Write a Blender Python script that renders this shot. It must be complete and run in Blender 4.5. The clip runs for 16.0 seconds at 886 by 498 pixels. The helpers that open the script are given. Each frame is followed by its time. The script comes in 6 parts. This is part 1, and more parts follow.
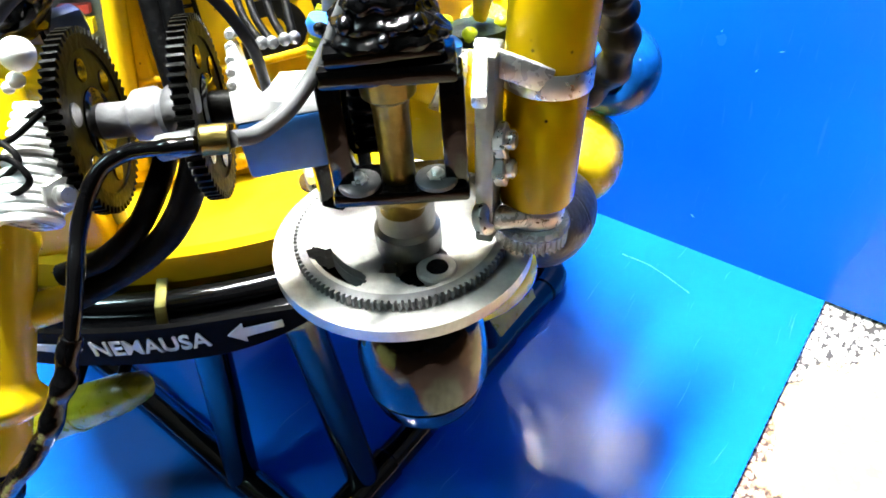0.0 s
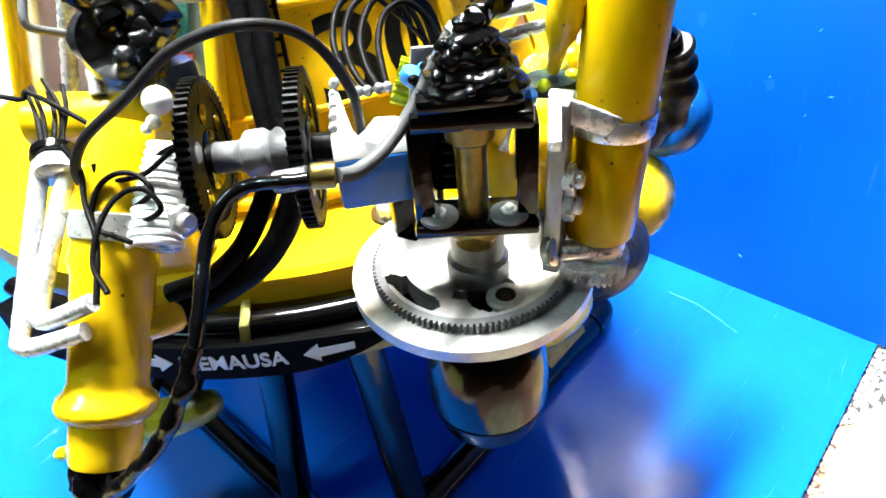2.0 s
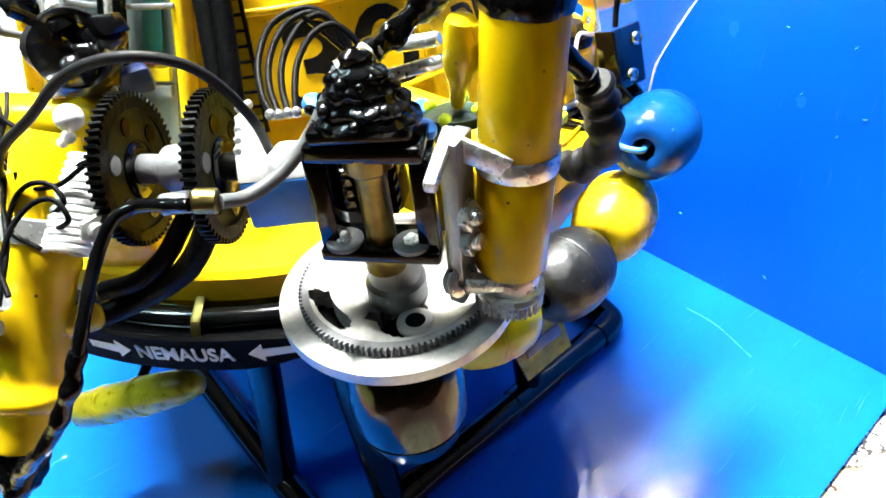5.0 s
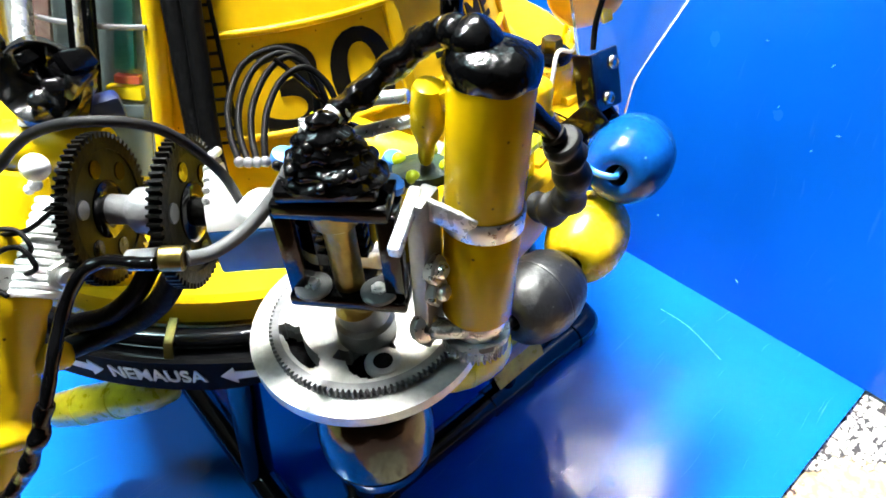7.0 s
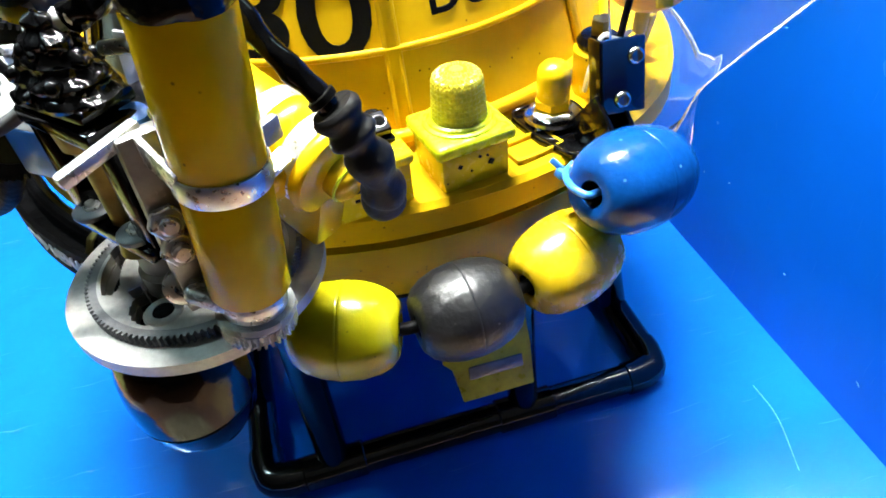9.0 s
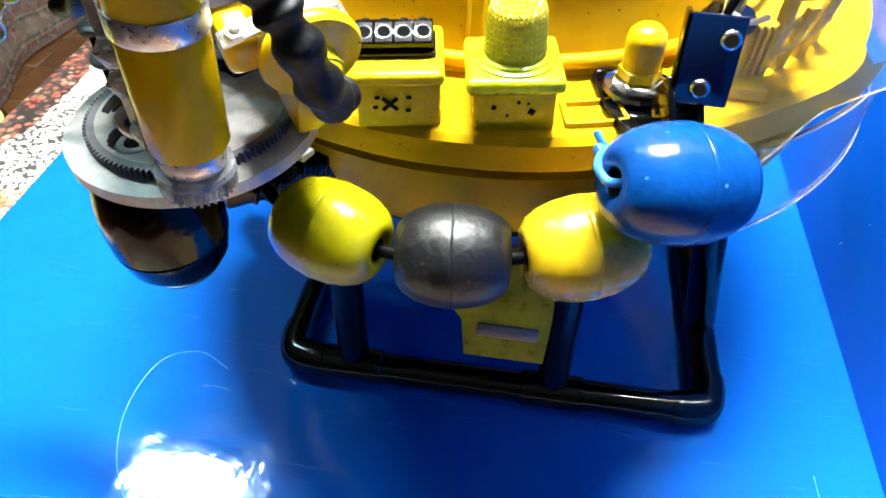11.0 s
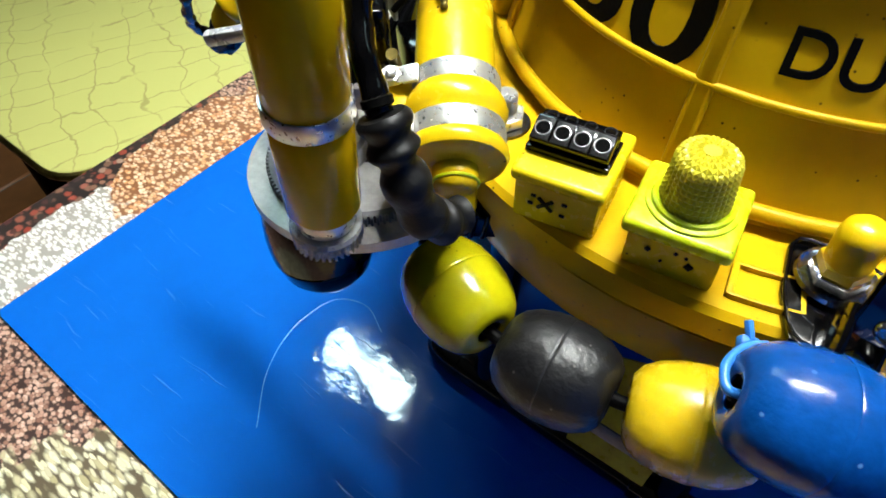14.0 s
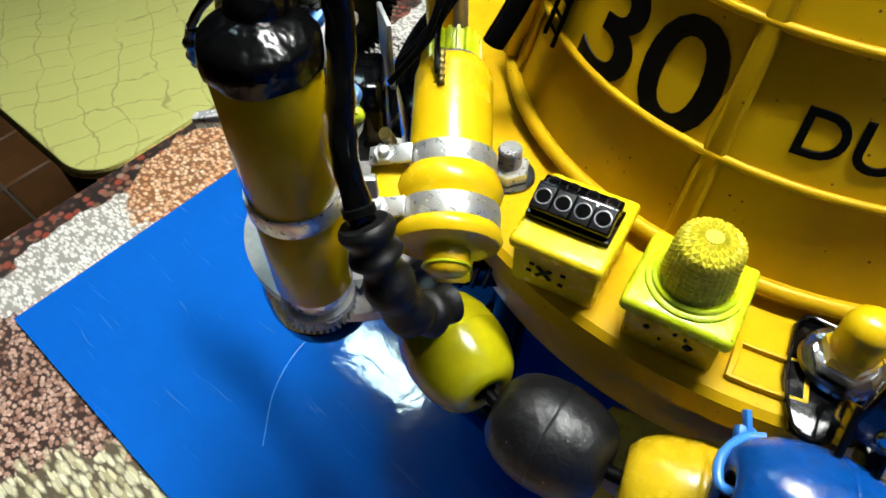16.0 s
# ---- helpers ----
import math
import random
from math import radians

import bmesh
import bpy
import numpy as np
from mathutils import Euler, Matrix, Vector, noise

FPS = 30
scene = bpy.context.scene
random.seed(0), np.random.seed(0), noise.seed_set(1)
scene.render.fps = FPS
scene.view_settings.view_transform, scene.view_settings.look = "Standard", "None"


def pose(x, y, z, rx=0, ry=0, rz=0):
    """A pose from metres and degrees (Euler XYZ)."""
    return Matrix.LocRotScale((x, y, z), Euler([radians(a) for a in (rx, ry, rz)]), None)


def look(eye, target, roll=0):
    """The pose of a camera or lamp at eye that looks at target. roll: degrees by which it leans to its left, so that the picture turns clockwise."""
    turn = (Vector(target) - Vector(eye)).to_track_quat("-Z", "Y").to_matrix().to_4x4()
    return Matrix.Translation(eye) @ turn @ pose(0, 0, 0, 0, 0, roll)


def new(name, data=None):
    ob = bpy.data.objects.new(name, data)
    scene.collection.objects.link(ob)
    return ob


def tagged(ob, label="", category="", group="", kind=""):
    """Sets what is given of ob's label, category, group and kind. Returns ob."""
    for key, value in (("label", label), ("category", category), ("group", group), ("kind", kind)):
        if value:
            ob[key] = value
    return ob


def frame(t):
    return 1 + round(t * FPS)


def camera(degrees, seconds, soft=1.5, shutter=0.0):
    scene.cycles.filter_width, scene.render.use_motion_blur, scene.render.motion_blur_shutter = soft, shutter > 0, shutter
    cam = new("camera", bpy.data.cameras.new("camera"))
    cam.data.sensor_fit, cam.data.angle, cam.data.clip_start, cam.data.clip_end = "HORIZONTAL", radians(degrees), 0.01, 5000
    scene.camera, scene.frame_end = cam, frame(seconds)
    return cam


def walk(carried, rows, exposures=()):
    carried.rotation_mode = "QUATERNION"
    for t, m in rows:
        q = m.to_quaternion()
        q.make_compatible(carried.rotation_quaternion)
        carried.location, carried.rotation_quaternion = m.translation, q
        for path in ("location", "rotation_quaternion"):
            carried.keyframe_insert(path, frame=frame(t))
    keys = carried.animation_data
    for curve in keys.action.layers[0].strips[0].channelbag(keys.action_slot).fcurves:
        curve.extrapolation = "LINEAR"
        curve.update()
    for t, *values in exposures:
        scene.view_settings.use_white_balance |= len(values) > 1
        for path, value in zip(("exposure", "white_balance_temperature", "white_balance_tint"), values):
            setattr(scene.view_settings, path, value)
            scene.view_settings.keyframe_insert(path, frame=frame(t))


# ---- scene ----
U = 0.125  # one plan unit, in metres
cam = camera(67.96, 16.0, soft=1.7)
PATH = [
    (0, (0.9069, -0.0052, 1.6464), (2.0346, 0.9741, 0.3163), -4.49),
    (0.5, (0.8759, -0.0181, 1.6834), (2.0105, 0.9836, 0.3761), -4.40),
    (1, (0.8494, -0.0220, 1.7049), (1.9794, 1.0247, 0.4292), -4.92),
    (1.5, (0.8313, -0.0117, 1.6963), (1.9529, 1.0708, 0.4432), -5.17),
    (2, (0.8348, -0.0129, 1.6898), (1.9477, 1.0942, 0.4506), -5.68),
    (2.5, (0.8401, -0.0319, 1.6864), (1.9447, 1.0898, 0.4528), -6.05),
    (3, (0.8294, -0.0571, 1.6920), (1.9281, 1.0761, 0.4637), -6.30),
    (3.5, (0.8408, -0.1020, 1.6874), (1.9312, 1.0436, 0.4632), -6.06),
    (3.7, (0.8645, -0.1368, 1.6655), (1.9434, 1.0216, 0.4432), -6.12),
    (5.8, (1.0529, -0.1402, 1.7504), (1.9340, 1.1131, 0.4648), -6.56),
    (6, (1.0578, -0.1373, 1.7504), (1.9512, 1.1056, 0.4632), -7.02),
    (6.5, (1.0574, -0.1448, 1.8058), (1.9825, 1.0417, 0.4881), -6.28),
    (7, (1.0638, -0.1184, 1.8041), (1.9849, 1.0469, 0.4648), -4.51),
    (7.5, (1.1770, -0.1434, 1.7510), (2.0331, 1.0497, 0.3933), -3.03),
    (8, (1.3053, -0.1738, 1.7268), (1.9921, 1.1097, 0.3553), -1.83),
    (8.5, (1.4476, -0.2254, 1.7079), (1.9315, 1.1636, 0.3527), -5.18),
    (8.7, (1.4969, -0.2580, 1.6935), (1.9091, 1.1719, 0.3574), -5.92),
    (10.8, (1.8490, -0.2631, 1.6297), (1.6649, 1.1153, 0.1923), -1.20),
    (11, (1.8533, -0.2296, 1.6168), (1.6168, 1.1294, 0.1685), -0.69),
    (11.5, (1.8889, -0.1388, 1.5840), (1.5311, 1.1628, 0.1083), 0.47),
    (12, (1.9284, -0.1008, 1.5774), (1.4563, 1.1402, 0.0817), 1.35),
    (12.5, (1.9423, -0.0814, 1.6245), (1.3647, 1.0780, 0.1007), -0.32),
    (13, (1.9704, -0.0514, 1.6533), (1.2777, 1.0381, 0.1258), -2.00),
    (13.5, (1.9629, -0.0330, 1.6925), (1.1882, 0.9973, 0.1634), -2.15),
    (14, (1.9439, -0.0162, 1.7366), (1.1060, 0.9652, 0.2087), -2.31),
    (14.5, (1.9566, -0.0125, 1.7530), (1.0917, 0.9375, 0.2203), -3.40),
    (15, (1.9568, 0.0033, 1.7676), (1.1020, 0.9509, 0.2277), -2.73),
    (15.5, (1.9374, 0.0370, 1.7772), (1.0759, 0.9677, 0.2307), -3.35),
    (16, (1.9114, 0.0821, 1.7966), (1.0436, 0.9930, 0.2419), -3.23),
]
walk(cam, [(t, look(Vector(eye) * U, Vector(target) * U, roll)) for t, eye, target, roll in PATH],
     exposures=((0, 1.91), (3.5, 1.91), (7, 1.57), (8.5, 1.35), (11, 1.38), (12.5, 1.15), (13.3, 0.74), (14.2, -0.05), (16, -0.28)))
# end walk
# ---- light ----
world = bpy.data.worlds.new("room_air")
scene.world = world
world.use_nodes = True
world.node_tree.nodes["Background"].inputs[0].default_value = (0.80, 0.88, 1.0, 1)
world.node_tree.nodes["Background"].inputs[1].default_value = 0.03


# ---- materials ----
TAU = 2 * math.pi


def paint(name, colour, rough=0.4, metal=0.0, var=0.12, grain=60.0, bump=0.08, stain=9.0, dirt=None, spec=0.5, coat=0.0, rvar=0.12, random_tint=0.0, specks=0.0, speck_tone=(0.05, 0.03, 0.008)):
    """A painted, plastic or metal surface: colour and gloss vary at two scales, with fine relief."""
    mat = bpy.data.materials.new(name)
    mat.use_nodes = True
    nt = mat.node_tree
    b = nt.nodes["Principled BSDF"]
    co = nt.nodes.new("ShaderNodeTexCoord")
    big, small = nt.nodes.new("ShaderNodeTexNoise"), nt.nodes.new("ShaderNodeTexNoise")
    big.inputs["Scale"].default_value, small.inputs["Scale"].default_value = stain / U, grain / U
    big.inputs["Detail"].default_value, small.inputs["Detail"].default_value = 5, 3
    for n in (big, small):
        nt.links.new(co.outputs["Object"], n.inputs["Vector"])
    ramp = nt.nodes.new("ShaderNodeValToRGB")
    c = Vector(colour)
    low = Vector(dirt) if dirt else c * (1 - 2.2 * var)
    ramp.color_ramp.elements[0].color = (*low, 1)
    ramp.color_ramp.elements[1].color = (*c, 1)
    ramp.color_ramp.elements[0].position, ramp.color_ramp.elements[1].position = (0.22, 0.46) if dirt else (0.25, 0.7)
    nt.links.new(big.outputs["Fac"], ramp.inputs["Fac"])
    mix = nt.nodes.new("ShaderNodeMixRGB")
    mix.blend_type, mix.inputs["Fac"].default_value = "MULTIPLY", min(1.0, var * 2)
    nt.links.new(ramp.outputs["Color"], mix.inputs["Color1"])
    nt.links.new(small.outputs["Fac"], mix.inputs["Color2"])
    last = mix.outputs["Color"]
    lift = nt.nodes.new("ShaderNodeMixRGB")
    lift.blend_type, lift.inputs["Fac"].default_value = "MULTIPLY", 1.0
    lift.inputs["Color2"].default_value = (1 + var, 1 + var, 1 + var, 1)
    nt.links.new(last, lift.inputs["Color1"])
    last = lift.outputs["Color"]
    if random_tint:
        info, hsv = nt.nodes.new("ShaderNodeObjectInfo"), nt.nodes.new("ShaderNodeHueSaturation")
        rng = nt.nodes.new("ShaderNodeMapRange")
        rng.inputs[3].default_value, rng.inputs[4].default_value = 1 - random_tint, 1 + random_tint
        nt.links.new(info.outputs["Random"], rng.inputs[0])
        nt.links.new(rng.outputs[0], hsv.inputs["Value"])
        nt.links.new(last, hsv.inputs["Color"])
        last = hsv.outputs["Color"]
    if specks:
        dots, pick = nt.nodes.new("ShaderNodeTexVoronoi"), nt.nodes.new("ShaderNodeSeparateColor")
        dots.inputs["Scale"].default_value = specks / U
        nt.links.new(co.outputs["Object"], dots.inputs["Vector"])
        nt.links.new(dots.outputs["Color"], pick.inputs["Color"])
        near, few, both = nt.nodes.new("ShaderNodeMapRange"), nt.nodes.new("ShaderNodeMapRange"), nt.nodes.new("ShaderNodeMath")
        near.inputs[1].default_value, near.inputs[2].default_value, near.inputs[3].default_value, near.inputs[4].default_value = 0.07, 0.15, 1.0, 0.0
        few.inputs[1].default_value, few.inputs[2].default_value = 0.72, 0.95
        both.operation = "MULTIPLY"
        nt.links.new(dots.outputs["Distance"], near.inputs[0])
        nt.links.new(pick.outputs[0], few.inputs[0])
        nt.links.new(near.outputs[0], both.inputs[0])
        nt.links.new(few.outputs[0], both.inputs[1])
        spot = nt.nodes.new("ShaderNodeMixRGB")
        spot.inputs["Color2"].default_value = (*speck_tone, 1)
        nt.links.new(both.outputs[0], spot.inputs["Fac"])
        nt.links.new(last, spot.inputs["Color1"])
        last = spot.outputs["Color"]
    nt.links.new(last, b.inputs["Base Color"])
    rr = nt.nodes.new("ShaderNodeMapRange")
    rr.inputs[3].default_value, rr.inputs[4].default_value = max(0.02, rough - rvar), min(1.0, rough + rvar)
    nt.links.new(small.outputs["Fac"], rr.inputs[0])
    nt.links.new(rr.outputs[0], b.inputs["Roughness"])
    b.inputs["Metallic"].default_value = metal
    b.inputs["Specular IOR Level"].default_value = spec
    b.inputs["Coat Weight"].default_value = coat
    b.inputs["Coat Roughness"].default_value = 0.08
    if bump:
        bp = nt.nodes.new("ShaderNodeBump")
        bp.inputs["Strength"].default_value, bp.inputs["Distance"].default_value = bump, 0.002
        nt.links.new(small.outputs["Fac"], bp.inputs["Height"])
        nt.links.new(bp.outputs["Normal"], b.inputs["Normal"])
    return mat


HULL = paint("yellow_hull_paint", (0.532, 0.3268, 0.0038), 0.34, var=0.10, grain=25, bump=0.05, stain=5, coat=0.0, spec=0.10, specks=60)
YEL = paint("yellow_gloss_paint", (0.6384, 0.418, 0.0038), 0.24, var=0.09, grain=30, bump=0.05, stain=6, coat=0.1, spec=0.35, specks=55)
LEMON = paint("lemon_paint", (0.50, 0.60, 0.008), 0.28, specks=70, spec=0.35, var=0.10, grain=70, bump=0.10, stain=14, coat=0.0)
YELM = paint("motor_can_enamel", (0.60, 0.375, 0.0022), 0.09, var=0.12, grain=30, bump=0.02, stain=6, spec=0.10, specks=55, rvar=0.04)
BOXY = paint("yellow_box_plastic", (0.6384, 0.5016, 0.0076), 0.25, specks=60, spec=0.3, var=0.08, grain=70, bump=0.05, stain=12, coat=0.0)
KNURL = paint("pale_lemon_plastic", (0.56, 0.49, 0.018), 0.36, var=0.12, grain=120, bump=0.15, stain=20)
BLACK = paint("black_gloss_plastic", (0.0015, 0.0015, 0.0018), 0.12, var=0.2, grain=60, bump=0.04, stain=10, rvar=0.06, spec=0.26)
SEAL = paint("black_sealant", (0.0015, 0.0015, 0.0018), 0.20, var=0.2, grain=24, bump=0.55, stain=10, rvar=0.10, spec=0.24)
RUBBER = paint("black_rubber", (0.002, 0.002, 0.0023), 0.50, spec=0.045, var=0.25, grain=90, bump=0.15, stain=14)
PIPE = paint("black_pipe_plastic", (0.002, 0.002, 0.0024), 0.14, var=0.2, grain=40, bump=0.03, stain=8, rvar=0.06)
GREYC = paint("grey_cable_jacket", (0.07, 0.072, 0.075), 0.55, spec=0.25, var=0.15, grain=80, bump=0.06, stain=20)
GUN = paint("dark_gear_metal", (0.0035, 0.0034, 0.003), 0.42, metal=0.0, spec=0.045, var=0.3, grain=90, bump=0.12, stain=16)
WEB = paint("olive_gear_web", (0.030, 0.027, 0.006), 0.45, var=0.3, grain=40, bump=0.1, stain=12, spec=0.06)
CHROME = paint("bright_chrome", (0.55, 0.55, 0.54), 0.16, metal=1.0, var=0.12, grain=90, bump=0.04, stain=16, rvar=0.06)
STEEL = paint("bright_steel", (0.70, 0.70, 0.68), 0.30, metal=0.8, var=0.12, grain=120, bump=0.05, stain=20)
ALU = paint("brushed_aluminium", (0.36, 0.36, 0.355), 0.42, metal=0.7, var=0.16, grain=120, bump=0.08, stain=14)
DISC = paint("turned_aluminium", (0.50, 0.49, 0.465), 0.38, metal=0.55, var=0.20, grain=110, bump=0.06, stain=12)
BRASS = paint("worn_brass", (0.26, 0.20, 0.06), 0.36, metal=1.0, var=0.25, grain=80, bump=0.1, stain=16)
BLUEP = paint("blue_float_paint", (0.0022, 0.056, 0.265), 0.20, var=0.22, grain=70, bump=0.08, stain=9, coat=0.0, spec=0.35, specks=40, speck_tone=(0.10, 0.24, 0.5))
# black plastic with the blue panel's reflection put into its base colour
BLUEREFL = paint("black_with_blue_reflection", (0.002, 0.012, 0.050), 0.10, var=0.1, grain=40, bump=0.02, stain=8, spec=0.6, rvar=0.04)
BLUED = paint("dark_blue_plastic", (0.001, 0.008, 0.05), 0.35, var=0.14, grain=70, bump=0.05, stain=9)
BLUEB = paint("blue_plastic", (0.03, 0.19, 0.60), 0.35, var=0.12, grain=60, bump=0.05, stain=14)
GREYF = paint("dark_grey_float", (0.006, 0.006, 0.0072), 0.42, var=0.4, grain=45, bump=0.22, stain=9, spec=0.5, rvar=0.16, specks=60, speck_tone=(0.10, 0.09, 0.085))
OLIVE = paint("olive_yellow_float", (0.42, 0.39, 0.004), 0.20, specks=65, spec=0.4, var=0.12, grain=50, bump=0.05, stain=9, coat=0.1)
AMBER = paint("amber_yellow_float", (0.5624, 0.38, 0.0076), 0.26, spec=0.4, var=0.12, grain=50, bump=0.05, stain=9, coat=0.0, specks=70)
INK = paint("black_lettering", (0.0025, 0.0025, 0.003), 0.5, var=0.3, grain=150, bump=0.1, stain=20, spec=0.12)
WHITE = paint("white_lettering", (0.55, 0.56, 0.58), 0.5, var=0.1, grain=120, bump=0.05, stain=20)
# black of the name strip, also used where shade is painted in
LABEL_SHADE = paint("black_label_tape_and_shade", (0.0010, 0.0010, 0.0012), 0.6, spec=0.02, var=0.2, grain=60, bump=0.04, stain=10)
TAGM = paint("yellow_tag_film", (0.42, 0.38, 0.012), 0.3, var=0.25, grain=40, bump=0.1, stain=10)
GREYM = paint("dull_grey_metal", (0.20, 0.20, 0.21), 0.4, metal=0.5, var=0.2, grain=90, bump=0.1, stain=16)
WHITEP = paint("white_plastic", (0.80, 0.80, 0.80), 0.3, var=0.06, grain=60, bump=0.04, stain=14)
HOSEB = paint("black_hose_rubber", (0.004, 0.004, 0.0045), 0.50, spec=0.25, var=0.25, grain=90, bump=0.1, stain=14)
DGREY = paint("dark_grey_jacket", (0.013, 0.013, 0.014), 0.50, spec=0.10, var=0.15, grain=80, bump=0.06, stain=20)
NYLON = paint("milky_nylon", (0.62, 0.62, 0.56), 0.4, var=0.1, grain=80, bump=0.05, stain=20)
NYLONT = paint("translucent_nylon", (0.80, 0.82, 0.79), 0.22, var=0.1, grain=80, bump=0.05, stain=20)
NYLONT.node_tree.nodes["Principled BSDF"].inputs["Transmission Weight"].default_value = 0.7
SILVER = paint("silver_paint", (0.58, 0.59, 0.60), 0.28, metal=0.5, var=0.1, grain=80, bump=0.05, stain=18)
WALLP = paint("room_wall_plaster", (0.07, 0.066, 0.06), 0.9, var=0.06, grain=9, bump=0.2, stain=0.8)
CEILP = paint("ceiling_paint", (0.24, 0.24, 0.235), 0.9, var=0.05, grain=9, bump=0.1, stain=0.8)
WOODD = paint("dark_wood", (0.05, 0.03, 0.018), 0.5, var=0.3, grain=10, bump=0.2, stain=2)


def glass(name, tint=(0.92, 0.95, 0.97), rough=0.03, ior=1.45, clear=1.0):
    mat = bpy.data.materials.new(name)
    mat.use_nodes = True
    b = mat.node_tree.nodes["Principled BSDF"]
    b.inputs["Base Color"].default_value = (*tint, 1)
    b.inputs["Transmission Weight"].default_value = clear
    b.inputs["Roughness"].default_value = rough
    b.inputs["IOR"].default_value = ior
    return mat


ACRYL = glass("clear_acrylic", (0.97, 0.985, 0.99), 0.05, 1.22, 0.975)


def sheet_material(name, colour, gloss, scuff=0.22, upright=False):
    """Glossy plastic sheet with scratches and cloudy smears."""
    mat = paint(name, colour, gloss, var=0.05, grain=7, bump=0.0, stain=1.4, rvar=0.03)
    nt = mat.node_tree
    b = nt.nodes["Principled BSDF"]
    co = nt.nodes.new("ShaderNodeTexCoord")
    warp = nt.nodes.new("ShaderNodeTexNoise")
    warp.inputs["Scale"].default_value, warp.inputs["Detail"].default_value = 1.6 / U, 4
    nt.links.new(co.outputs["Object"], warp.inputs["Vector"])
    add = nt.nodes.new("ShaderNodeMixRGB")
    add.inputs["Fac"].default_value = 0.02
    nt.links.new(co.outputs["Object"], add.inputs["Color1"])
    nt.links.new(warp.outputs["Color"], add.inputs["Color2"])
    total = None
    for turn_z, long_axis, limit in ((0.5, 14.0, 0.73), (2.1, 18.0, 0.74), (1.2, 10.0, 0.75)):
        mp = nt.nodes.new("ShaderNodeMapping")
        mp.inputs["Rotation"].default_value = (0, 0, turn_z)
        mp.inputs["Scale"].default_value = (3 / U, long_axis * 6 / U, long_axis * 0.4 / U) if upright else (long_axis * 0.25 / U, long_axis * 6 / U, 3 / U)
        nt.links.new(add.outputs["Color"], mp.inputs["Vector"])
        n = nt.nodes.new("ShaderNodeTexNoise")
        n.inputs["Scale"].default_value, n.inputs["Detail"].default_value = 1.0, 2
        nt.links.new(mp.outputs["Vector"], n.inputs["Vector"])
        r = nt.nodes.new("ShaderNodeMapRange")
        r.inputs[1].default_value, r.inputs[2].default_value = limit - 0.03, limit + 0.04
        nt.links.new(n.outputs["Fac"], r.inputs[0])
        if total is None:
            total = r.outputs[0]
        else:
            mx = nt.nodes.new("ShaderNodeMath")
            mx.operation = "MAXIMUM"
            nt.links.new(total, mx.inputs[0])
            nt.links.new(r.outputs[0], mx.inputs[1])
            total = mx.outputs[0]
    old = b.inputs["Base Color"].links[0].from_socket
    pale = nt.nodes.new("ShaderNodeMixRGB")
    pale.inputs["Color2"].default_value = (0.12, 0.34, 0.80, 1)
    half = nt.nodes.new("ShaderNodeMath")
    half.operation, half.inputs[1].default_value = "MULTIPLY", scuff
    nt.links.new(total, half.inputs[0])
    nt.links.new(half.outputs[0], pale.inputs["Fac"])
    nt.links.new(old, pale.inputs["Color1"])
    nt.links.new(pale.outputs["Color"], b.inputs["Base Color"])
    b.inputs["Specular IOR Level"].default_value = 0.25 if upright else 0.60
    b.inputs["Coat Weight"].default_value, b.inputs["Coat Roughness"].default_value = (0.0, 0.2) if upright else (0.35, 0.13)
    bp = nt.nodes.new("ShaderNodeBump")
    bp.inputs["Strength"].default_value, bp.inputs["Distance"].default_value = 0.12 if upright else 0.42, 0.0012
    mixh = nt.nodes.new("ShaderNodeMath")
    mixh.operation = "ADD"
    wave = nt.nodes.new("ShaderNodeTexNoise")
    wave.inputs["Scale"].default_value, wave.inputs["Detail"].default_value, wave.inputs["Roughness"].default_value = 3.2 / U, 2, 0.5
    nt.links.new(co.outputs["Object"], wave.inputs["Vector"])
    nt.links.new(wave.outputs["Fac"], mixh.inputs[0])
    soft_total = nt.nodes.new("ShaderNodeMath")
    soft_total.operation, soft_total.inputs[1].default_value = "MULTIPLY", 0.35
    nt.links.new(total, soft_total.inputs[0])
    nt.links.new(soft_total.outputs[0], mixh.inputs[1])
    last_height = mixh.outputs[0]
    if not upright:
        # rubbed clouds: duller gloss in drifts, and a slight orange-peel relief
        cloud = nt.nodes.new("ShaderNodeTexNoise")
        cloud.inputs["Scale"].default_value, cloud.inputs["Detail"].default_value, cloud.inputs["Roughness"].default_value = 4.5 / U, 7, 0.62
        cloud.inputs["Distortion"].default_value = 1.4
        nt.links.new(co.outputs["Object"], cloud.inputs["Vector"])
        dull = nt.nodes.new("ShaderNodeMapRange")
        dull.inputs[1].default_value, dull.inputs[2].default_value, dull.inputs[3].default_value, dull.inputs[4].default_value = 0.40, 0.78, gloss - 0.01, 0.10
        nt.links.new(cloud.outputs["Fac"], dull.inputs[0])
        nt.links.new(dull.outputs[0], b.inputs["Roughness"])
        smear = nt.nodes.new("ShaderNodeTexNoise")
        smear.inputs["Scale"].default_value, smear.inputs["Detail"].default_value, smear.inputs["Roughness"].default_value = 6.5 / U, 8, 0.68
        smear.inputs["Distortion"].default_value = 0.8
        nt.links.new(co.outputs["Object"], smear.inputs["Vector"])
        film = nt.nodes.new("ShaderNodeMapRange")
        film.inputs[1].default_value, film.inputs[2].default_value, film.inputs[3].default_value, film.inputs[4].default_value = 0.45, 0.60, 0.0, 0.65
        nt.links.new(smear.outputs["Fac"], film.inputs[0])
        nt.links.new(film.outputs[0], b.inputs["Coat Weight"])
        b.inputs["Coat Roughness"].default_value = 0.09
        peel = nt.nodes.new("ShaderNodeTexNoise")
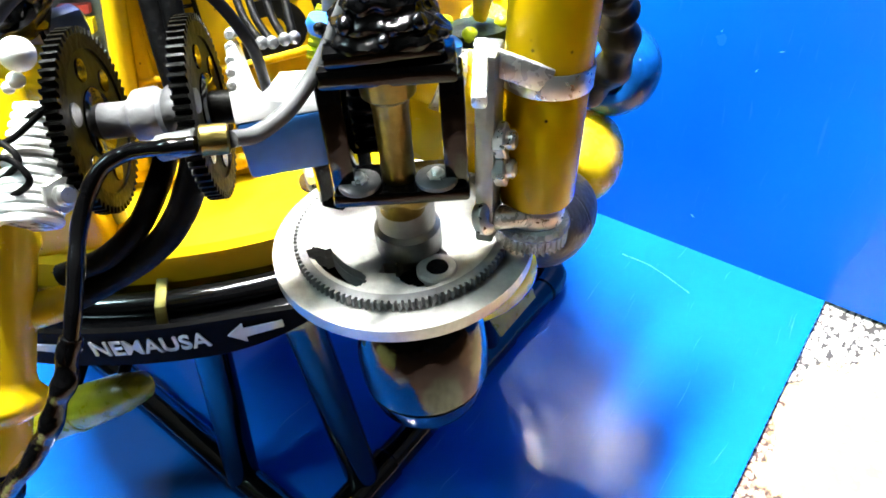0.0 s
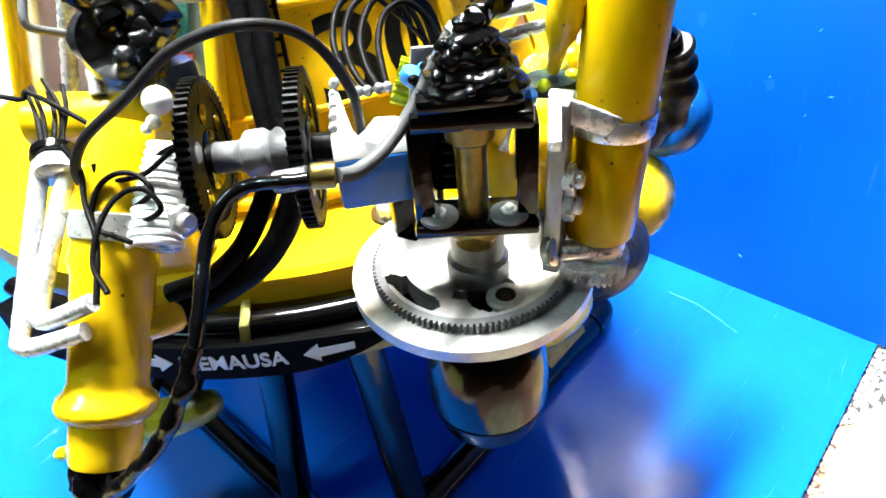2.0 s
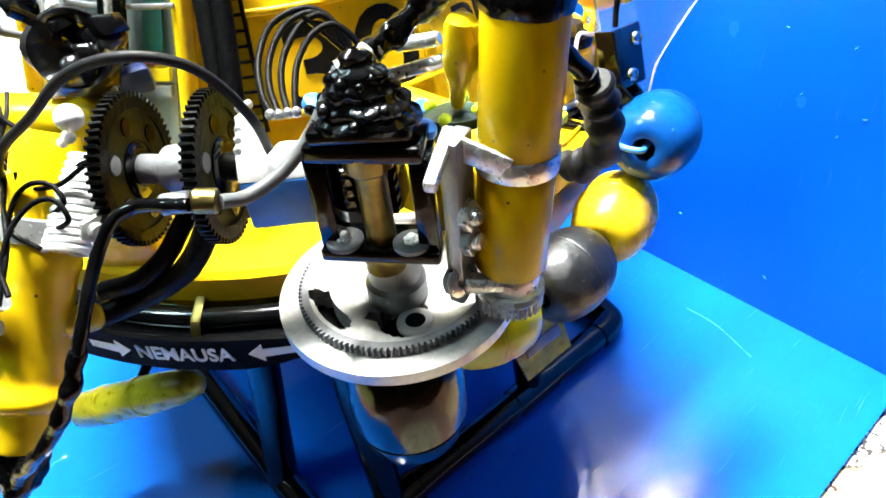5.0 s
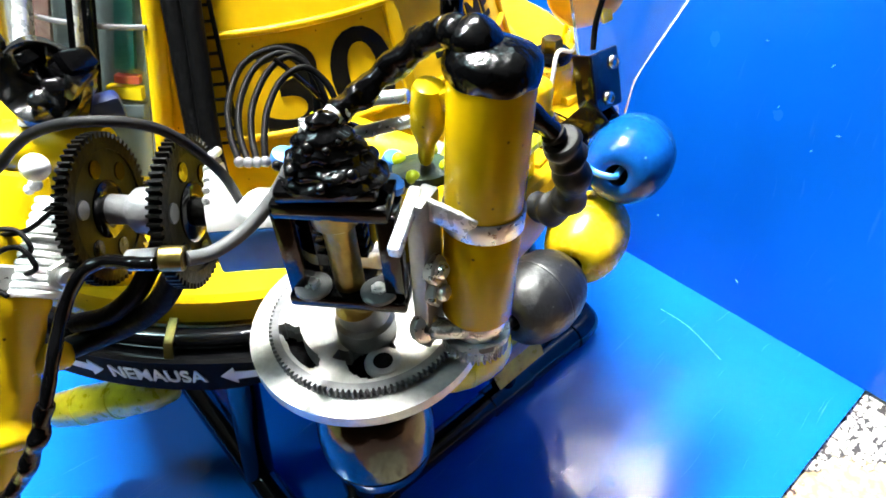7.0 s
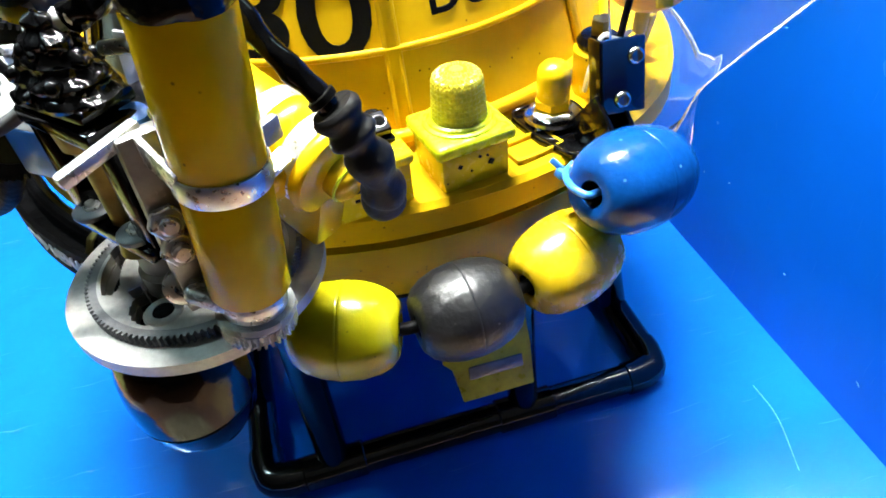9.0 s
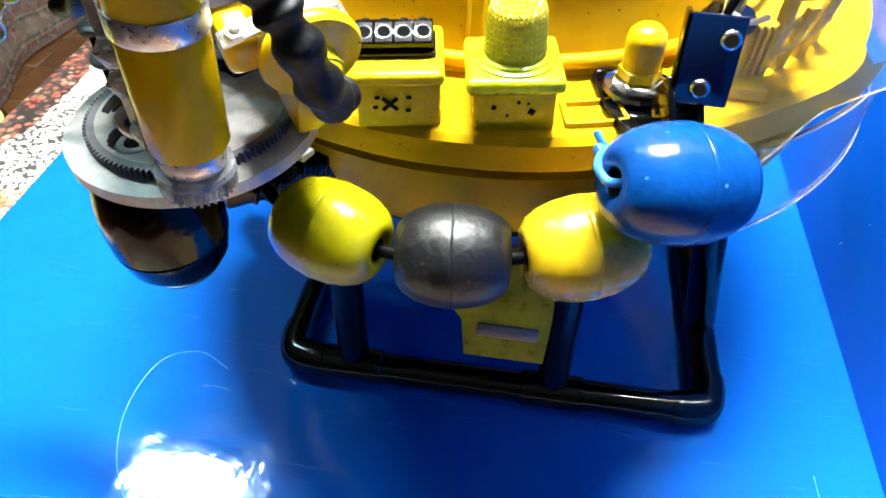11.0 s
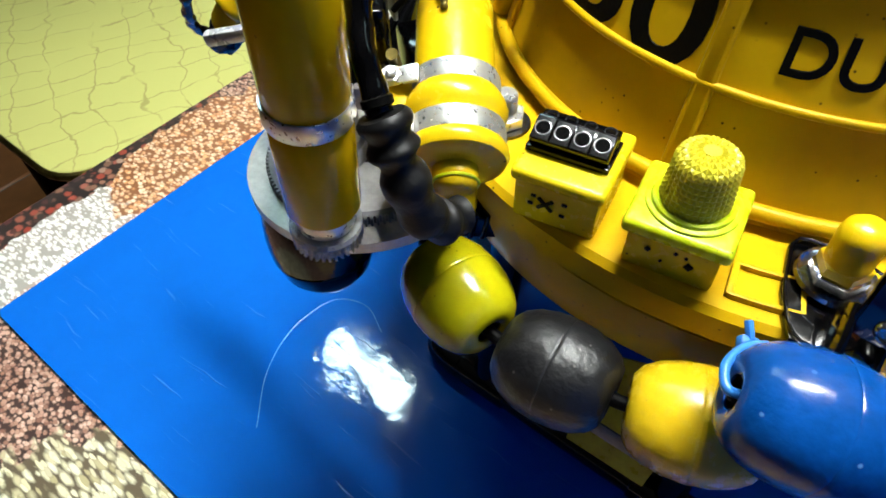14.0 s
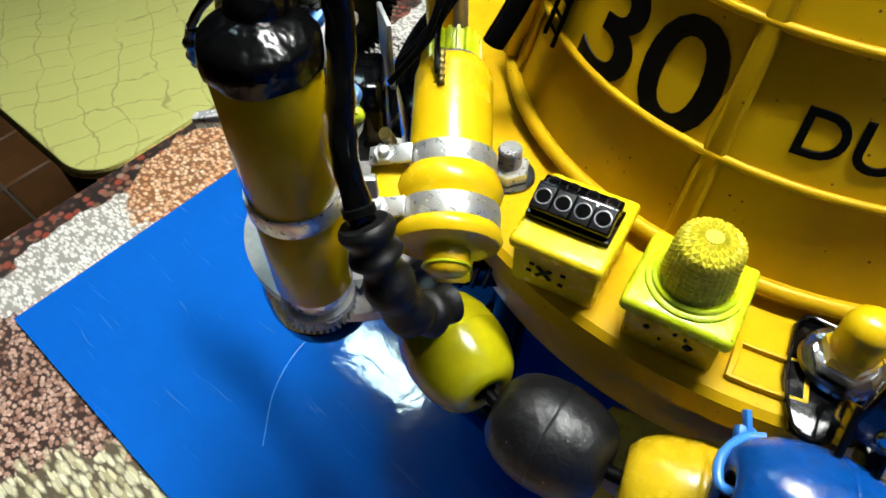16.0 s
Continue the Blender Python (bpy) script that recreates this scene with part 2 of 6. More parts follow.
        peel.inputs["Scale"].default_value, peel.inputs["Detail"].default_value = 11.0 / U, 3
        nt.links.new(co.outputs["Object"], peel.inputs["Vector"])
        lay = nt.nodes.new("ShaderNodeMath")
        lay.operation, lay.inputs[1].default_value = "MULTIPLY_ADD", 0.30
        nt.links.new(peel.outputs["Fac"], lay.inputs[0])
        nt.links.new(mixh.outputs[0], lay.inputs[2])
        last_height = lay.outputs[0]
    nt.links.new(last_height, bp.inputs["Height"])
    nt.links.new(bp.outputs["Normal"], b.inputs["Normal"])
    return mat


BLUES = sheet_material("blue_glossy_sheet", (0.004, 0.113, 0.52), 0.06)
BLUEW = sheet_material("blue_panel_sheet", (0.001, 0.093, 0.51), 0.26, 0.05, True)


# ---- mesh helpers: all lengths in plan units ----
def part(name, bm, material, parent=None, label="", sharp=40):
    bmesh.ops.recalc_face_normals(bm, faces=bm.faces[:])
    bmesh.ops.scale(bm, vec=(U, U, U), verts=bm.verts[:])
    mesh = bpy.data.meshes.new(name)
    for f in bm.faces:
        f.smooth = True
    bm.to_mesh(mesh)
    bm.free()
    mesh.set_sharp_from_angle(angle=radians(sharp))
    mesh.materials.append(material)
    ob = new(name, mesh)
    if parent:
        ob.parent = parent
        base = parent.location.copy() if parent.parent is None else Vector((0, 0, 0))
        ob.matrix_parent_inverse = Matrix.Translation(-base)
    if label:
        tagged(ob, label)
    return ob


def thing(name, base, label, category, group=""):
    ob = new(name)
    ob.empty_display_size = 0.01
    ob.location = Vector(base) * U
    return tagged(ob, label, category, group)


def basis(axis):
    a = Vector(axis).normalized()
    u = a.orthogonal().normalized()
    if abs(a.z) < 0.95:
        u = Vector((0, 0, 1)).cross(a).normalized()
    else:
        u = Vector((1, 0, 0)) - a * a.x
        u.normalize()
    return u, a.cross(u), a


def lathe(bm, profile, base, axis=(0, 0, 1), seg=32):
    """Turn (radius, height) pairs round an axis through base."""
    u, v, a = basis(axis)
    base = Vector(base)
    rings = []
    for r, h in profile:
        if r < 1e-5:
            rings.append([bm.verts.new(base + a * h)])
        else:
            rings.append([bm.verts.new(base + a * h + (u * math.cos(TAU * k / seg) + v * math.sin(TAU * k / seg)) * r) for k in range(seg)])
    for p, q in zip(rings, rings[1:]):
        for k in range(seg):
            j = (k + 1) % seg
            if len(p) == 1 and len(q) > 1:
                bm.faces.new((p[0], q[k], q[j]))
            elif len(q) == 1 and len(p) > 1:
                bm.faces.new((p[k], p[j], q[0]))
            elif len(p) > 1:
                bm.faces.new((p[k], p[j], q[j], q[k]))
    for ring in (rings[0], rings[-1]):
        if len(ring) > 2:
            bm.faces.new(ring)
    return bm


def rod(bm, p, q, r, r2=None, seg=20, bevel=0.0):
    p, q = Vector(p), Vector(q)
    h, r2 = (q - p).length, r if r2 is None else r2
    e = bevel
    prof = [(r - e, 0), (r, e), (r2, h - e), (r2 - e, h)] if e else [(r, 0), (r2, h)]
    return lathe(bm, prof, p, q - p, seg)


def curve_points(pts, steps=8):
    """Catmull-Rom points through pts."""
    pts = [Vector(p) for p in pts]
    pts = [pts[0] * 2 - pts[1], *pts, pts[-1] * 2 - pts[-2]]
    out = []
    for a, b, c, d in zip(pts, pts[1:], pts[2:], pts[3:]):
        for k in range(steps):
            s = k / steps
            out.append(0.5 * (2 * b + (c - a) * s + (2 * a - 5 * b + 4 * c - d) * s * s + (3 * b - a - 3 * c + d) * s**3))
    out.append(pts[-2])
    return out


def tube(bm, pts, r, seg=12, steps=8, ripple=0.0, count=0, smooth=True):
    """A round tube through pts; ripple adds rings or lumps."""
    line = curve_points(pts, steps) if smooth else [Vector(p) for p in pts]
    n = len(line)
    ahead = (line[1] - line[0]).normalized()
    u = ahead.orthogonal().normalized()
    rings = []
    for i, p in enumerate(line):
        d = (line[min(i + 1, n - 1)] - line[max(i - 1, 0)]).normalized()
        u = (u - d * u.dot(d)).normalized()
        v = d.cross(u)
        rr = r * (1 + ripple * math.sin(TAU * count * i / (n - 1))) if ripple else r
        rings.append([bm.verts.new(p + (u * math.cos(TAU * k / seg) + v * math.sin(TAU * k / seg)) * rr) for k in range(seg)])
    for p, q in zip(rings, rings[1:]):
        for k in range(seg):
            j = (k + 1) % seg
            bm.faces.new((p[k], p[j], q[j], q[k]))
    bm.faces.new(rings[0][::-1])
    bm.faces.new(rings[-1])
    return bm


def block(bm, m, size, bevel=0.0, seg=2):
    """A box of the given size, centred on the pose m (plan units), with rounded edges."""
    made = bmesh.ops.create_cube(bm, size=1.0)["verts"]
    bmesh.ops.scale(bm, vec=size, verts=made)
    bmesh.ops.transform(bm, matrix=m, verts=made)
    if bevel:
        edges = list({e for v in made for e in v.link_edges})
        bmesh.ops.bevel(bm, geom=edges, offset=bevel, segments=seg, affect="EDGES", profile=0.5)
    return bm


def facing(c, axis, up=(0, 0, 1)):
    """A pose at c whose x runs along axis."""
    m = along((0, 0, 0), axis, up)
    m.translation = Vector(c)
    return m


def along(p, q, up=(0, 0, 1)):
    """A pose midway from p to q: its x runs from p to q, its z as near up as can be."""
    p, q = Vector(p), Vector(q)
    x = (q - p).normalized()
    y = Vector(up).cross(x).normalized()
    z = x.cross(y)
    m = Matrix((x, y, z)).transposed().to_4x4()
    m.translation = (p + q) / 2
    return m


def plate(bm, outline, m, thick, bevel=0.0):
    """A flat plate from an outline (x, y) in the pose m, its top at z = 0."""
    vs = [bm.verts.new(m @ Vector((x, y, 0))) for x, y in outline]
    f = bm.faces.new(vs)
    made = bmesh.ops.extrude_face_region(bm, geom=[f])["geom"]
    low = [g for g in made if isinstance(g, bmesh.types.BMVert)]
    n = (m.to_3x3() @ Vector((0, 0, 1))) * -thick
    bmesh.ops.translate(bm, vec=n, verts=low)
    if bevel:
        es = [e for e in bm.edges if e.is_valid and (all(v in low for v in e.verts) or all(v in vs for v in e.verts))]
        bmesh.ops.bevel(bm, geom=es, offset=bevel, segments=2, affect="EDGES", profile=0.5)
    return bm


def gear(bm, base, axis, r_in, r_out, width, teeth, hub=0.0, depth=0.012):
    """A spur gear: a toothed rim round a disc, its axis from base along axis."""
    u, v, a = basis(axis)
    base = Vector(base)
    pts = []
    for k in range(teeth):
        for s, r in ((-0.30, r_out - depth), (-0.16, r_out), (0.16, r_out), (0.30, r_out - depth)):
            t = TAU * (k + s) / teeth
            pts.append((u * math.cos(t) + v * math.sin(t), r))
    lo = [bm.verts.new(base + d * r) for d, r in pts]
    hi = [bm.verts.new(base + d * r + a * width) for d, r in pts]
    li = [bm.verts.new(base + d * r_in) for d, r in pts]
    hi2 = [bm.verts.new(base + d * r_in + a * width) for d, r in pts]
    n = len(pts)
    for k in range(n):
        j = (k + 1) % n
        bm.faces.new((lo[k], lo[j], hi[j], hi[k]))
        bm.faces.new((hi[k], hi[j], hi2[j], hi2[k]))
        bm.faces.new((li[k], li[j], lo[j], lo[k]))
        bm.faces.new((hi2[k], hi2[j], li[j], li[k]))
    return bm


def sector_disc(bm, base, r0, r1, thick, holes, seg=120, rings=12, rounds=()):
    """A flat ring of metal with arc-shaped slots: holes are (r_low, r_high, from, to) in units and degrees."""
    base = Vector(base)
    grid = {}

    def vert(i, k, top):
        key = (i, k % seg, top)
        if key not in grid:
            r, t = r0 + (r1 - r0) * i / rings, TAU * (k % seg) / seg
            grid[key] = bm.verts.new(base + Vector((r * math.cos(t), r * math.sin(t), thick if top else 0)))
        return grid[key]

    def solid(i, k):
        if i < 0 or i >= rings:
            return False
        r, t = r0 + (r1 - r0) * (i + 0.5) / rings, (360 * ((k % seg) + 0.5) / seg)
        if any(math.hypot(base.x + r * math.cos(radians(t)) - x, base.y + r * math.sin(radians(t)) - y) < q for x, y, q in rounds):
            return False
        return not any(a < r < b and (t - c) % 360 < (d - c) % 360 for a, b, c, d in holes)

    for i in range(rings):
        for k in range(seg):
            if not solid(i, k):
                continue
            bm.faces.new([vert(i, k, 1), vert(i + 1, k, 1), vert(i + 1, k + 1, 1), vert(i, k + 1, 1)])
            bm.faces.new([vert(i, k, 0), vert(i, k + 1, 0), vert(i + 1, k + 1, 0), vert(i + 1, k, 0)])
            for near, edge in (((i - 1, k), ((i, k), (i, k + 1))), ((i + 1, k), ((i + 1, k), (i + 1, k + 1))), ((i, k - 1), ((i, k), (i + 1, k))), ((i, k + 1), ((i, k + 1), (i + 1, k + 1)))):
                if not solid(*near):
                    p, q = edge
                    bm.faces.new([vert(*p, 0), vert(*q, 0), vert(*q, 1), vert(*p, 1)])
    return bm


def hexnut(bm, base, axis, r, h):
    return lathe(bm, [(r * 0.9, 0), (r, h * 0.12), (r, h * 0.88), (r * 0.9, h)], base, axis, 6)


def bolt(parent, base, axis, r, h, name="bolt", material=None):
    bm = bmesh.new()
    hexnut(bm, base, axis, r, h)
    tip = Vector(base) + Vector(axis).normalized() * h
    lathe(bm, [(r * 0.55, 0), (r * 0.55, h * 0.5), (r * 0.4, h * 0.7)], tip, axis, 14)
    return part(name, bm, material or STEEL, parent)


def lumpy(bm, amount, scale, seed=0.0):
    """Push the vertices in and out, as in hand-laid sealant."""
    bm.normal_update()
    for v in bm.verts:
        v.co += v.normal * amount * noise.noise(v.co * scale + Vector((seed, seed * 0.7, 0)))
    return bm


def new_bm():
    return bmesh.new()


# tube lamps, out of view, in a row above the table: the middle one is the strongest
def tube_lamp(c, length, r, strength, label, tint=(0.97, 1.0, 0.96)):
    glow = bpy.data.materials.new("lamp_tube_glow")
    glow.use_nodes = True
    gn = glow.node_tree.nodes["Principled BSDF"]
    gn.inputs["Base Color"].default_value = (0.9, 0.9, 0.9, 1)
    gn.inputs["Emission Color"].default_value = (*tint, 1)
    gn.inputs["Emission Strength"].default_value = strength
    x, y, z = c
    ob = thing("pendant_lamp", (x, y, 14.9), label, "lamp", "row of tube lamps")
    bm = new_bm()
    rod(bm, (x - length / 2, y, z), (x + length / 2, y, z), r, seg=24)
    part("tube", bm, glow, ob, "glowing white lamp tube")
    bm = new_bm()
    block(bm, pose(x, y, z + r + 0.09), (length + 0.3, 0.24, 0.14), 0.04)
    part("housing", bm, WHITE, ob)
    for dx in (-0.35, 0.35):
        bm = new_bm()
        rod(bm, (x + dx * length, y, z + r + 0.15), (x + dx * length, y, 14.9), 0.05)
        part("hanger", bm, ALU, ob)


tube_lamp((1.75, 1.72, 5.5), 2.2, 0.17, 300, "bright tube lamp hanging straight above the model")
# unseen side lamps added for glare on the sheet, tinted cyan to cool it
tube_lamp((-1.55, 2.48, 5.5), 1.1, 0.24, 32, "unseen dimmer tube lamp added beside the bright one", (0.62, 0.95, 1.0))
tube_lamp((5.30, 2.45, 5.5), 1.6, 0.24, 5, "unseen dimmer tube lamp added beside the bright one", (0.62, 0.95, 1.0))

# ---- the place ----
LX = 2.8  # the blue sheet runs from x = 0 to the upright panel


def grid_sheet(fn, nu, nv, thick):
    """A thin sheet: fn(s, t) gives its face, thick its depth along the normal."""
    bm = new_bm()
    front = [[bm.verts.new(fn(i / nu, j / nv)) for j in range(nv + 1)] for i in range(nu + 1)]
    back = [[bm.verts.new(Vector(fn(i / nu, j / nv)) + Vector(thick)) for j in range(nv + 1)] for i in range(nu + 1)]
    for i in range(nu):
        for j in range(nv):
            bm.faces.new((front[i][j], front[i + 1][j], front[i + 1][j + 1], front[i][j + 1]))
            bm.faces.new((back[i][j], back[i][j + 1], back[i + 1][j + 1], back[i + 1][j]))
    for i in range(nu):
        for j, flip in ((0, 1), (nv, 0)):
            bm.faces.new((front[i][j], back[i][j], back[i + 1][j], front[i + 1][j]))
    for j in range(nv):
        for i in (0, nu):
            bm.faces.new((front[i][j], front[i][j + 1], back[i][j + 1], back[i][j]))
    return bm


bm = grid_sheet(lambda s, t: ((LX + 0.03) * s, 3.4 * t, 0.0), 28, 34, (0, 0, -0.014))
sheet = tagged(part("blue_sheet", bm, BLUES), "glossy blue plastic sheet laid flat on the tablecloth", "plastic sheet", kind="structure")
CREASE = paint("pale_blue_crease", (0.10, 0.34, 0.80), 0.3, var=0.2, grain=60, bump=0.1, stain=20)
for pts in (((0.986, 0.261), (0.873, 0.400), (0.820, 0.557), (0.844, 0.710), (0.945, 0.760), (1.053, 0.716)), ((2.651, 0.647), (2.648, 0.531), (2.599, 0.375))):
    bm = new_bm()
    tube(bm, [(x, y, -0.0006) for x, y in pts], 0.0016, seg=6)
    part("crease", bm, CREASE, sheet, "pale crease mark")


def panel_face(s, t):
    y, z = -1.6 + 5.2 * s, 1.9 * t
    return (LX + 0.012 + 0.022 * math.sin(2.6 * y + 0.8) * min(1, z * 1.5) + 0.010 * math.sin(7 * y + 1.7 * z) * min(1, z) - 0.02 * z, y, z + 0.001)


bm = grid_sheet(panel_face, 80, 30, (0.014, 0, 0))
panel = tagged(part("wall_blue_panel", bm, BLUEW), "upright bright blue plastic panel with scuffs", "panel", kind="structure")

fleck_rng = random.Random(12)
fleck_bm = new_bm()
plate(fleck_bm, [(-0.009, 0), (0, 0.003), (0.009, 0.0005), (0, -0.002)], Matrix.Identity(4), 0.002)
for v in fleck_bm.verts:
    v.co = Vector((v.co.z, v.co.x, v.co.y))
fleck = part("fleck", fleck_bm, CREASE, panel)
spots = [(fleck_rng.uniform(0.20, 0.72), fleck_rng.uniform(0.05, 0.95)) for _ in range(34)]
for k, (a, b) in enumerate(spots):
    ob = fleck if k == 0 else new("fleck", fleck.data)
    ob.parent = panel
    f = fleck_rng.uniform(0.35, 1.0)
    ob.matrix_basis = Matrix.LocRotScale((Vector(panel_face(a, b)) - Vector((0.002, 0, 0))) * U, Euler((fleck_rng.uniform(0, 3.1), 0, 0)), (1, f, f))

# table top, cloth, floor, room
TABLE_W, TABLE_E, TABLE_S, TABLE_N = -0.40, 4.6, -1.5, 9.0


def cloth_material():
    """A cotton cloth printed with patches of spices: buckwheat, fennel seed, rice, lentils, pepper."""
    mat = bpy.data.materials.new("spice_print_cloth")
    mat.use_nodes = True
    nt = mat.node_tree
    b = nt.nodes["Principled BSDF"]
    b.inputs["Roughness"].default_value = 0.6
    co = nt.nodes.new("ShaderNodeTexCoord")

    def node(kind, **values):
        n = nt.nodes.new(kind)
        for k, v in values.items():
            n.inputs[k].default_value = v
        return n

    def grains(scale, turn, stretch, dark, cols, gap=0.10, full=0.18):
        """Printed seeds: cells of several colours with dark gaps."""
        mp = node("ShaderNodeMapping", Rotation=(0, 0, turn), Scale=(scale / U / stretch, scale / U, scale / U))
        nt.links.new(co.outputs["Object"], mp.inputs["Vector"])
        cell = node("ShaderNodeTexVoronoi", Scale=1.0)
        warp = node("ShaderNodeTexNoise", Scale=0.9, Detail=2.0)
        mixv = node("ShaderNodeMixRGB", Fac=0.42)
        nt.links.new(mp.outputs["Vector"], warp.inputs["Vector"])
        nt.links.new(mp.outputs["Vector"], mixv.inputs["Color1"])
        nt.links.new(warp.outputs["Color"], mixv.inputs["Color2"])
        nt.links.new(mixv.outputs["Color"], cell.inputs["Vector"])
        bw = nt.nodes.new("ShaderNodeSeparateColor")
        nt.links.new(cell.outputs["Color"], bw.inputs["Color"])
        ramp = nt.nodes.new("ShaderNodeValToRGB")
        while len(ramp.color_ramp.elements) < len(cols):
            ramp.color_ramp.elements.new(0.5)
        for k, (e, c) in enumerate(zip(ramp.color_ramp.elements, cols)):
            e.position, e.color = k / (len(cols) - 1), (*c, 1)
        nt.links.new(bw.outputs[0], ramp.inputs["Fac"])
        r = node("ShaderNodeMapRange")
        r.inputs[1].default_value, r.inputs[2].default_value, r.inputs[3].default_value, r.inputs[4].default_value = full, 0.50 + gap, 1.0, 0.0
        nt.links.new(cell.outputs["Distance"], r.inputs[0])
        out = nt.nodes.new("ShaderNodeMixRGB")
        out.inputs["Color1"].default_value = (*dark, 1)
        nt.links.new(r.outputs[0], out.inputs["Fac"])
        nt.links.new(ramp.outputs["Color"], out.inputs["Color2"])
        return out.outputs["Color"], bw.outputs[1], r.outputs[0], ramp.outputs["Color"]

    def heap(dark, layers):
        """Seeds lying over one another: each layer covers part of those below."""
        below = None
        for scale, turn, stretch, cols, full, end in layers:
            flat, chance, mask, tone = grains(scale, turn, stretch, dark, cols, end - 0.5, full)
            if below is None:
                below = flat
                continue
            some, cover = node("ShaderNodeMapRange"), nt.nodes.new("ShaderNodeMath")
            some.inputs[1].default_value, some.inputs[2].default_value = 0.40, 0.44
            nt.links.new(chance, some.inputs[0])
            cover.operation = "MULTIPLY"
            nt.links.new(some.outputs[0], cover.inputs[0])
            nt.links.new(mask, cover.inputs[1])
            below = blend(below, flat, cover.outputs[0])
        return below

    def blend(a, c, fac):
        m = nt.nodes.new("ShaderNodeMixRGB")
        nt.links.new(fac, m.inputs["Fac"])
        nt.links.new(a, m.inputs["Color1"])
        nt.links.new(c, m.inputs["Color2"])
        return m.outputs["Color"]

    husk = ((0.20, 0.085, 0.055), (0.46, 0.26, 0.19), (0.66, 0.46, 0.36), (0.34, 0.17, 0.11))
    wheat = heap((0.035, 0.014, 0.010), ((116, 0.4, 1.35, husk, 0.36, 0.60), (110, 1.7, 1.5, husk, 0.34, 0.50), (120, 2.7, 1.4, husk, 0.30, 0.46)))
    seed = ((0.62, 0.57, 0.34), (0.80, 0.77, 0.58), (0.40, 0.34, 0.18), (0.70, 0.65, 0.44))
    fennel = heap((0.10, 0.075, 0.042), ((86, 0.5, 3.3, seed, 0.32, 0.60), (82, 2.0, 3.4, seed, 0.30, 0.42), (88, 1.2, 3.2, seed, 0.28, 0.40), (84, 2.8, 3.3, seed, 0.26, 0.38)))
    grain = ((0.76, 0.74, 0.69), (0.84, 0.82, 0.78), (0.68, 0.65, 0.58))
    rice = heap((0.34, 0.31, 0.27), ((130, 1.1, 2.2, grain, 0.34, 0.58), (126, 2.4, 2.3, grain, 0.32, 0.46), (134, 0.3, 2.2, grain, 0.30, 0.44)))
    salt = ((0.58, 0.54, 0.48), (0.70, 0.67, 0.62), (0.50, 0.45, 0.39))
    specks = heap((0.025, 0.02, 0.02), ((110, 0.2, 1.4, salt, 0.40, 0.60), (104, 1.6, 1.5, salt, 0.36, 0.52), (116, 2.6, 1.4, salt, 0.34, 0.50)))
    flake = ((0.70, 0.36, 0.15), (0.80, 0.60, 0.42), (0.60, 0.26, 0.10), (0.82, 0.70, 0.52))
    lentil = heap((0.24, 0.09, 0.03), ((104, 0.9, 1.4, flake, 0.34, 0.60), (98, 2.2, 1.5, flake, 0.30, 0.46)))
    corn = ((0.10, 0.03, 0.025), (0.03, 0.025, 0.02), (0.26, 0.13, 0.08), (0.30, 0.04, 0.02), (0.34, 0.25, 0.18))
    pepper = heap((0.018, 0.012, 0.010), ((52, 0.1, 1.1, corn, 0.36, 0.60), (50, 1.3, 1.2, corn, 0.32, 0.46)))
    powder = grains(110, 0.3, 1.0, (0.40, 0.27, 0.12), ((0.55, 0.40, 0.20), (0.60, 0.45, 0.24)), 0.3)[0]
    wob = node("ShaderNodeTexNoise", Scale=14 / U, Detail=3.0)
    nt.links.new(co.outputs["Object"], wob.inputs["Vector"])
    last = wheat
    # the last, largest rice zone is added to whiten the bright far background
    zones = ((0.98, -0.42, 0.52, 0.52, fennel), (2.95, -0.15, 0.62, 0.62, specks), (2.30, -0.42, 0.42, 0.42, powder), (2.1, -1.2, 0.5, 0.5, lentil), (3.6, -0.6, 0.5, 0.7, wheat),
             (-0.36, 0.45, 0.22, 0.75, pepper), (-0.10, 0.34, 0.18, 0.38, rice), (-0.12, 0.98, 0.24, 0.46, lentil), (-0.12, 1.75, 0.24, 0.42, specks), (-0.2, 2.3, 0.3, 0.3, rice), (-0.35, 2.0, 0.12, 0.5, pepper), (2.2, 6.6, 3.2, 2.6, rice))
    for cx, cy, rx, ry, what in zones:
        mp = node("ShaderNodeMapping", Location=(-cx / rx, -cy / ry, 0), Scale=(1 / (U * rx), 1 / (U * ry), 0))
        nt.links.new(co.outputs["Object"], mp.inputs["Vector"])
        d = nt.nodes.new("ShaderNodeVectorMath")
        d.operation = "LENGTH"
        nt.links.new(mp.outputs["Vector"], d.inputs[0])
        add = nt.nodes.new("ShaderNodeMath")
        add.operation, add.inputs[1].default_value = "MULTIPLY_ADD", 0.55
        nt.links.new(wob.outputs["Fac"], add.inputs[0])
        nt.links.new(d.outputs["Value"], add.inputs[2])
        r = node("ShaderNodeMapRange")
        r.inputs[1].default_value, r.inputs[2].default_value, r.inputs[3].default_value, r.inputs[4].default_value = 1.26, 1.30, 1.0, 0.0
        nt.links.new(add.outputs[0], r.inputs[0])
        last = blend(last, what, r.outputs[0])
    nt.links.new(last, b.inputs["Base Color"])
    return mat


CLOTH = cloth_material()
table = thing("dining_table", (2.0, 1.4, -5.6), "wooden table under a spice-print cloth", "table")
bm = new_bm()
block(bm, pose((TABLE_W + TABLE_E) / 2, (TABLE_S + TABLE_N) / 2, -0.16), (TABLE_E - TABLE_W - 0.06, TABLE_N - TABLE_S - 0.06, 0.22), 0.04)
part("tabletop", bm, WOODD, table)
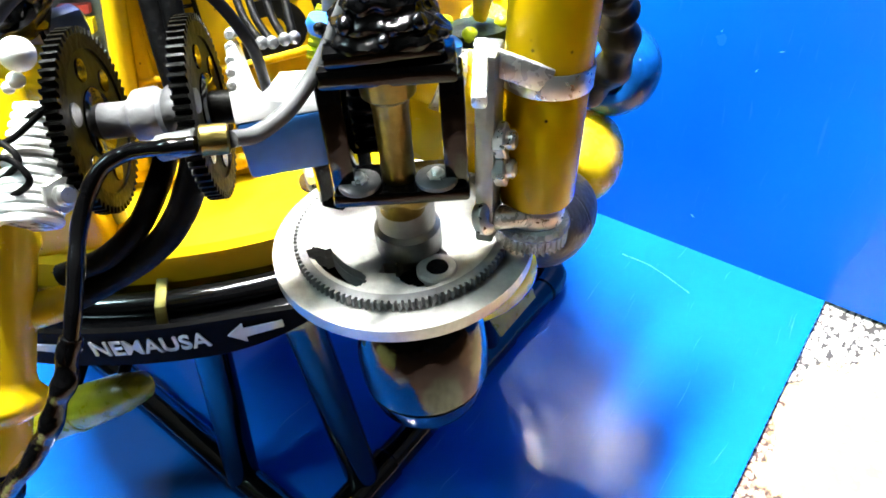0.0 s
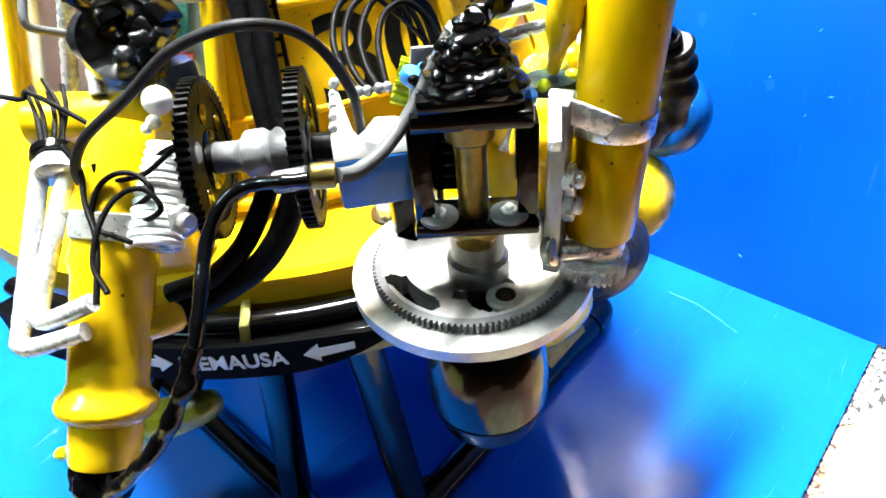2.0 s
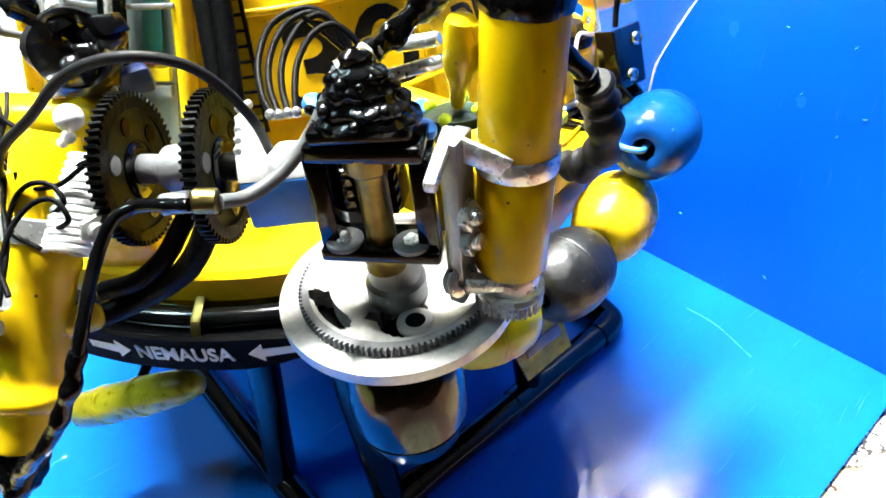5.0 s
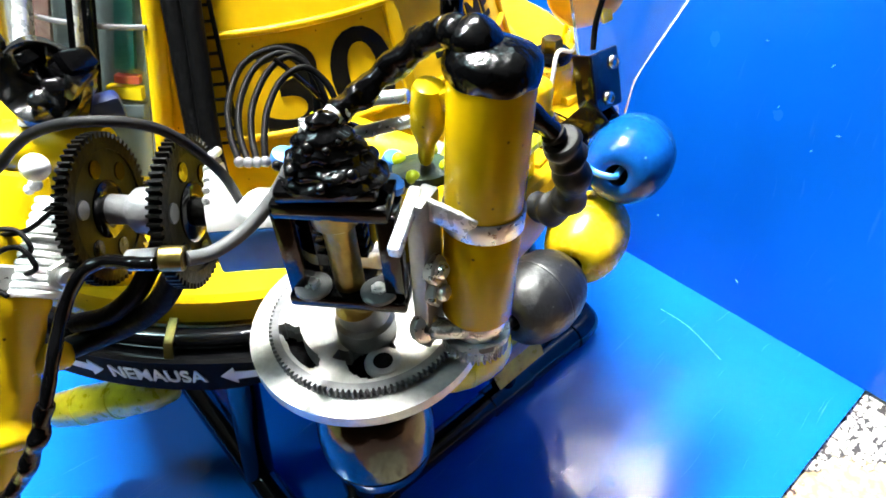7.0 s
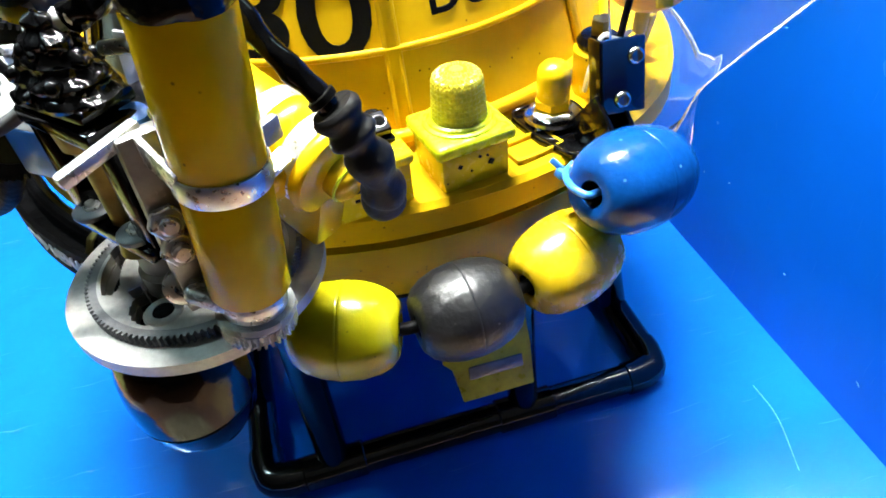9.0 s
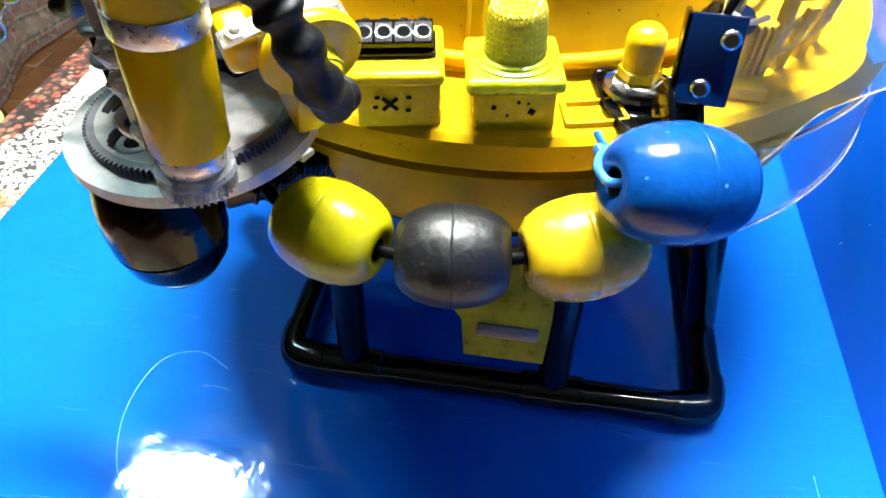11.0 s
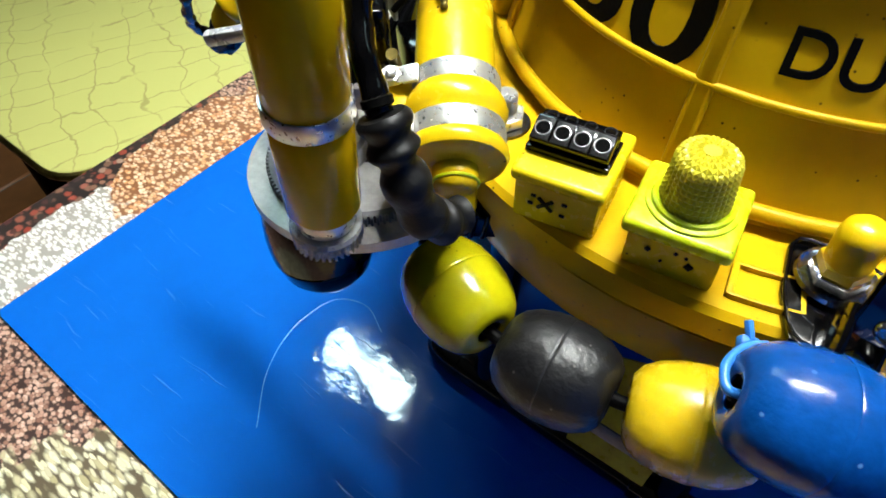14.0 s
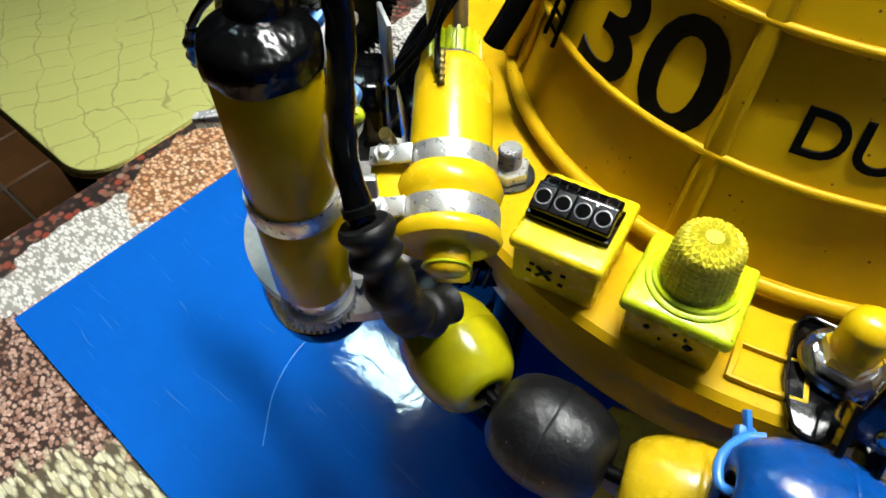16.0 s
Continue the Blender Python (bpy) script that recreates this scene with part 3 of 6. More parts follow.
for x in (TABLE_W + 0.4, TABLE_E - 0.4):
    for y in (TABLE_S + 0.4, TABLE_N - 0.4):
        bm = new_bm()
        block(bm, pose(x, y, -2.93), (0.42, 0.42, 5.34), 0.05)
        part("leg", bm, WOODD, table)
bm = new_bm()
block(bm, pose((TABLE_W + TABLE_E) / 2, (TABLE_S + TABLE_N) / 2, -0.034), (TABLE_E - TABLE_W, TABLE_N - TABLE_S, 0.032), 0.012)
tagged(part("tablecloth", bm, CLOTH), "cotton tablecloth printed with seeds, peppercorns and spices", "tablecloth")

FLOORM = paint("terracotta_tile", (0.40, 0.175, 0.065), 0.4, var=0.16, grain=6, bump=0.1, stain=1.2, random_tint=0.18)
GROUT = paint("grey_grout", (0.34, 0.30, 0.25), 0.85, var=0.15, grain=12, bump=0.2, stain=2)
bm = new_bm()
block(bm, pose(0, 0, -5.75), (48, 48, 0.2))
floor = tagged(part("floor", bm, GROUT), "terracotta tiled floor with pale grout", "floor", kind="structure")

# yellow-topped stool-height seat beside the table
SEATM = bpy.data.materials.new("yellow_crackle_laminate")


def laminate(mat):
    mat.use_nodes = True
    nt = mat.node_tree
    b = nt.nodes["Principled BSDF"]
    b.inputs["Roughness"].default_value = 0.35
    co = nt.nodes.new("ShaderNodeTexCoord")
    warp = nt.nodes.new("ShaderNodeTexNoise")
    warp.inputs["Scale"].default_value, warp.inputs["Detail"].default_value = 2.2 / U, 4
    nt.links.new(co.outputs["Object"], warp.inputs["Vector"])
    mx = nt.nodes.new("ShaderNodeMixRGB")
    mx.inputs["Fac"].default_value = 0.045
    nt.links.new(co.outputs["Object"], mx.inputs["Color1"])
    nt.links.new(warp.outputs["Color"], mx.inputs["Color2"])
    total = None
    for rz, sc in ((0.45, 4.2), (0.45 + 1.57, 3.6)):
        mp = nt.nodes.new("ShaderNodeMapping")
        mp.inputs["Rotation"].default_value = (0, 0, rz)
        nt.links.new(mx.outputs["Color"], mp.inputs["Vector"])
        w = nt.nodes.new("ShaderNodeTexWave")
        w.inputs["Scale"].default_value, w.inputs["Distortion"].default_value, w.inputs["Detail"].default_value = sc * 0.40 / U, 2.0, 3
        w.inputs["Detail Scale"].default_value = 0.8
        nt.links.new(mp.outputs["Vector"], w.inputs["Vector"])
        r = nt.nodes.new("ShaderNodeMapRange")
        r.inputs[1].default_value, r.inputs[2].default_value = 0.990, 1.004
        nt.links.new(w.outputs["Fac"], r.inputs[0])
        if total is None:
            total = r.outputs[0]
        else:
            m2 = nt.nodes.new("ShaderNodeMath")
            m2.operation = "MAXIMUM"
            nt.links.new(total, m2.inputs[0])
            nt.links.new(r.outputs[0], m2.inputs[1])
            total = m2.outputs[0]
    gaps = nt.nodes.new("ShaderNodeTexNoise")
    gaps.inputs["Scale"].default_value = 4 / U
    nt.links.new(co.outputs["Object"], gaps.inputs["Vector"])
    gm = nt.nodes.new("ShaderNodeMapRange")
    gm.inputs[1].default_value, gm.inputs[2].default_value = 0.34, 0.50
    nt.links.new(gaps.outputs["Fac"], gm.inputs[0])
    m3 = nt.nodes.new("ShaderNodeMath")
    m3.operation = "MULTIPLY"
    nt.links.new(total, m3.inputs[0])
    nt.links.new(gm.outputs[0], m3.inputs[1])
    col = nt.nodes.new("ShaderNodeMixRGB")
    col.inputs["Color1"].default_value, col.inputs["Color2"].default_value = (0.54, 0.54, 0.17, 1), (0.30, 0.24, 0.075, 1)
    nt.links.new(m3.outputs[0], col.inputs["Fac"])
    nt.links.new(col.outputs["Color"], b.inputs["Base Color"])


laminate(SEATM)
stool = thing("stool", (-2.4, 1.9, -5.65), "stool with a rounded yellow crackle-pattern laminate top", "stool")
# outline with one rounded corner facing the table
seat_m = Matrix.Translation((-3.55, 0.635, -0.62))
outline = []
for cx, cy, a0 in ((2.11, 0.25, 270), (2.11, 1.75, 0), (0.25, 1.75, 90), (0.25, 0.25, 180)):
    outline += [(cx + 0.25 * math.cos(radians(a0 + 15 * k)), cy + 0.25 * math.sin(radians(a0 + 15 * k))) for k in range(7)]
bm = new_bm()
plate(bm, outline, seat_m, 0.07, 0.012)
part("seat", bm, SEATM, stool)
# thin brown tube paints the shade along the seat edge
bm = new_bm()
ring = [seat_m @ Vector((x, y, -0.035)) for x, y in outline]
tube(bm, ring + ring[:1], 0.026, seg=8, smooth=False)
part("edge_shade", bm, BRASS, stool, "dull brown tube standing for the shade along the seat edge")
for x, y in ((0.35, 0.35), (2.0, 0.35), (0.35, 1.65), (2.0, 1.65)):
    top = seat_m @ Vector((x, y, -0.07))
    bm = new_bm()
    rod(bm, top, (top.x, top.y, -5.65), 0.10)
    part("leg", bm, RUBBER, stool)

# unseen room shell behind and around, its colours kept dark to limit bounce light
for name, c, s in (("wall_north", (0, 23, 4.6), (48, 0.4, 20.6)), ("wall_south", (0, -23, 4.6), (48, 0.4, 20.6)), ("wall_west", (-23, 0, 4.6), (0.4, 45.6, 20.6)), ("wall_east", (23, 0, 4.6), (0.4, 45.6, 20.6))):
    bm = new_bm()
    block(bm, pose(*c), s)
    tagged(part(name, bm, WALLP), "unseen plain room wall, coloured dark to limit bounce light", "wall", kind="structure")
bm = new_bm()
block(bm, pose(0, 0, 15.1), (48, 48, 0.4))
tagged(part("ceiling", bm, CEILP), "unseen plain ceiling, coloured dark grey to limit bounce light", "ceiling", kind="structure")

# ---- hull ----
C = Vector((1.75, 1.34, 0))


def ring_at(r, deg, z):
    return Vector((C.x + r * math.cos(radians(deg)), C.y + r * math.sin(radians(deg)), z))


def skin(z):
    return 0.585 - 0.30 * (z - 1.055)


sub = thing("model_submersible", (C.x, C.y, 0.55), "yellow scale-model submersible with a ribbed drum hull", "model submarine")
bm = new_bm()
prof = [(0.70, 0.75), (0.725, 0.78), (0.752, 0.88), (0.752, 0.922), (0.66, 0.926), (0.66, 0.952), (0.772, 0.956), (0.782, 0.965), (0.782, 1.012), (0.772, 1.022), (0.655, 1.024), (0.64, 1.018), (0.60, 1.02), (0.595, 1.03)]
lathe(bm, prof, C, seg=120)
part("flange", bm, HULL, sub, "wide yellow rim flange with a dark groove below")
# underside coloured black: paints the shade there and cuts yellow bounce
bm = new_bm()
lathe(bm, [(0.0, 0.56), (0.40, 0.57), (0.62, 0.66), (0.71, 0.758), (0.69, 0.77), (0.0, 0.775)], C, seg=96)
part("belly", bm, LABEL_SHADE, sub, "belly below the rim, coloured black for the shade under the hull")
bm = new_bm()
lathe(bm, [(skin(1.01), 1.01), (skin(1.055), 1.055), (skin(1.6), 1.6), (0.34, 1.72), (0.2, 1.78), (0, 1.8)], C, seg=120)
part("hull", bm, HULL, sub, "tapering yellow drum hull")


def hoop(z, off, r, a0=0, a1=360):
    b = new_bm()
    n = max(8, int((a1 - a0) / 3))
    pts = [ring_at(skin(z) + off, a0 + (a1 - a0) * k / n, z) for k in range(n + 1)]
    tube(b, pts, r, seg=10, steps=1)
    return b


part("base_bead", hoop(1.045, 0.012, 0.013), HULL, sub)
for z in (1.185, 1.355, 1.50):
    part("hoop", hoop(z, 0.004, 0.0066, -138, -47), HULL, sub)
for a in (-91, -47, -137, -3, 40):
    bm = new_bm()
    for s in (-1, 1):
        lo, hi = ring_at(skin(1.03) + 0.004, a + 1.1 * s, 1.03), ring_at(skin(1.58) + 0.004, a + 1.1 * s, 1.58)
        tube(bm, [lo, hi], 0.0055, seg=8, smooth=False)
    m = along(ring_at(skin(1.03) + 0.004, a, 1.03), ring_at(skin(1.58) + 0.004, a, 1.58), ring_at(1, a, 0) - C)
    block(bm, m, (0.56, 0.020, 0.010), 0.003)
    part("rib", bm, HULL, sub)


def on_hull(text, width, height, a_left, z_low, name, sink=0.0025, material=None, lean=0.0):
    """Lettering wrapped round the hull: a_left is the angle of its left end."""
    cu = bpy.data.curves.new(name, "FONT")
    cu.body, cu.size, cu.extrude = text, 1.0, 0.0
    cu.offset = 0.012
    cu.resolution_u = 5
    ob = bpy.data.objects.new(name, cu)
    mesh = bpy.data.meshes.new_from_object(ob)
    bpy.data.objects.remove(ob)
    b = new_bm()
    b.from_mesh(mesh)
    bpy.data.meshes.remove(mesh)
    bmesh.ops.triangulate(b, faces=b.faces[:])
    xs, ys = [v.co.x for v in b.verts], [v.co.y for v in b.verts]
    x0, x1, y0, y1 = min(xs), max(xs), min(ys), max(ys)
    bmesh.ops.subdivide_edges(b, edges=[e for e in b.edges if e.calc_length() > 0.12], cuts=2)
    low = list(b.faces)
    made = bmesh.ops.extrude_face_region(b, geom=low)["geom"]
    top = {g for g in made if isinstance(g, bmesh.types.BMVert)}
    for v in b.verts:
        s, t = (v.co.x - x0) / (x1 - x0), (v.co.y - y0) / (y1 - y0)
        z = z_low + height * t
        r = skin(z) + (sink if v in top else -0.002)
        v.co = ring_at(r, a_left + (width * s + lean * t) / skin(z_low) * 180 / math.pi, z)
    return part(name, b, material or INK, sub, "black lettering on the hull", sharp=20)


on_hull("3", 0.114, 0.150, -120.6, 1.180, "numeral")
on_hull("0", 0.128, 0.152, -106.8, 1.178, "numeral")
on_hull("DUME", 0.238, 0.060, -82.5, 1.222, "lettering")

# wide window panes and posts of the cockpit
PANE = glass("cockpit_glass", (0.75, 0.85, 0.84), 0.08)
bm = new_bm()
tube(bm, [ring_at(skin(1.06) + 0.02, -141, 1.06), ring_at(skin(1.6) + 0.02, -133.5, 1.6)], 0.017, seg=10, smooth=False)
part("door_post", bm, YEL, sub)

# recessed rectangular pocket on the rim
bm = new_bm()
for a0, a1 in ((-78.3, -71.3),):
    n = 6
    for r0, r1, za, zb in ((0.688, 0.694, 1.016, 1.036), (0.744, 0.750, 1.016, 1.036)):
        for k in range(n):
            m = along(ring_at((r0 + r1) / 2, a0 + (a1 - a0) * k / n, 1.026), ring_at((r0 + r1) / 2, a0 + (a1 - a0) * (k + 1) / n, 1.026))
            block(bm, m, (0.0185, 0.008, 0.012), 0.002)
    for a in (a0, a1):
        m = along(ring_at(0.688, a, 1.026), ring_at(0.750, a, 1.026))
        block(bm, m, (0.062, 0.010, 0.012), 0.002)
part("rim_pocket", bm, HULL, sub)

# ---- boxes on the rim ----
def rim_box(name, label, fl, fr, depth, z0, z1, material):
    """An upright box whose front top edge runs from fl to fr."""
    fl, fr = Vector((*fl, 0)), Vector((*fr, 0))
    x = (fr - fl).normalized()
    y = Vector((-x.y, x.x, 0))
    c = (fl + fr) / 2 + y * depth / 2
    m = Matrix((x, y, Vector((0, 0, 1)))).transposed().to_4x4()
    m.translation = (c.x, c.y, z0)
    ob = thing(name, (c.x, c.y, z0), label, "control box")
    w = (fr - fl).length
    return ob, m, w


box_a, ma, wa = rim_box("terminal_box", "yellow plastic box with a black terminal block on its lid", (1.585, 0.556), (1.716, 0.580), 0.142, 1.02, 1.112, BOXY)
bm = new_bm()
block(bm, ma @ pose(0, 0, 0.044), (wa - 0.008, 0.134, 0.088), 0.006)
part("body", bm, BOXY, box_a)
bm = new_bm()
block(bm, ma @ pose(0, 0, 0.084), (wa + 0.004, 0.146, 0.022), 0.008, 3)
part("lid", bm, BOXY, box_a)
bm = new_bm()
for s in (1, -1):
    block(bm, ma @ pose(-0.012, -0.071, 0.045, 0, 42 * s, 0), (0.030, 0.003, 0.006), 0.001)
for dx, dz in ((-0.030, 0.056), (0.016, 0.056), (-0.034, 0.040), (0.014, 0.034)):
    block(bm, ma @ pose(dx, -0.071, dz), (0.008, 0.003, 0.005), 0.001)
part("pen_mark", bm, INK, box_a, "black scrawled cross mark")
CLAMPD = paint("dark_grey_clamp", (0.006, 0.006, 0.007), 0.5, spec=0.15, var=0.2, grain=80, bump=0.04, stain=30)
# pale tone that paints the glint on the black block's edges
RIMGLINT = paint("pale_rim_glint", (0.28, 0.285, 0.29), 0.22, metal=0.4, var=0.2, grain=80, bump=0.05, stain=30)
# terminal block: stepped black body with four round entries
tb = part("terminal_block", block(new_bm(), ma @ pose(-0.004, 0.004, 0.099), (0.122, 0.066, 0.010), 0.002), BLACK, box_a)
bm = new_bm()
tilt = ma @ pose(-0.004, -0.006, 0.116, 24, 0, 0)
block(bm, tilt, (0.115, 0.042, 0.026), 0.003)
block(bm, ma @ pose(-0.004, 0.021, 0.112), (0.115, 0.024, 0.028), 0.003)
part("clamp_body", bm, BLACK, tb)
for k in range(4):
    c = tilt @ Vector((-0.0428 + 0.0285 * k, -0.001, 0.0125))
    up = tilt.to_3x3() @ Vector((0, 0, 1))
    bm = new_bm()
    block(bm, tilt @ pose(-0.0428 + 0.0285 * k, -0.001, 0.0130), (0.0250, 0.0350, 0.0030), 0.001)
    part("wire_clamp", bm, CLAMPD, tb, "glossy dark wire clamp")
    # thin pale ring draws the light caught by the entry's edge
    bm = new_bm()
    u, v, _ = basis(up)
    tube(bm, [c + up * 0.0022 + (u * math.cos(TAU * i / 20) + v * math.sin(TAU * i / 20)) * 0.0112 for i in range(21)], 0.0010, seg=6, steps=1)
    part("wire_entry", bm, RIMGLINT, tb, "rim of a wire entry, pale for the light its edge catches")
    # no real hole: a flat black disc paints its shaded inside
    bm = new_bm()
    lathe(bm, [(0.0, 0.0022), (0.0094, 0.0022), (0.0098, 0.0)], c, up, 18)
    part("wire_hole", bm, LABEL_SHADE, tb, "flat black disc for the shade inside a wire hole")
    bm = new_bm()
    lathe(bm, [(0.0070, 0.001), (0.0084, 0.0030), (0.0095, 0.0030), (0.0095, 0.0)], ma @ Vector((-0.0468 + 0.0285 * k, 0.022, 0.1245)), (0, 0, 1), 14)
    part("screw_rim", bm, CLAMPD, tb)

box_b, mb, wb = rim_box("knob_box", "lemon-yellow box topped by a knurled round knob", (1.752, 0.566), (1.890, 0.590), 0.128, 1.02, 1.112, LEMON)
bm = new_bm()
block(bm, mb @ pose(0, 0.004, 0.040), (wb - 0.018, 0.116, 0.080), 0.005)
part("body", bm, BOXY, box_b)
bm = new_bm()
block(bm, mb @ pose(0, 0, 0.081), (wb + 0.002, 0.132, 0.024), 0.008, 3)
part("lid", bm, LEMON, box_b)
bm = new_bm()
for dx, dz, s in ((-0.030, 0.044, 0.007), (0.006, 0.052, 0.005), (0.026, 0.036, 0.010), (0.020, 0.050, 0.004), (-0.010, 0.030, 0.004)):
    block(bm, mb @ pose(dx, -0.0555, dz, 0, 30, 0), (s, 0.003, s), 0.001)
part("paint_chip", bm, INK, box_b)
kc = mb @ Vector((0.002, 0.004, 0.092))
bm = new_bm()
lathe(bm, [(0.062, 0), (0.062, 0.004), (0.059, 0.006), (0.055, 0.006), (0.054, 0.010), (0.050, 0.012), (0.046, 0.009), (0.02, 0.009)], kc, seg=48)
part("collar", bm, LEMON, box_b)


def knurled(bm, base, r0, r1, h, seg=34, rows=8, deep=0.0):
    """A knob with diamond knurling on its side and a stippled top."""
    base = Vector(base)
    rings = []
    for i in range(rows + 1):
        s = i / rows
        rr = r0 + (r1 - r0) * s
        rings.append([bm.verts.new(base + Vector((math.cos(TAU * k / seg), math.sin(TAU * k / seg), 0)) * (rr + (deep if (k + i) % 2 else -deep)) + Vector((0, 0, h * s))) for k in range(seg)])
    for f, zz in ((0.90, 0.006), (0.72, 0.010), (0.5, 0.012), (0.28, 0.013)):
        i = len(rings)
        rings.append([bm.verts.new(base + Vector((math.cos(TAU * k / seg), math.sin(TAU * k / seg), 0)) * r1 * f + Vector((0, 0, h + zz + (0.0012 if (k + i) % 2 else -0.0012)))) for k in range(seg)])
    for p, q in zip(rings, rings[1:]):
        for k in range(seg):
            j = (k + 1) % seg
            bm.faces.new((p[k], p[j], q[j], q[k]))
    bm.normal_update()
    bmesh.ops.poke(bm, faces=bm.faces[:], offset=0.0025)
    bm.faces.new(rings[-1])
    bm.faces.new(rings[0][::-1])
    return bm


part("knob", knurled(new_bm(), kc + Vector((0, 0, 0.010)), 0.045, 0.040, 0.066), KNURL, box_b, "pale lemon knurled knob", sharp=5)

# capped stud and bracket on the rim
stud = thing("capped_stud", (2.0, 0.70, 1.02), "yellow domed stud cap above a steel nut and washer", "bolt")
sp = Vector((2.002, 0.705, 1.022))
bm = new_bm()
lathe(bm, [(0.040, 0.012), (0.050, 0.014), (0.053, 0.020), (0.050, 0.025), (0.045, 0.021), (0.026, 0.019)], sp, seg=40)
part("washer", bm, CHROME, stud)
bm = new_bm()
hexnut(bm, sp + Vector((0, 0, 0.020)), (0, 0, 1), 0.037, 0.018)
part("steel_nut", bm, CHROME, stud, "bright steel nut")
bm = new_bm()
hexnut(bm, sp + Vector((0, 0, 0.038)), (0, 0, 1), 0.034, 0.019)
part("nut", bm, YEL, stud)
bm = new_bm()
lathe(bm, [(0.029, 0), (0.030, 0.024), (0.030, 0.046), (0.027, 0.058), (0.019, 0.066), (0.008, 0.0695), (0, 0.070)], sp + Vector((0, 0, 0.055)), seg=28)
part("cap", bm, YEL, stud)

plate_t = thing("bracket", (2.03, 0.63, 1.02), "black angled bracket with two bolts under the domed stud", "bracket")
bm = new_bm()
outline = [(-0.075, 0.055), (-0.060, 0.078), (0.03, 0.078), (0.055, 0.05), (0.055, -0.055), (0.020, -0.095), (-0.020, -0.095), (-0.055, -0.03)]
plate(bm, outline, Matrix.Translation((2.008, 0.680, 1.032)), 0.010, 0.002)
part("foot", bm, BLACK, plate_t)
bm = new_bm()
tube(bm, [(2.008 + x * 0.95, 0.680 + y * 0.95, 1.038) for x, y in outline + outline[:1]], 0.0026, seg=8, steps=3)
part("raised_edge", bm, BLACK, plate_t)
pm = along((2.036, 0.592, 1.160), (2.101, 0.586, 1.160)) @ pose(0, 0, 0, -16, 0, 0)
bm = new_bm()
block(bm, pm, (0.070, 0.009, 0.118), 0.003)
# black plate; its navy tone paints in the reflected blue panel
part("upright", bm, BLUEREFL, plate_t, "glossy black plate coloured with the panel's blue reflection")
bm = new_bm()
block(bm, pm @ pose(-0.036, 0.022, -0.012), (0.008, 0.050, 0.140), 0.003)
part("side_flange", bm, BLACK, plate_t)
bm = new_bm()
block(bm, along((2.030, 0.572, 1.108), (2.016, 0.625, 1.040), (1, 0, 0.2)), (0.100, 0.062, 0.010), 0.003)
block(bm, along((2.070, 0.570, 1.104), (2.060, 0.630, 1.040), (1, 0, 0.2)), (0.095, 0.066, 0.010), 0.003)
part("bent_leg", bm, BLACK, plate_t)
for dx, dz in ((0.018, 0.030), (-0.004, -0.036)):
    toward = pm.to_3x3() @ Vector((0, -1, 0))
    bm = new_bm()
    lathe(bm, [(0.014, 0), (0.0143, 0.004), (0.012, 0.008), (0.009, 0.0095), (0.0085, 0.0060), (0.0, 0.0055)], pm @ Vector((dx, -0.004, dz)), toward, 22)
    part("bolt_head", bm, CHROME, plate_t)
    bolt(plate_t, pm @ Vector((dx, 0.006, dz)), -toward, 0.016, 0.014, "nut")

# ---- floats ----
def float_bead(name, label, p, q, r, material, hole=True):
    """A barrel float with a hole along its axis from p to q and a moulding seam."""
    p, q = Vector(p), Vector(q)
    L = (q - p).length
    prof = [(0.24 * r, 0.10 * L), (0.26 * r, 0.02 * L), (0.36 * r, 0.0), (0.56 * r, 0.012 * L), (0.74 * r, 0.075 * L), (0.875 * r, 0.18 * L), (0.965 * r, 0.32 * L), (0.998 * r, 0.47 * L), (1.0 * r, 0.488 * L), (0.988 * r, 0.496 * L), (1.0 * r, 0.504 * L)]
    prof += [(a, L - b) for a, b in prof[:8][::-1]]
    b = new_bm()
    lathe(b, prof, p, q - p, 44)
    for f in [f for f in b.faces if len(f.verts) > 4]:
        b.faces.remove(f)
    rings = lathe(b, [(0.24 * r, 0.10 * L), (0.24 * r, 0.90 * L)], p, q - p, 44)
    for f in [f for f in b.faces if len(f.verts) > 4]:
        b.faces.remove(f)
    bmesh.ops.remove_doubles(b, verts=b.verts[:], dist=1e-5)
    ob = thing(name, (p + q) / 2, label, "float", "string of floats")
    part("shell", b, material, ob)
    # black liner puts the shade of the hole into its colour
    b = new_bm()
    lathe(b, [(0.235 * r, 0.03 * L), (0.235 * r, 0.97 * L)], p, q - p, 20)
    for f in [f for f in b.faces if len(f.verts) > 4]:
        b.faces.remove(f)
    part("bore", b, RUBBER, ob, "black liner that darkens the float's shaded bore")
    return ob


float_bead("olive_float", "glossy olive-yellow barrel float strung before the hull", (1.463, 0.505, 0.880), (1.636, 0.450, 0.872), 0.083, OLIVE)
float_bead("grey_float", "scuffed dark grey barrel float strung before the hull", (1.660, 0.452, 0.868), (1.838, 0.470, 0.868), 0.083, GREYF)
float_bead("amber_float", "amber-yellow barrel float strung before the hull", (1.858, 0.472, 0.870), (2.035, 0.535, 0.880), 0.084, AMBER)
float_bead("blue_float", "scratched blue barrel float tied with blue cord", (1.960, 0.464, 1.043), (2.146, 0.530, 1.005), 0.086, BLUEP)
cord = new_bm()
tube(cord, [(1.40, 0.56, 0.90), (1.47, 0.503, 0.880), (1.55, 0.477, 0.876), (1.648, 0.451, 0.870), (1.75, 0.461, 0.868), (1.848, 0.471, 0.869), (1.95, 0.505, 0.875), (2.05, 0.56, 0.90)], 0.011, steps=6)
tagged(part("float_cord", cord, RUBBER), "dark cord threaded through the barrel floats", "cord")
cord = new_bm()
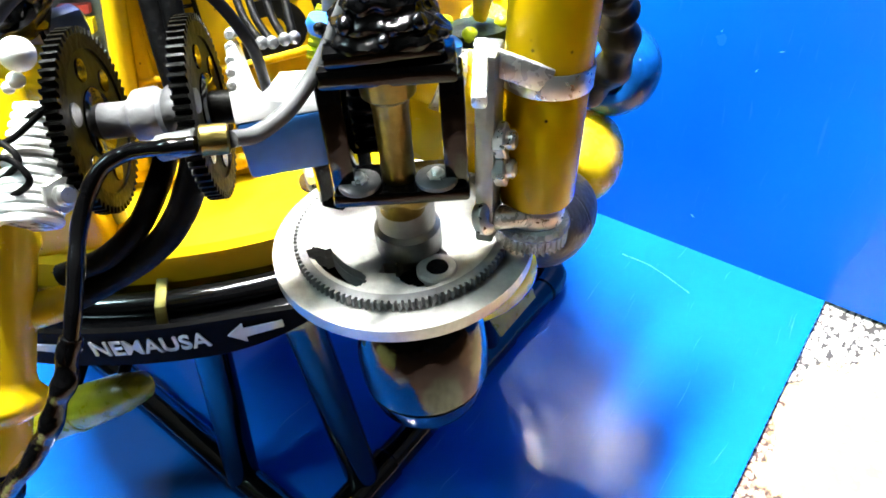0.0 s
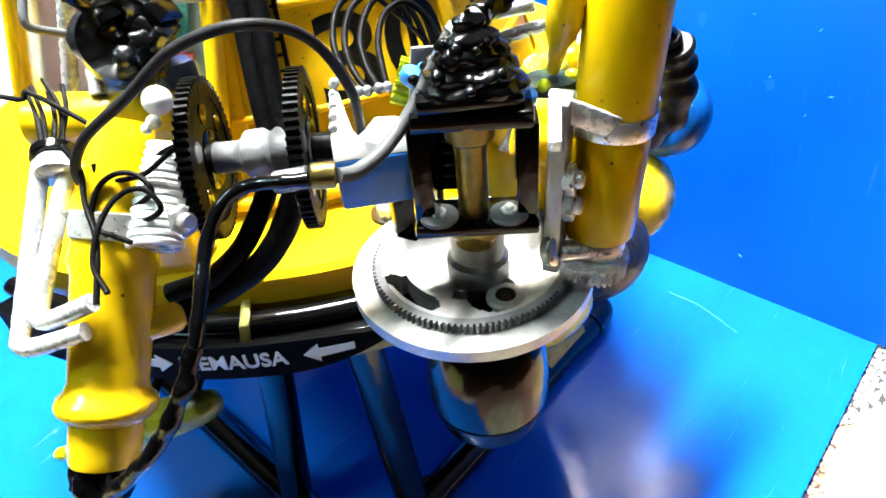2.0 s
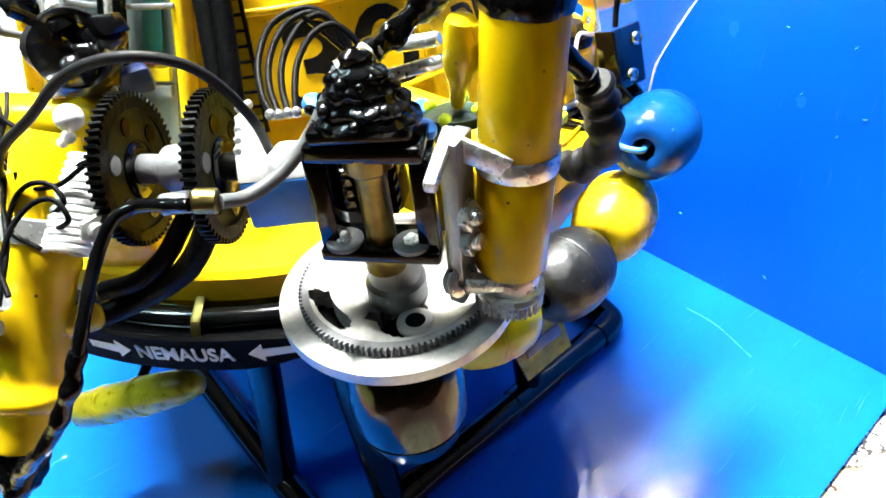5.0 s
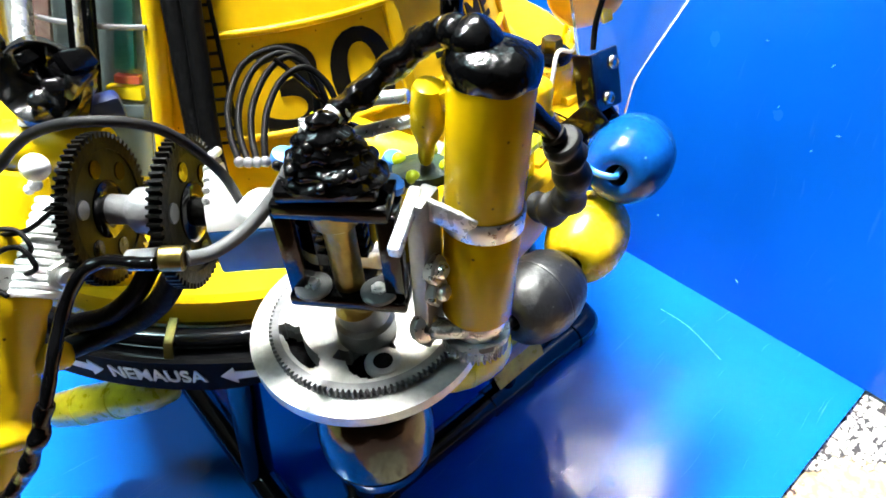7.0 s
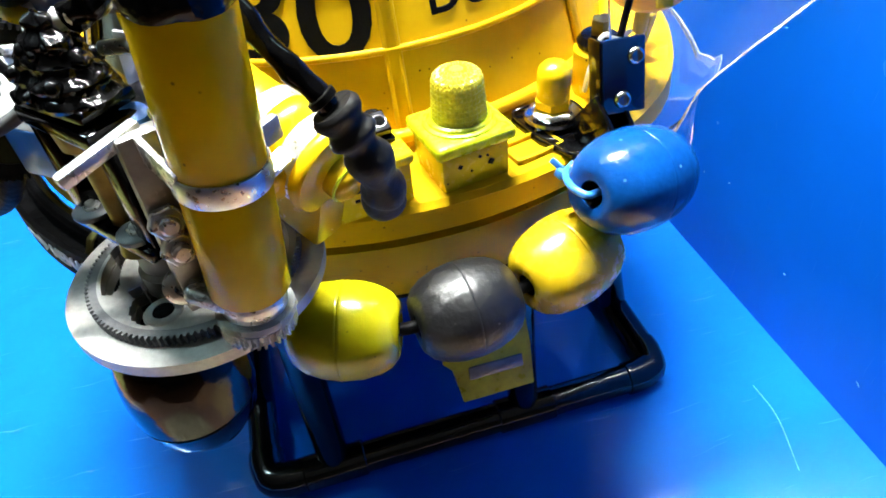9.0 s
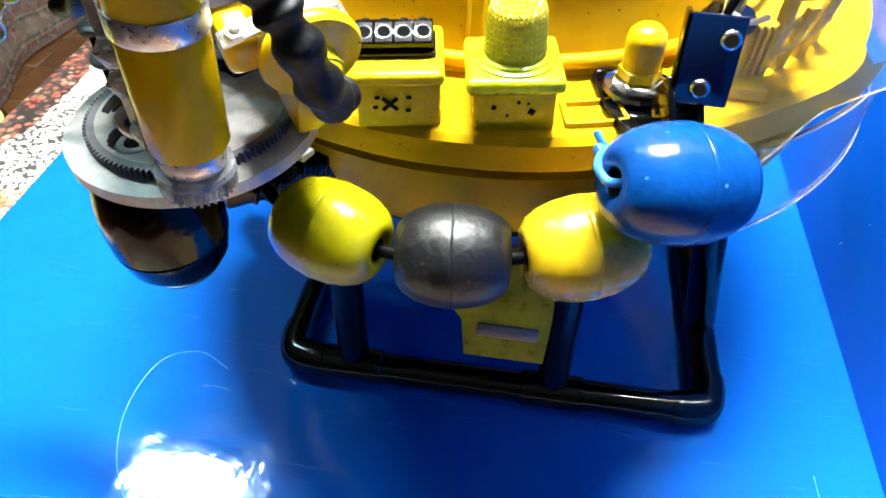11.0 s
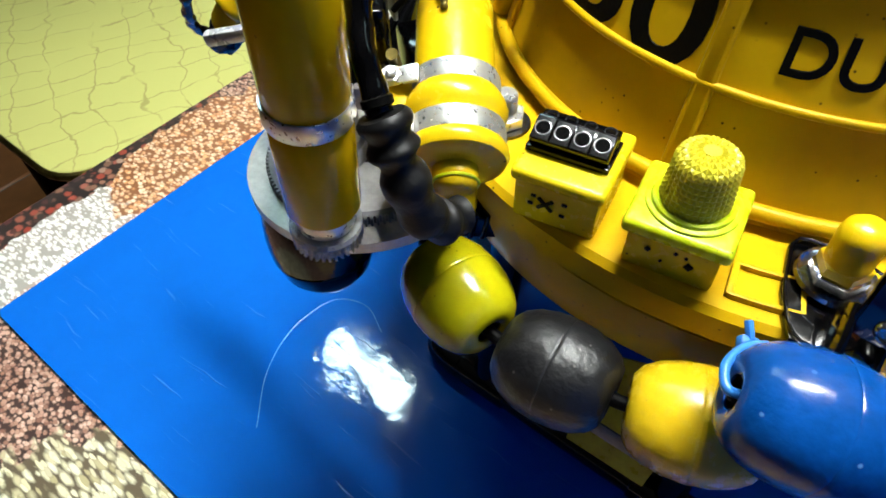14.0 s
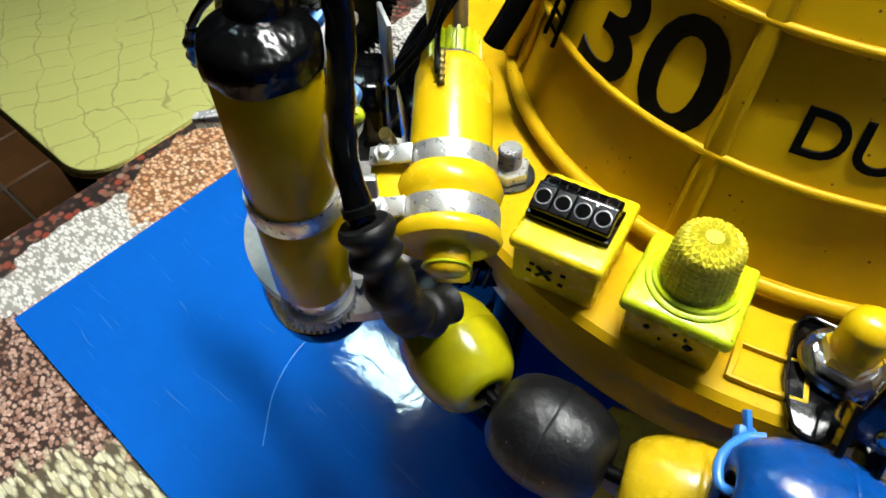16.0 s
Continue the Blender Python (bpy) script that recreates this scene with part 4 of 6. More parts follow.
tube(cord, [(2.06, 0.500, 1.022), (1.985, 0.474, 1.037), (1.960, 0.464, 1.043), (1.949, 0.474, 1.044), (1.943, 0.494, 1.044), (1.946, 0.518, 1.042), (1.956, 0.540, 1.038), (1.972, 0.552, 1.040)], 0.0062, steps=6)
block(cord, pose(1.951, 0.545, 1.033, 20, 15, 30), (0.024, 0.018, 0.016), 0.004)
block(cord, pose(1.946, 0.556, 1.044, 35, 15, 50), (0.008, 0.026, 0.010), 0.002)
tagged(part("cable_tie", cord, BLUEB), "blue plastic tie looped through the blue float", "cable tie")

# ---- pipe stand ----
stand = thing("pipe_stand", (1.8, 1.3, 0.0), "glossy black plastic pipe stand under the hull", "stand")
PR = 0.043
X0, X1, Y0, Y1 = 1.235, 2.395, 0.765, 1.92


def pipe(name, pts, r=PR):
    b = new_bm()
    tube(b, pts, r, seg=18, smooth=False)
    return part(name, b, PIPE, stand)


def elbow(corner, d1, d2):
    c, a, b2 = Vector(corner), Vector(d1), Vector(d2)
    b = new_bm()
    pts = [c + a * 0.10, c + a * 0.072, c + a * 0.038 + b2 * 0.006, c + a * 0.016 + b2 * 0.016, c + b2 * 0.038 + a * 0.006, c + b2 * 0.072, c + b2 * 0.10]
    tube(b, pts, PR * 1.13, seg=18, steps=4)
    part("elbow", b, PIPE, stand)


pipe("front_pipe", [(X0 + 0.07, Y0, PR), (X1 - 0.07, Y0, PR)])
pipe("back_pipe", [(X0 + 0.07, Y1, PR), (X1 - 0.07, Y1, PR)])
pipe("side_pipe", [(X0, Y0 + 0.07, PR), (X0, Y1 - 0.07, PR)])
pipe("side_pipe", [(X1, Y0 + 0.07, PR), (X1, Y1 - 0.07, PR)])
for cx, cy, dx, dy in ((X0, Y0, 1, 1), (X1, Y0, -1, 1), (X0, Y1, 1, -1), (X1, Y1, -1, -1)):
    elbow((cx, cy, PR), (dx, 0, 0), (0, dy, 0))
for x in (1.42, 1.975):
    pipe("upright_pipe", [(x, Y0 + 0.01, PR), (x, Y0 + 0.10, 0.80)])
    pipe("upright_pipe", [(x, Y1 - 0.01, PR), (x, Y1 - 0.10, 0.80)])
    b = new_bm()
    rod(b, (x - 0.085, Y0, PR), (x + 0.085, Y0, PR), PR * 1.13, bevel=0.004)
    part("tee", b, PIPE, stand)
for sx in (X0, X1):
    pipe("brace_pipe", [(sx, 1.05, PR), (sx - 0.12 * (1 if sx > 1.8 else -1), 1.10, 0.75)])

# yellow tag hanging under the rim
tag = thing("tag_plate", (1.84, 0.6, 0.43), "yellow film tag hanging below the rim", "tag")
bm = new_bm()
tm = along((1.756, 0.569, 0.449), (1.924, 0.581, 0.432))
plate(bm, [(-0.085, 0.0), (0.085, 0.0), (0.088, 0.10), (0.08, 0.22), (0.02, 0.26), (-0.09, 0.22), (-0.12, 0.10), (-0.10, 0.08)], tm @ pose(0, 0, 0, 62, 0, 0), 0.006)
part("film", bm, TAGM, tag)
bm = new_bm()
block(bm, tm @ pose(0, 0.03, 0.055, 62, 0, 0), (0.13, 0.03, 0.010), 0.004)
part("clip", bm, GREYM, tag)

# ---- geared thruster before the hull ----
thr = thing("geared_thruster", (1.38, 0.47, 1.06), "aluminium gear disc carrying a black gearbox and a yellow motor", "thruster")
WASHG = paint("dark_grey_washer", (0.09, 0.092, 0.095), 0.45, metal=0.3, var=0.25, grain=90, bump=0.1, stain=16)
DC = Vector((1.38, 0.474, 0))
HOLES = ((0.099, 0.122, 153, 191), (0.076, 0.092, 203, 226), (0.09, 0.125, 70, 105))
ROUND = [(1.335, 0.401, 0.036), (1.275, 0.530, 0.0115), (1.271, 0.452, 0.0115)]
part("disc", sector_disc(new_bm(), (DC.x, DC.y, 1.064), 0.03, 0.173, 0.018, HOLES, seg=220, rings=44, rounds=ROUND), DISC, thr, "turned aluminium disc with arc slots")
part("gear_plate", sector_disc(new_bm(), (DC.x, DC.y, 1.083), 0.03, 0.128, 0.014, HOLES, seg=220, rings=36, rounds=ROUND), DISC, thr)
part("ring_gear", gear(new_bm(), (DC.x, DC.y, 1.083), (0, 0, 1), 0.128, 0.143, 0.014, 110, depth=0.005), GREYM, thr, "grey toothed ring gear", sharp=20)
# added black plate: gives the slots the darkness of their shaded depth
bm = new_bm()
lathe(bm, [(0.02, 1.048), (0.150, 1.048), (0.152, 1.052), (0.150, 1.056), (0.02, 1.056)], DC, seg=48)
part("backing", bm, RUBBER, thr, "black plate added under the disc to darken its slots")
bm = new_bm()
lathe(bm, [(0.022, 0), (0.026, 0.003), (0.026, 0.008), (0.023, 0.011), (0.014, 0.011), (0.012, 0.003)], (1.342, 0.384, 1.088), seg=28)
rod(bm, (1.342, 0.384, 1.055), (1.342, 0.384, 1.090), 0.018)
part("boss", bm, DISC, thr)
# black disc fills the boss and paints the shade of its hole
bm = new_bm()
lathe(bm, [(0.0, 0.0080), (0.013, 0.0080), (0.014, 0.0100), (0.013, 0.0115), (0.0, 0.0115)], (1.342, 0.384, 1.088), seg=24)
part("bore", bm, RUBBER, thr, "black disc for the shade in the boss hole")
bm = new_bm()
lathe(bm, [(0.042, 0), (0.042, 0.03), (0.036, 0.036), (0.036, 0.075), (0.030, 0.08)], (DC.x - 0.02, DC.y - 0.03, 1.096), seg=32)
part("collar", bm, ALU, thr)
bm = new_bm()
lathe(bm, [(0.036, 0), (0.038, 0.004), (0.038, 0.016), (0.030, 0.02)], (DC.x - 0.025, DC.y - 0.035, 1.177), seg=28)
part("brass_ring", bm, BRASS, thr)
SH = Vector((1.342, 0.430, 0))
bm = new_bm()
lathe(bm, [(0.027, 1.17), (0.019, 1.20), (0.019, 1.30), (0.021, 1.315), (0.029, 1.322), (0.031, 1.345)], SH, seg=24)
part("shaft", bm, BRASS, thr, "worn brass drive shaft")
fx, fy = Vector((0.64, -0.77, 0)).normalized(), Vector((0.77, 0.64, 0)).normalized()
fm = Matrix((fx, fy, Vector((0, 0, 1)))).transposed().to_4x4()
fm.translation = SH
bm = new_bm()
block(bm, fm @ pose(0.003, 0.0, 1.206), (0.152, 0.062, 0.018), 0.004)
part("lower_plate", bm, BLACK, thr)
bm = new_bm()
block(bm, fm @ pose(0.003, 0.0, 1.352), (0.138, 0.062, 0.022), 0.005)
part("upper_plate", bm, BLACK, thr)
for sx in (-1, 1):
    bm = new_bm()
    block(bm, fm @ pose(0.003 + 0.062 * sx, 0.0, 1.277), (0.026, 0.046, 0.136), 0.004)
    part("post", bm, BLACK, thr)
    bm = new_bm()
    lathe(bm, [(0.023, 0), (0.024, 0.002), (0.024, 0.006), (0.021, 0.008)], fm @ Vector((0.043 * sx, -0.016, 1.217)), seg=24)
    part("grey_washer", bm, WASHG, thr)
    bolt(thr, fm @ Vector((0.043 * sx, -0.016, 1.22)), (0, 0, 1), 0.011, 0.008)
bm = new_bm()
block(bm, fm @ pose(-0.02, 0.085, 1.27), (0.07, 0.05, 0.12), 0.006)
gearbox = part("gearbox", bm, BLACK, thr)
for k in range(6):
    bm = new_bm()
    block(bm, fm @ pose(-0.02, 0.050, 1.225 + 0.017 * k), (0.07, 0.02, 0.006), 0.001)
    part("fin", bm, BLACK, gearbox)
bm = new_bm()
block(bm, fm @ pose(0.0, 0.006, 1.372, 0, 0, 4), (0.118, 0.066, 0.018), 0.005)
part("brush_plate", bm, BLACK, thr)
rng = random.Random(4)
bm = new_bm()
heap = [(0.066 - 0.008 * (i < 1) - 0.058 * max(0.0, i - 4) / 30 + 0.004 * math.sin(i * 0.9), 0.086 * i / 34) for i in range(35)] + [(0.0, 0.087)]
lathe(bm, heap, (0, 0, 0), seg=72)
bmesh.ops.transform(bm, matrix=fm @ Matrix.Translation((0.004, 0.006, 1.378)) @ Matrix.Diagonal((0.92, 0.62, 1.0, 1.0)), verts=bm.verts[:])
lumpy(bm, 0.007, 34, 1.0)
part("sealant_crown", lumpy(bm, 0.0035, 90, 3.0), SEAL, thr, "heap of glossy black sealant over the brushes")
for k in range(16):
    bm = new_bm()
    a, up = TAU * k / 8 + 0.3 * (k // 8), 0.030 * (k // 8)
    rr = 0.052 - up * 0.7
    c = fm @ Vector((rr * math.cos(a) + rng.uniform(-0.008, 0.008), rr * 0.75 * math.sin(a) + 0.006, 1.388 + up + rng.uniform(0, 0.018)))
    bmesh.ops.create_icosphere(bm, subdivisions=2, radius=rng.uniform(0.006, 0.010), matrix=Matrix.Translation(c))
    part("sealant_blob", lumpy(bm, 0.004, 60, k), SEAL, thr, "glossy blob of black sealant")
for c in ((1.440, 0.440, 1.350), (1.404, 0.398, 1.354), (1.326, 0.495, 1.385), (1.341, 0.485, 1.385)):
    bm = new_bm()
    lathe(bm, [(0.0, -0.010), (0.013, -0.009), (0.016, -0.002), (0.014, 0.006), (0.0, 0.009)], c, (0.2, -0.3, 1), 18)
    part("blue_cap", bm, BLUEB, thr, "blue plastic cap")
# aluminium arm that holds the motor
bm = new_bm()
block(bm, along((1.404, 0.352, 1.13), (1.410, 0.350, 1.36), (0.4, -1, 0)), (0.235, 0.045, 0.022), 0.004)
part("arm_bar", bm, ALU, thr)
for z in (1.262, 1.225):
    bolt(thr, (1.403, 0.340, z), (0.35, -0.9, 0.1), 0.020, 0.014)
bm = new_bm()
lathe(bm, [(0.020, 0), (0.022, 0.003), (0.022, 0.012), (0.016, 0.016), (0.009, 0.016), (0.008, 0.004)], (1.388, 0.350, 1.163), (0.1, -1, 0.25), 22)
part("pivot", bm, STEEL, thr)
bm = new_bm()
block(bm, along((1.392, 0.340, 1.160), (1.462, 0.300, 1.140)), (0.085, 0.026, 0.024), 0.008, 3)
part("link", bm, SILVER, thr)
bm = new_bm()
block(bm, along((1.338, 0.312, 1.345), (1.412, 0.362, 1.362)), (0.092, 0.015, 0.016), 0.004)
block(bm, along((1.404, 0.352, 1.352), (1.440, 0.297, 1.325)), (0.070, 0.008, 0.028), 0.002)
part("strap_arm", bm, SILVER, thr)

M0 = Vector((1.459, 0.324, 1.116))
MA = Vector((0.092, -0.006, 1.0)).normalized()
motor = part("motor", lathe(new_bm(), [(0.030, 0.040), (0.044, 0.042), (0.047, 0.048), (0.047, 0.182), (0.0455, 0.187), (0.0455, 0.197), (0.0475, 0.202), (0.0475, 0.380), (0.046, 0.385), (0.03, 0.387)], M0, MA, 48), YELM, thr, "yellow painted cylindrical motor can")
bm = new_bm()
lathe(bm, [(0.046, 0.187), (0.0495, 0.187), (0.0503, 0.189), (0.0503, 0.211), (0.0495, 0.213), (0.046, 0.213)], M0, MA, 48)
part("strap", bm, STEEL, motor, "bright aluminium strap")
bm = new_bm()
lathe(bm, [(0.0455, 0.366), (0.0490, 0.368), (0.0505, 0.376), (0.0505, 0.384), (0.049, 0.392), (0.045, 0.398), (0.036, 0.403), (0.024, 0.406), (0.012, 0.408), (0.0, 0.408)], M0, MA, 44)
bmesh.ops.create_icosphere(bm, subdivisions=4, radius=0.027, matrix=Matrix.Translation(M0 + MA * 0.404 + Vector((-0.012, 0.014, 0))))
bmesh.ops.create_icosphere(bm, subdivisions=3, radius=0.018, matrix=Matrix.Translation(M0 + MA * 0.413 + Vector((-0.024, 0.034, 0))))
part("sealant_cap", lumpy(bm, 0.004, 42), SEAL, motor, "glossy black sealant over the motor end")
bm = new_bm()
lathe(bm, [(0.030, 0.012), (0.038, 0.014), (0.0385, 0.020), (0.0385, 0.036), (0.036, 0.041)], M0, MA, 36)
part("bearing", bm, STEEL, motor)
part("pinion", lathe(gear(new_bm(), M0 - MA * 0.020, MA, 0.012, 0.046, 0.020, 34, depth=0.006), [(0.012, 0.0), (0.046, 0.0005), (0.0475, 0.004), (0.046, 0.012), (0.036, 0.013)], M0, MA, 36), NYLONT, motor, "milky nylon pinion gear", sharp=20)
bm = new_bm()
block(bm, along(M0 + MA * 0.205 + Vector((0.036, 0.034, 0)), M0 + MA * 0.205 + Vector((0.062, 0.058, 0.0))), (0.036, 0.012, 0.028), 0.003)
part("strap_tab", bm, ALU, motor)
# yellow lug behind the motor can
bm = new_bm()
lug_a, lug_b = Vector((1.451, 0.390, 1.366)), Vector((1.450, 0.371, 1.478))
lathe(bm, [(0.007, 0), (0.010, 0.006), (0.012, 0.03), (0.018, 0.055), (0.021, 0.075), (0.020, 0.098), (0.016, 0.108), (0.0, 0.112)], lug_a, lug_b - lug_a, 16)
block(bm, along((1.452, 0.366, 1.455), (1.478, 0.340, 1.470)), (0.04, 0.02, 0.024), 0.006)
part("motor_lug", lumpy(bm, 0.006, 30), YEL, motor, "lumpy yellow lug behind the motor")
bm = new_bm()
rod(bm, (1.392, 0.438, 1.412), (1.440, 0.395, 1.425), 0.0075, bevel=0.002)
part("cross_pin", bm, STEEL, thr)

# dark rounded pod under the disc
bm = new_bm()
lathe(bm, [(0, -0.165), (0.030, -0.160), (0.058, -0.142), (0.077, -0.112), (0.085, -0.078), (0.086, -0.074), (0.084, -0.071), (0.087, -0.068), (0.088, -0.03), (0.084, 0.01), (0.074, 0.05), (0.062, 0.075), (0.03, 0.08)], (1.322, 0.405, 0.985), seg=44)
part("pod", bm, BLACK, thr, "glossy black rounded pod with a moulding seam")

# ribbed black bar that ties the disc to the hull
bm = new_bm()
bar = along((1.350, 0.515, 0.905), (1.520, 0.690, 0.855))
block(bm, bar, (0.245, 0.058, 0.052), 0.006)
mount = part("mount_bar", bm, BLACK, thr, "ribbed black bar under the disc")
for k in range(7):
    bm = new_bm()
    block(bm, bar @ pose(-0.085 + 0.022 * k, 0, 0.004, 0, 0, 24), (0.009, 0.070, 0.062), 0.002)
    part("rib", bm, BLACK, mount)
bm = new_bm()
rod(bm, (1.372, 0.537, 0.905), (1.372, 0.520, 1.05), 0.020)
part("riser", bm, BLACK, mount)

# ---- clamped pump on the rim ----
pump = thing("clamped_pump", (1.50, 0.56, 1.03), "yellow cylindrical pump held by two steel clamps", "pump")
ax = Vector((0.577, -0.738, -0.342)).normalized()
PB = Vector((1.609, 0.402, 1.200))
PA = PB - ax * 0.270
bm = new_bm()
lathe(bm, [(0.028, -0.006), (0.042, -0.003), (0.047, 0.006), (0.049, 0.014), (0.050, 0.115), (0.052, 0.132), (0.056, 0.146), (0.062, 0.158), (0.064, 0.168), (0.061, 0.178), (0.056, 0.188), (0.056, 0.200), (0.058, 0.210), (0.063, 0.218), (0.064, 0.226), (0.060, 0.233), (0.046, 0.238), (0.026, 0.239)], PA, ax, 44)
part("barrel", bm, YEL, pump)
bm = new_bm()
lathe(bm, [(0.027, 0.236), (0.0275, 0.252), (0.025, 0.262), (0.016, 0.269), (0, 0.271)], PA, ax, 28)
part("nose_cap", bm, YEL, pump)
bm = new_bm()
tube(bm, [PA + ax * 0.257 + (basis(ax)[0] * math.cos(TAU * k / 20) + basis(ax)[1] * math.sin(TAU * k / 20)) * 0.027 for k in range(21)], 0.0022, seg=6, steps=1)
part("seal_ring", bm, LEMON, pump, "smeared lemon-green seal ring")
side = Vector((-0.788, -0.616, 0.0))
upn = ax.cross(side).normalized()
if upn.z < 0:
    upn = -upn
for h, r in ((0.134, 0.0560), (0.200, 0.0605)):
    bm = new_bm()
    lathe(bm, [(r - 0.004, -0.0135), (r - 0.0005, -0.0130), (r, -0.011), (r + 0.0006, 0), (r, 0.011), (r - 0.0005, 0.0130), (r - 0.004, 0.0135)], PA + ax * h, ax, 48)
    part("clamp", bm, STEEL, pump, "bright steel clamp band")
    c = PA + ax * h + side * (r + 0.018) + upn * 0.030
    bm = new_bm()
    block(bm, along(c - side * 0.030 + upn * 0.012, c + side * 0.016, upn), (0.052, 0.024, 0.005), 0.0015)
    part("clamp_ear", bm, STEEL, pump)
    bolt(pump, c + upn * 0.002, upn, 0.013, 0.010)
bm = new_bm()
tube(bm, [PA + ax * 0.110 + side * 0.070 + upn * 0.02, PA + ax * 0.118 + side * 0.072 + upn * 0.056], 0.0075, seg=12, smooth=False)
part("brass_stem", bm, BRASS, pump)
bm = new_bm()
gear(bm, PA - ax * 0.046, ax, 0.006, 0.034, 0.034, 18, depth=0.006)
lathe(bm, [(0.0, -0.044), (0.027, -0.043), (0.027, -0.015)], PA, ax, 18)
part("green_knob", bm, LEMON, pump, "lemon-green ribbed knob")
bm = new_bm()
lathe(bm, [(0.030, -0.012), (0.036, -0.010), (0.036, -0.006), (0.030, -0.004)], PA, ax, 28)
part("gasket", bm, GREYC, pump)
# soldered tail on the barrel with a thin black wire
tail = PA + ax * 0.030 + upn * 0.050 + side * 0.012
bm = new_bm()
tube(bm, [tail + ax * 0.020, tail - ax * 0.002 + upn * 0.003, tail - ax * 0.026 + upn * 0.004], 0.0042, seg=8, ripple=0.25, count=5)
part("solder_tail", bm, BRASS, pump, "lumpy soldered brass tail")
bm = new_bm()
tube(bm, [tail + ax * 0.006 + side * 0.004 + upn * 0.003, tail - ax * 0.030 + side * 0.006 + upn * 0.012, tail - ax * 0.075 + upn * 0.035, tail - ax * 0.13 + upn * 0.06], 0.0036, seg=8)
part("tail_wire", bm, BLACK, pump)
bm = new_bm()
block(bm, facing(PA + ax * 0.165 - upn * 0.085, ax, upn), (0.15, 0.055, 0.10), 0.01)
block(bm, facing(PA + ax * 0.168 + side * 0.062, ax, upn), (0.085, 0.062, 0.050), 0.012, 3)
part("saddle", bm, YEL, pump)
# threaded stud with nut on the rim beside the pump
rim_bolt = thing("rim_bolt", (1.455, 0.735, 1.02), "steel threaded bolt with nut and washer on the rim", "bolt")
rb = Vector((1.462, 0.722, 1.022))
bm = new_bm()
lathe(bm, [(0.042, 0), (0.044, 0.003), (0.042, 0.006), (0.02, 0.006)], rb, seg=28)
part("washer", bm, CHROME, rim_bolt)
bm = new_bm()
hexnut(bm, rb + Vector((0, 0, 0.006)), (0, 0, 1), 0.034, 0.022)
part("nut", bm, STEEL, rim_bolt)
bm = new_bm()
prof = []
for k in range(7):
    prof += [(0.017, 0.028 + 0.005 * k), (0.0195, 0.0305 + 0.005 * k)]
lathe(bm, prof + [(0.017, 0.064), (0.0, 0.065)], rb, seg=22)
part("thread", bm, STEEL, rim_bolt)
# corrugated hose elbow beside the nose cap
corr = thing("corrugated_hose", (1.62, 0.32, 1.27), "black corrugated hose bending past the pump nose", "hose")
bm = new_bm()
tube(bm, [(1.596, 0.313, 1.364), (1.608, 0.310, 1.338), (1.619, 0.309, 1.311), (1.631, 0.315, 1.263), (1.633, 0.338, 1.224), (1.636, 0.374, 1.203)], 0.0225, seg=22, steps=16, ripple=0.15, count=5)
part("elbow", lumpy(bm, 0.004, 30), HOSEB, corr)
bm = new_bm()
lathe(bm, [(0.012, 0), (0.0155, 0.002), (0.0155, 0.009), (0.012, 0.011)], (1.592, 0.315, 1.368), (-0.5, 0.25, 0.8), 18)
part("ferrule", bm, GUN, corr)
bm = new_bm()
tube(bm, [(1.505, 0.395, 1.545), (1.512, 0.392, 1.505), (1.528, 0.372, 1.465), (1.548, 0.346, 1.430), (1.568, 0.329, 1.402), (1.596, 0.313, 1.364)], 0.0125, seg=12)
tagged(part("motor_cable", lumpy(bm, 0.004, 45), BLACK), "glossy black cable running down beside the motor", "cable")

# ---- left thruster: leaning yellow cylinder ----
left = thing("yellow_thruster", (0.86, 0.61, 1.0), "leaning yellow cylindrical thruster with a flange and black end", "thruster")
LA, LB = Vector((0.862, 0.613, 1.025)), Vector((1.085, 0.737, 1.36))
lax = (LB - LA).normalized()
bm = new_bm()
lathe(bm, [(0.028, 0.024), (0.038, 0.028), (0.040, 0.034), (0.041, 0.078), (0.048, 0.083), (0.055, 0.089), (0.057, 0.096), (0.055, 0.105), (0.047, 0.113), (0.044, 0.125), (0.046, 0.25), (0.050, 0.262), (0.044, 0.30), (0.040, 0.40), (0.034, 0.425)], LA, lax, 36)
part("body", bm, YEL, left)
bm = new_bm()
lathe(bm, [(0.0, -0.044), (0.017, -0.041), (0.026, -0.030), (0.029, -0.018), (0.031, 0.0), (0.034, 0.014), (0.034, 0.026), (0.028, 0.028)], LA, lax, 28)
bmesh.ops.subdivide_edges(bm, edges=bm.edges[:], cuts=1, use_grid_fill=True)
lumpy(bm, 0.010, 60)
part("sealed_end", bm, SEAL, left, "glossy black sealed end")
bm = new_bm()
pr = LA + lax * 0.176
lathe(bm, [(0.019, 0.0), (0.019, 0.066), (0.0175, 0.076), (0.012, 0.082), (0.0, 0.084)], pr, (0.080, -0.030, -0.008), 22)
part("side_peg", bm, YEL, left)
for h in (0.305,):
    bm = new_bm()
    lathe(bm, [(0.047, -0.016), (0.050, -0.014), (0.050, 0.014), (0.047, 0.016)], LA + lax * h, lax, 32)
    block(bm, Matrix.Translation(LA + lax * h + Vector((0.045, -0.045, 0.0))), (0.045, 0.04, 0.034), 0.006)
    part("clamp", bm, STEEL, left)
    bolt(left, LA + lax * h + Vector((0.045, -0.060, 0.004)), (0.2, -1, 0.3), 0.020, 0.016)
# ribbed bright sleeve
sleeve = thing("ribbed_sleeve", (1.04, 0.64, 1.25), "bright ribbed sleeve fitted beside the yellow thruster", "sleeve")
sa, sb = Vector((1.034, 0.645, 1.254)), Vector((1.109, 0.707, 1.328))
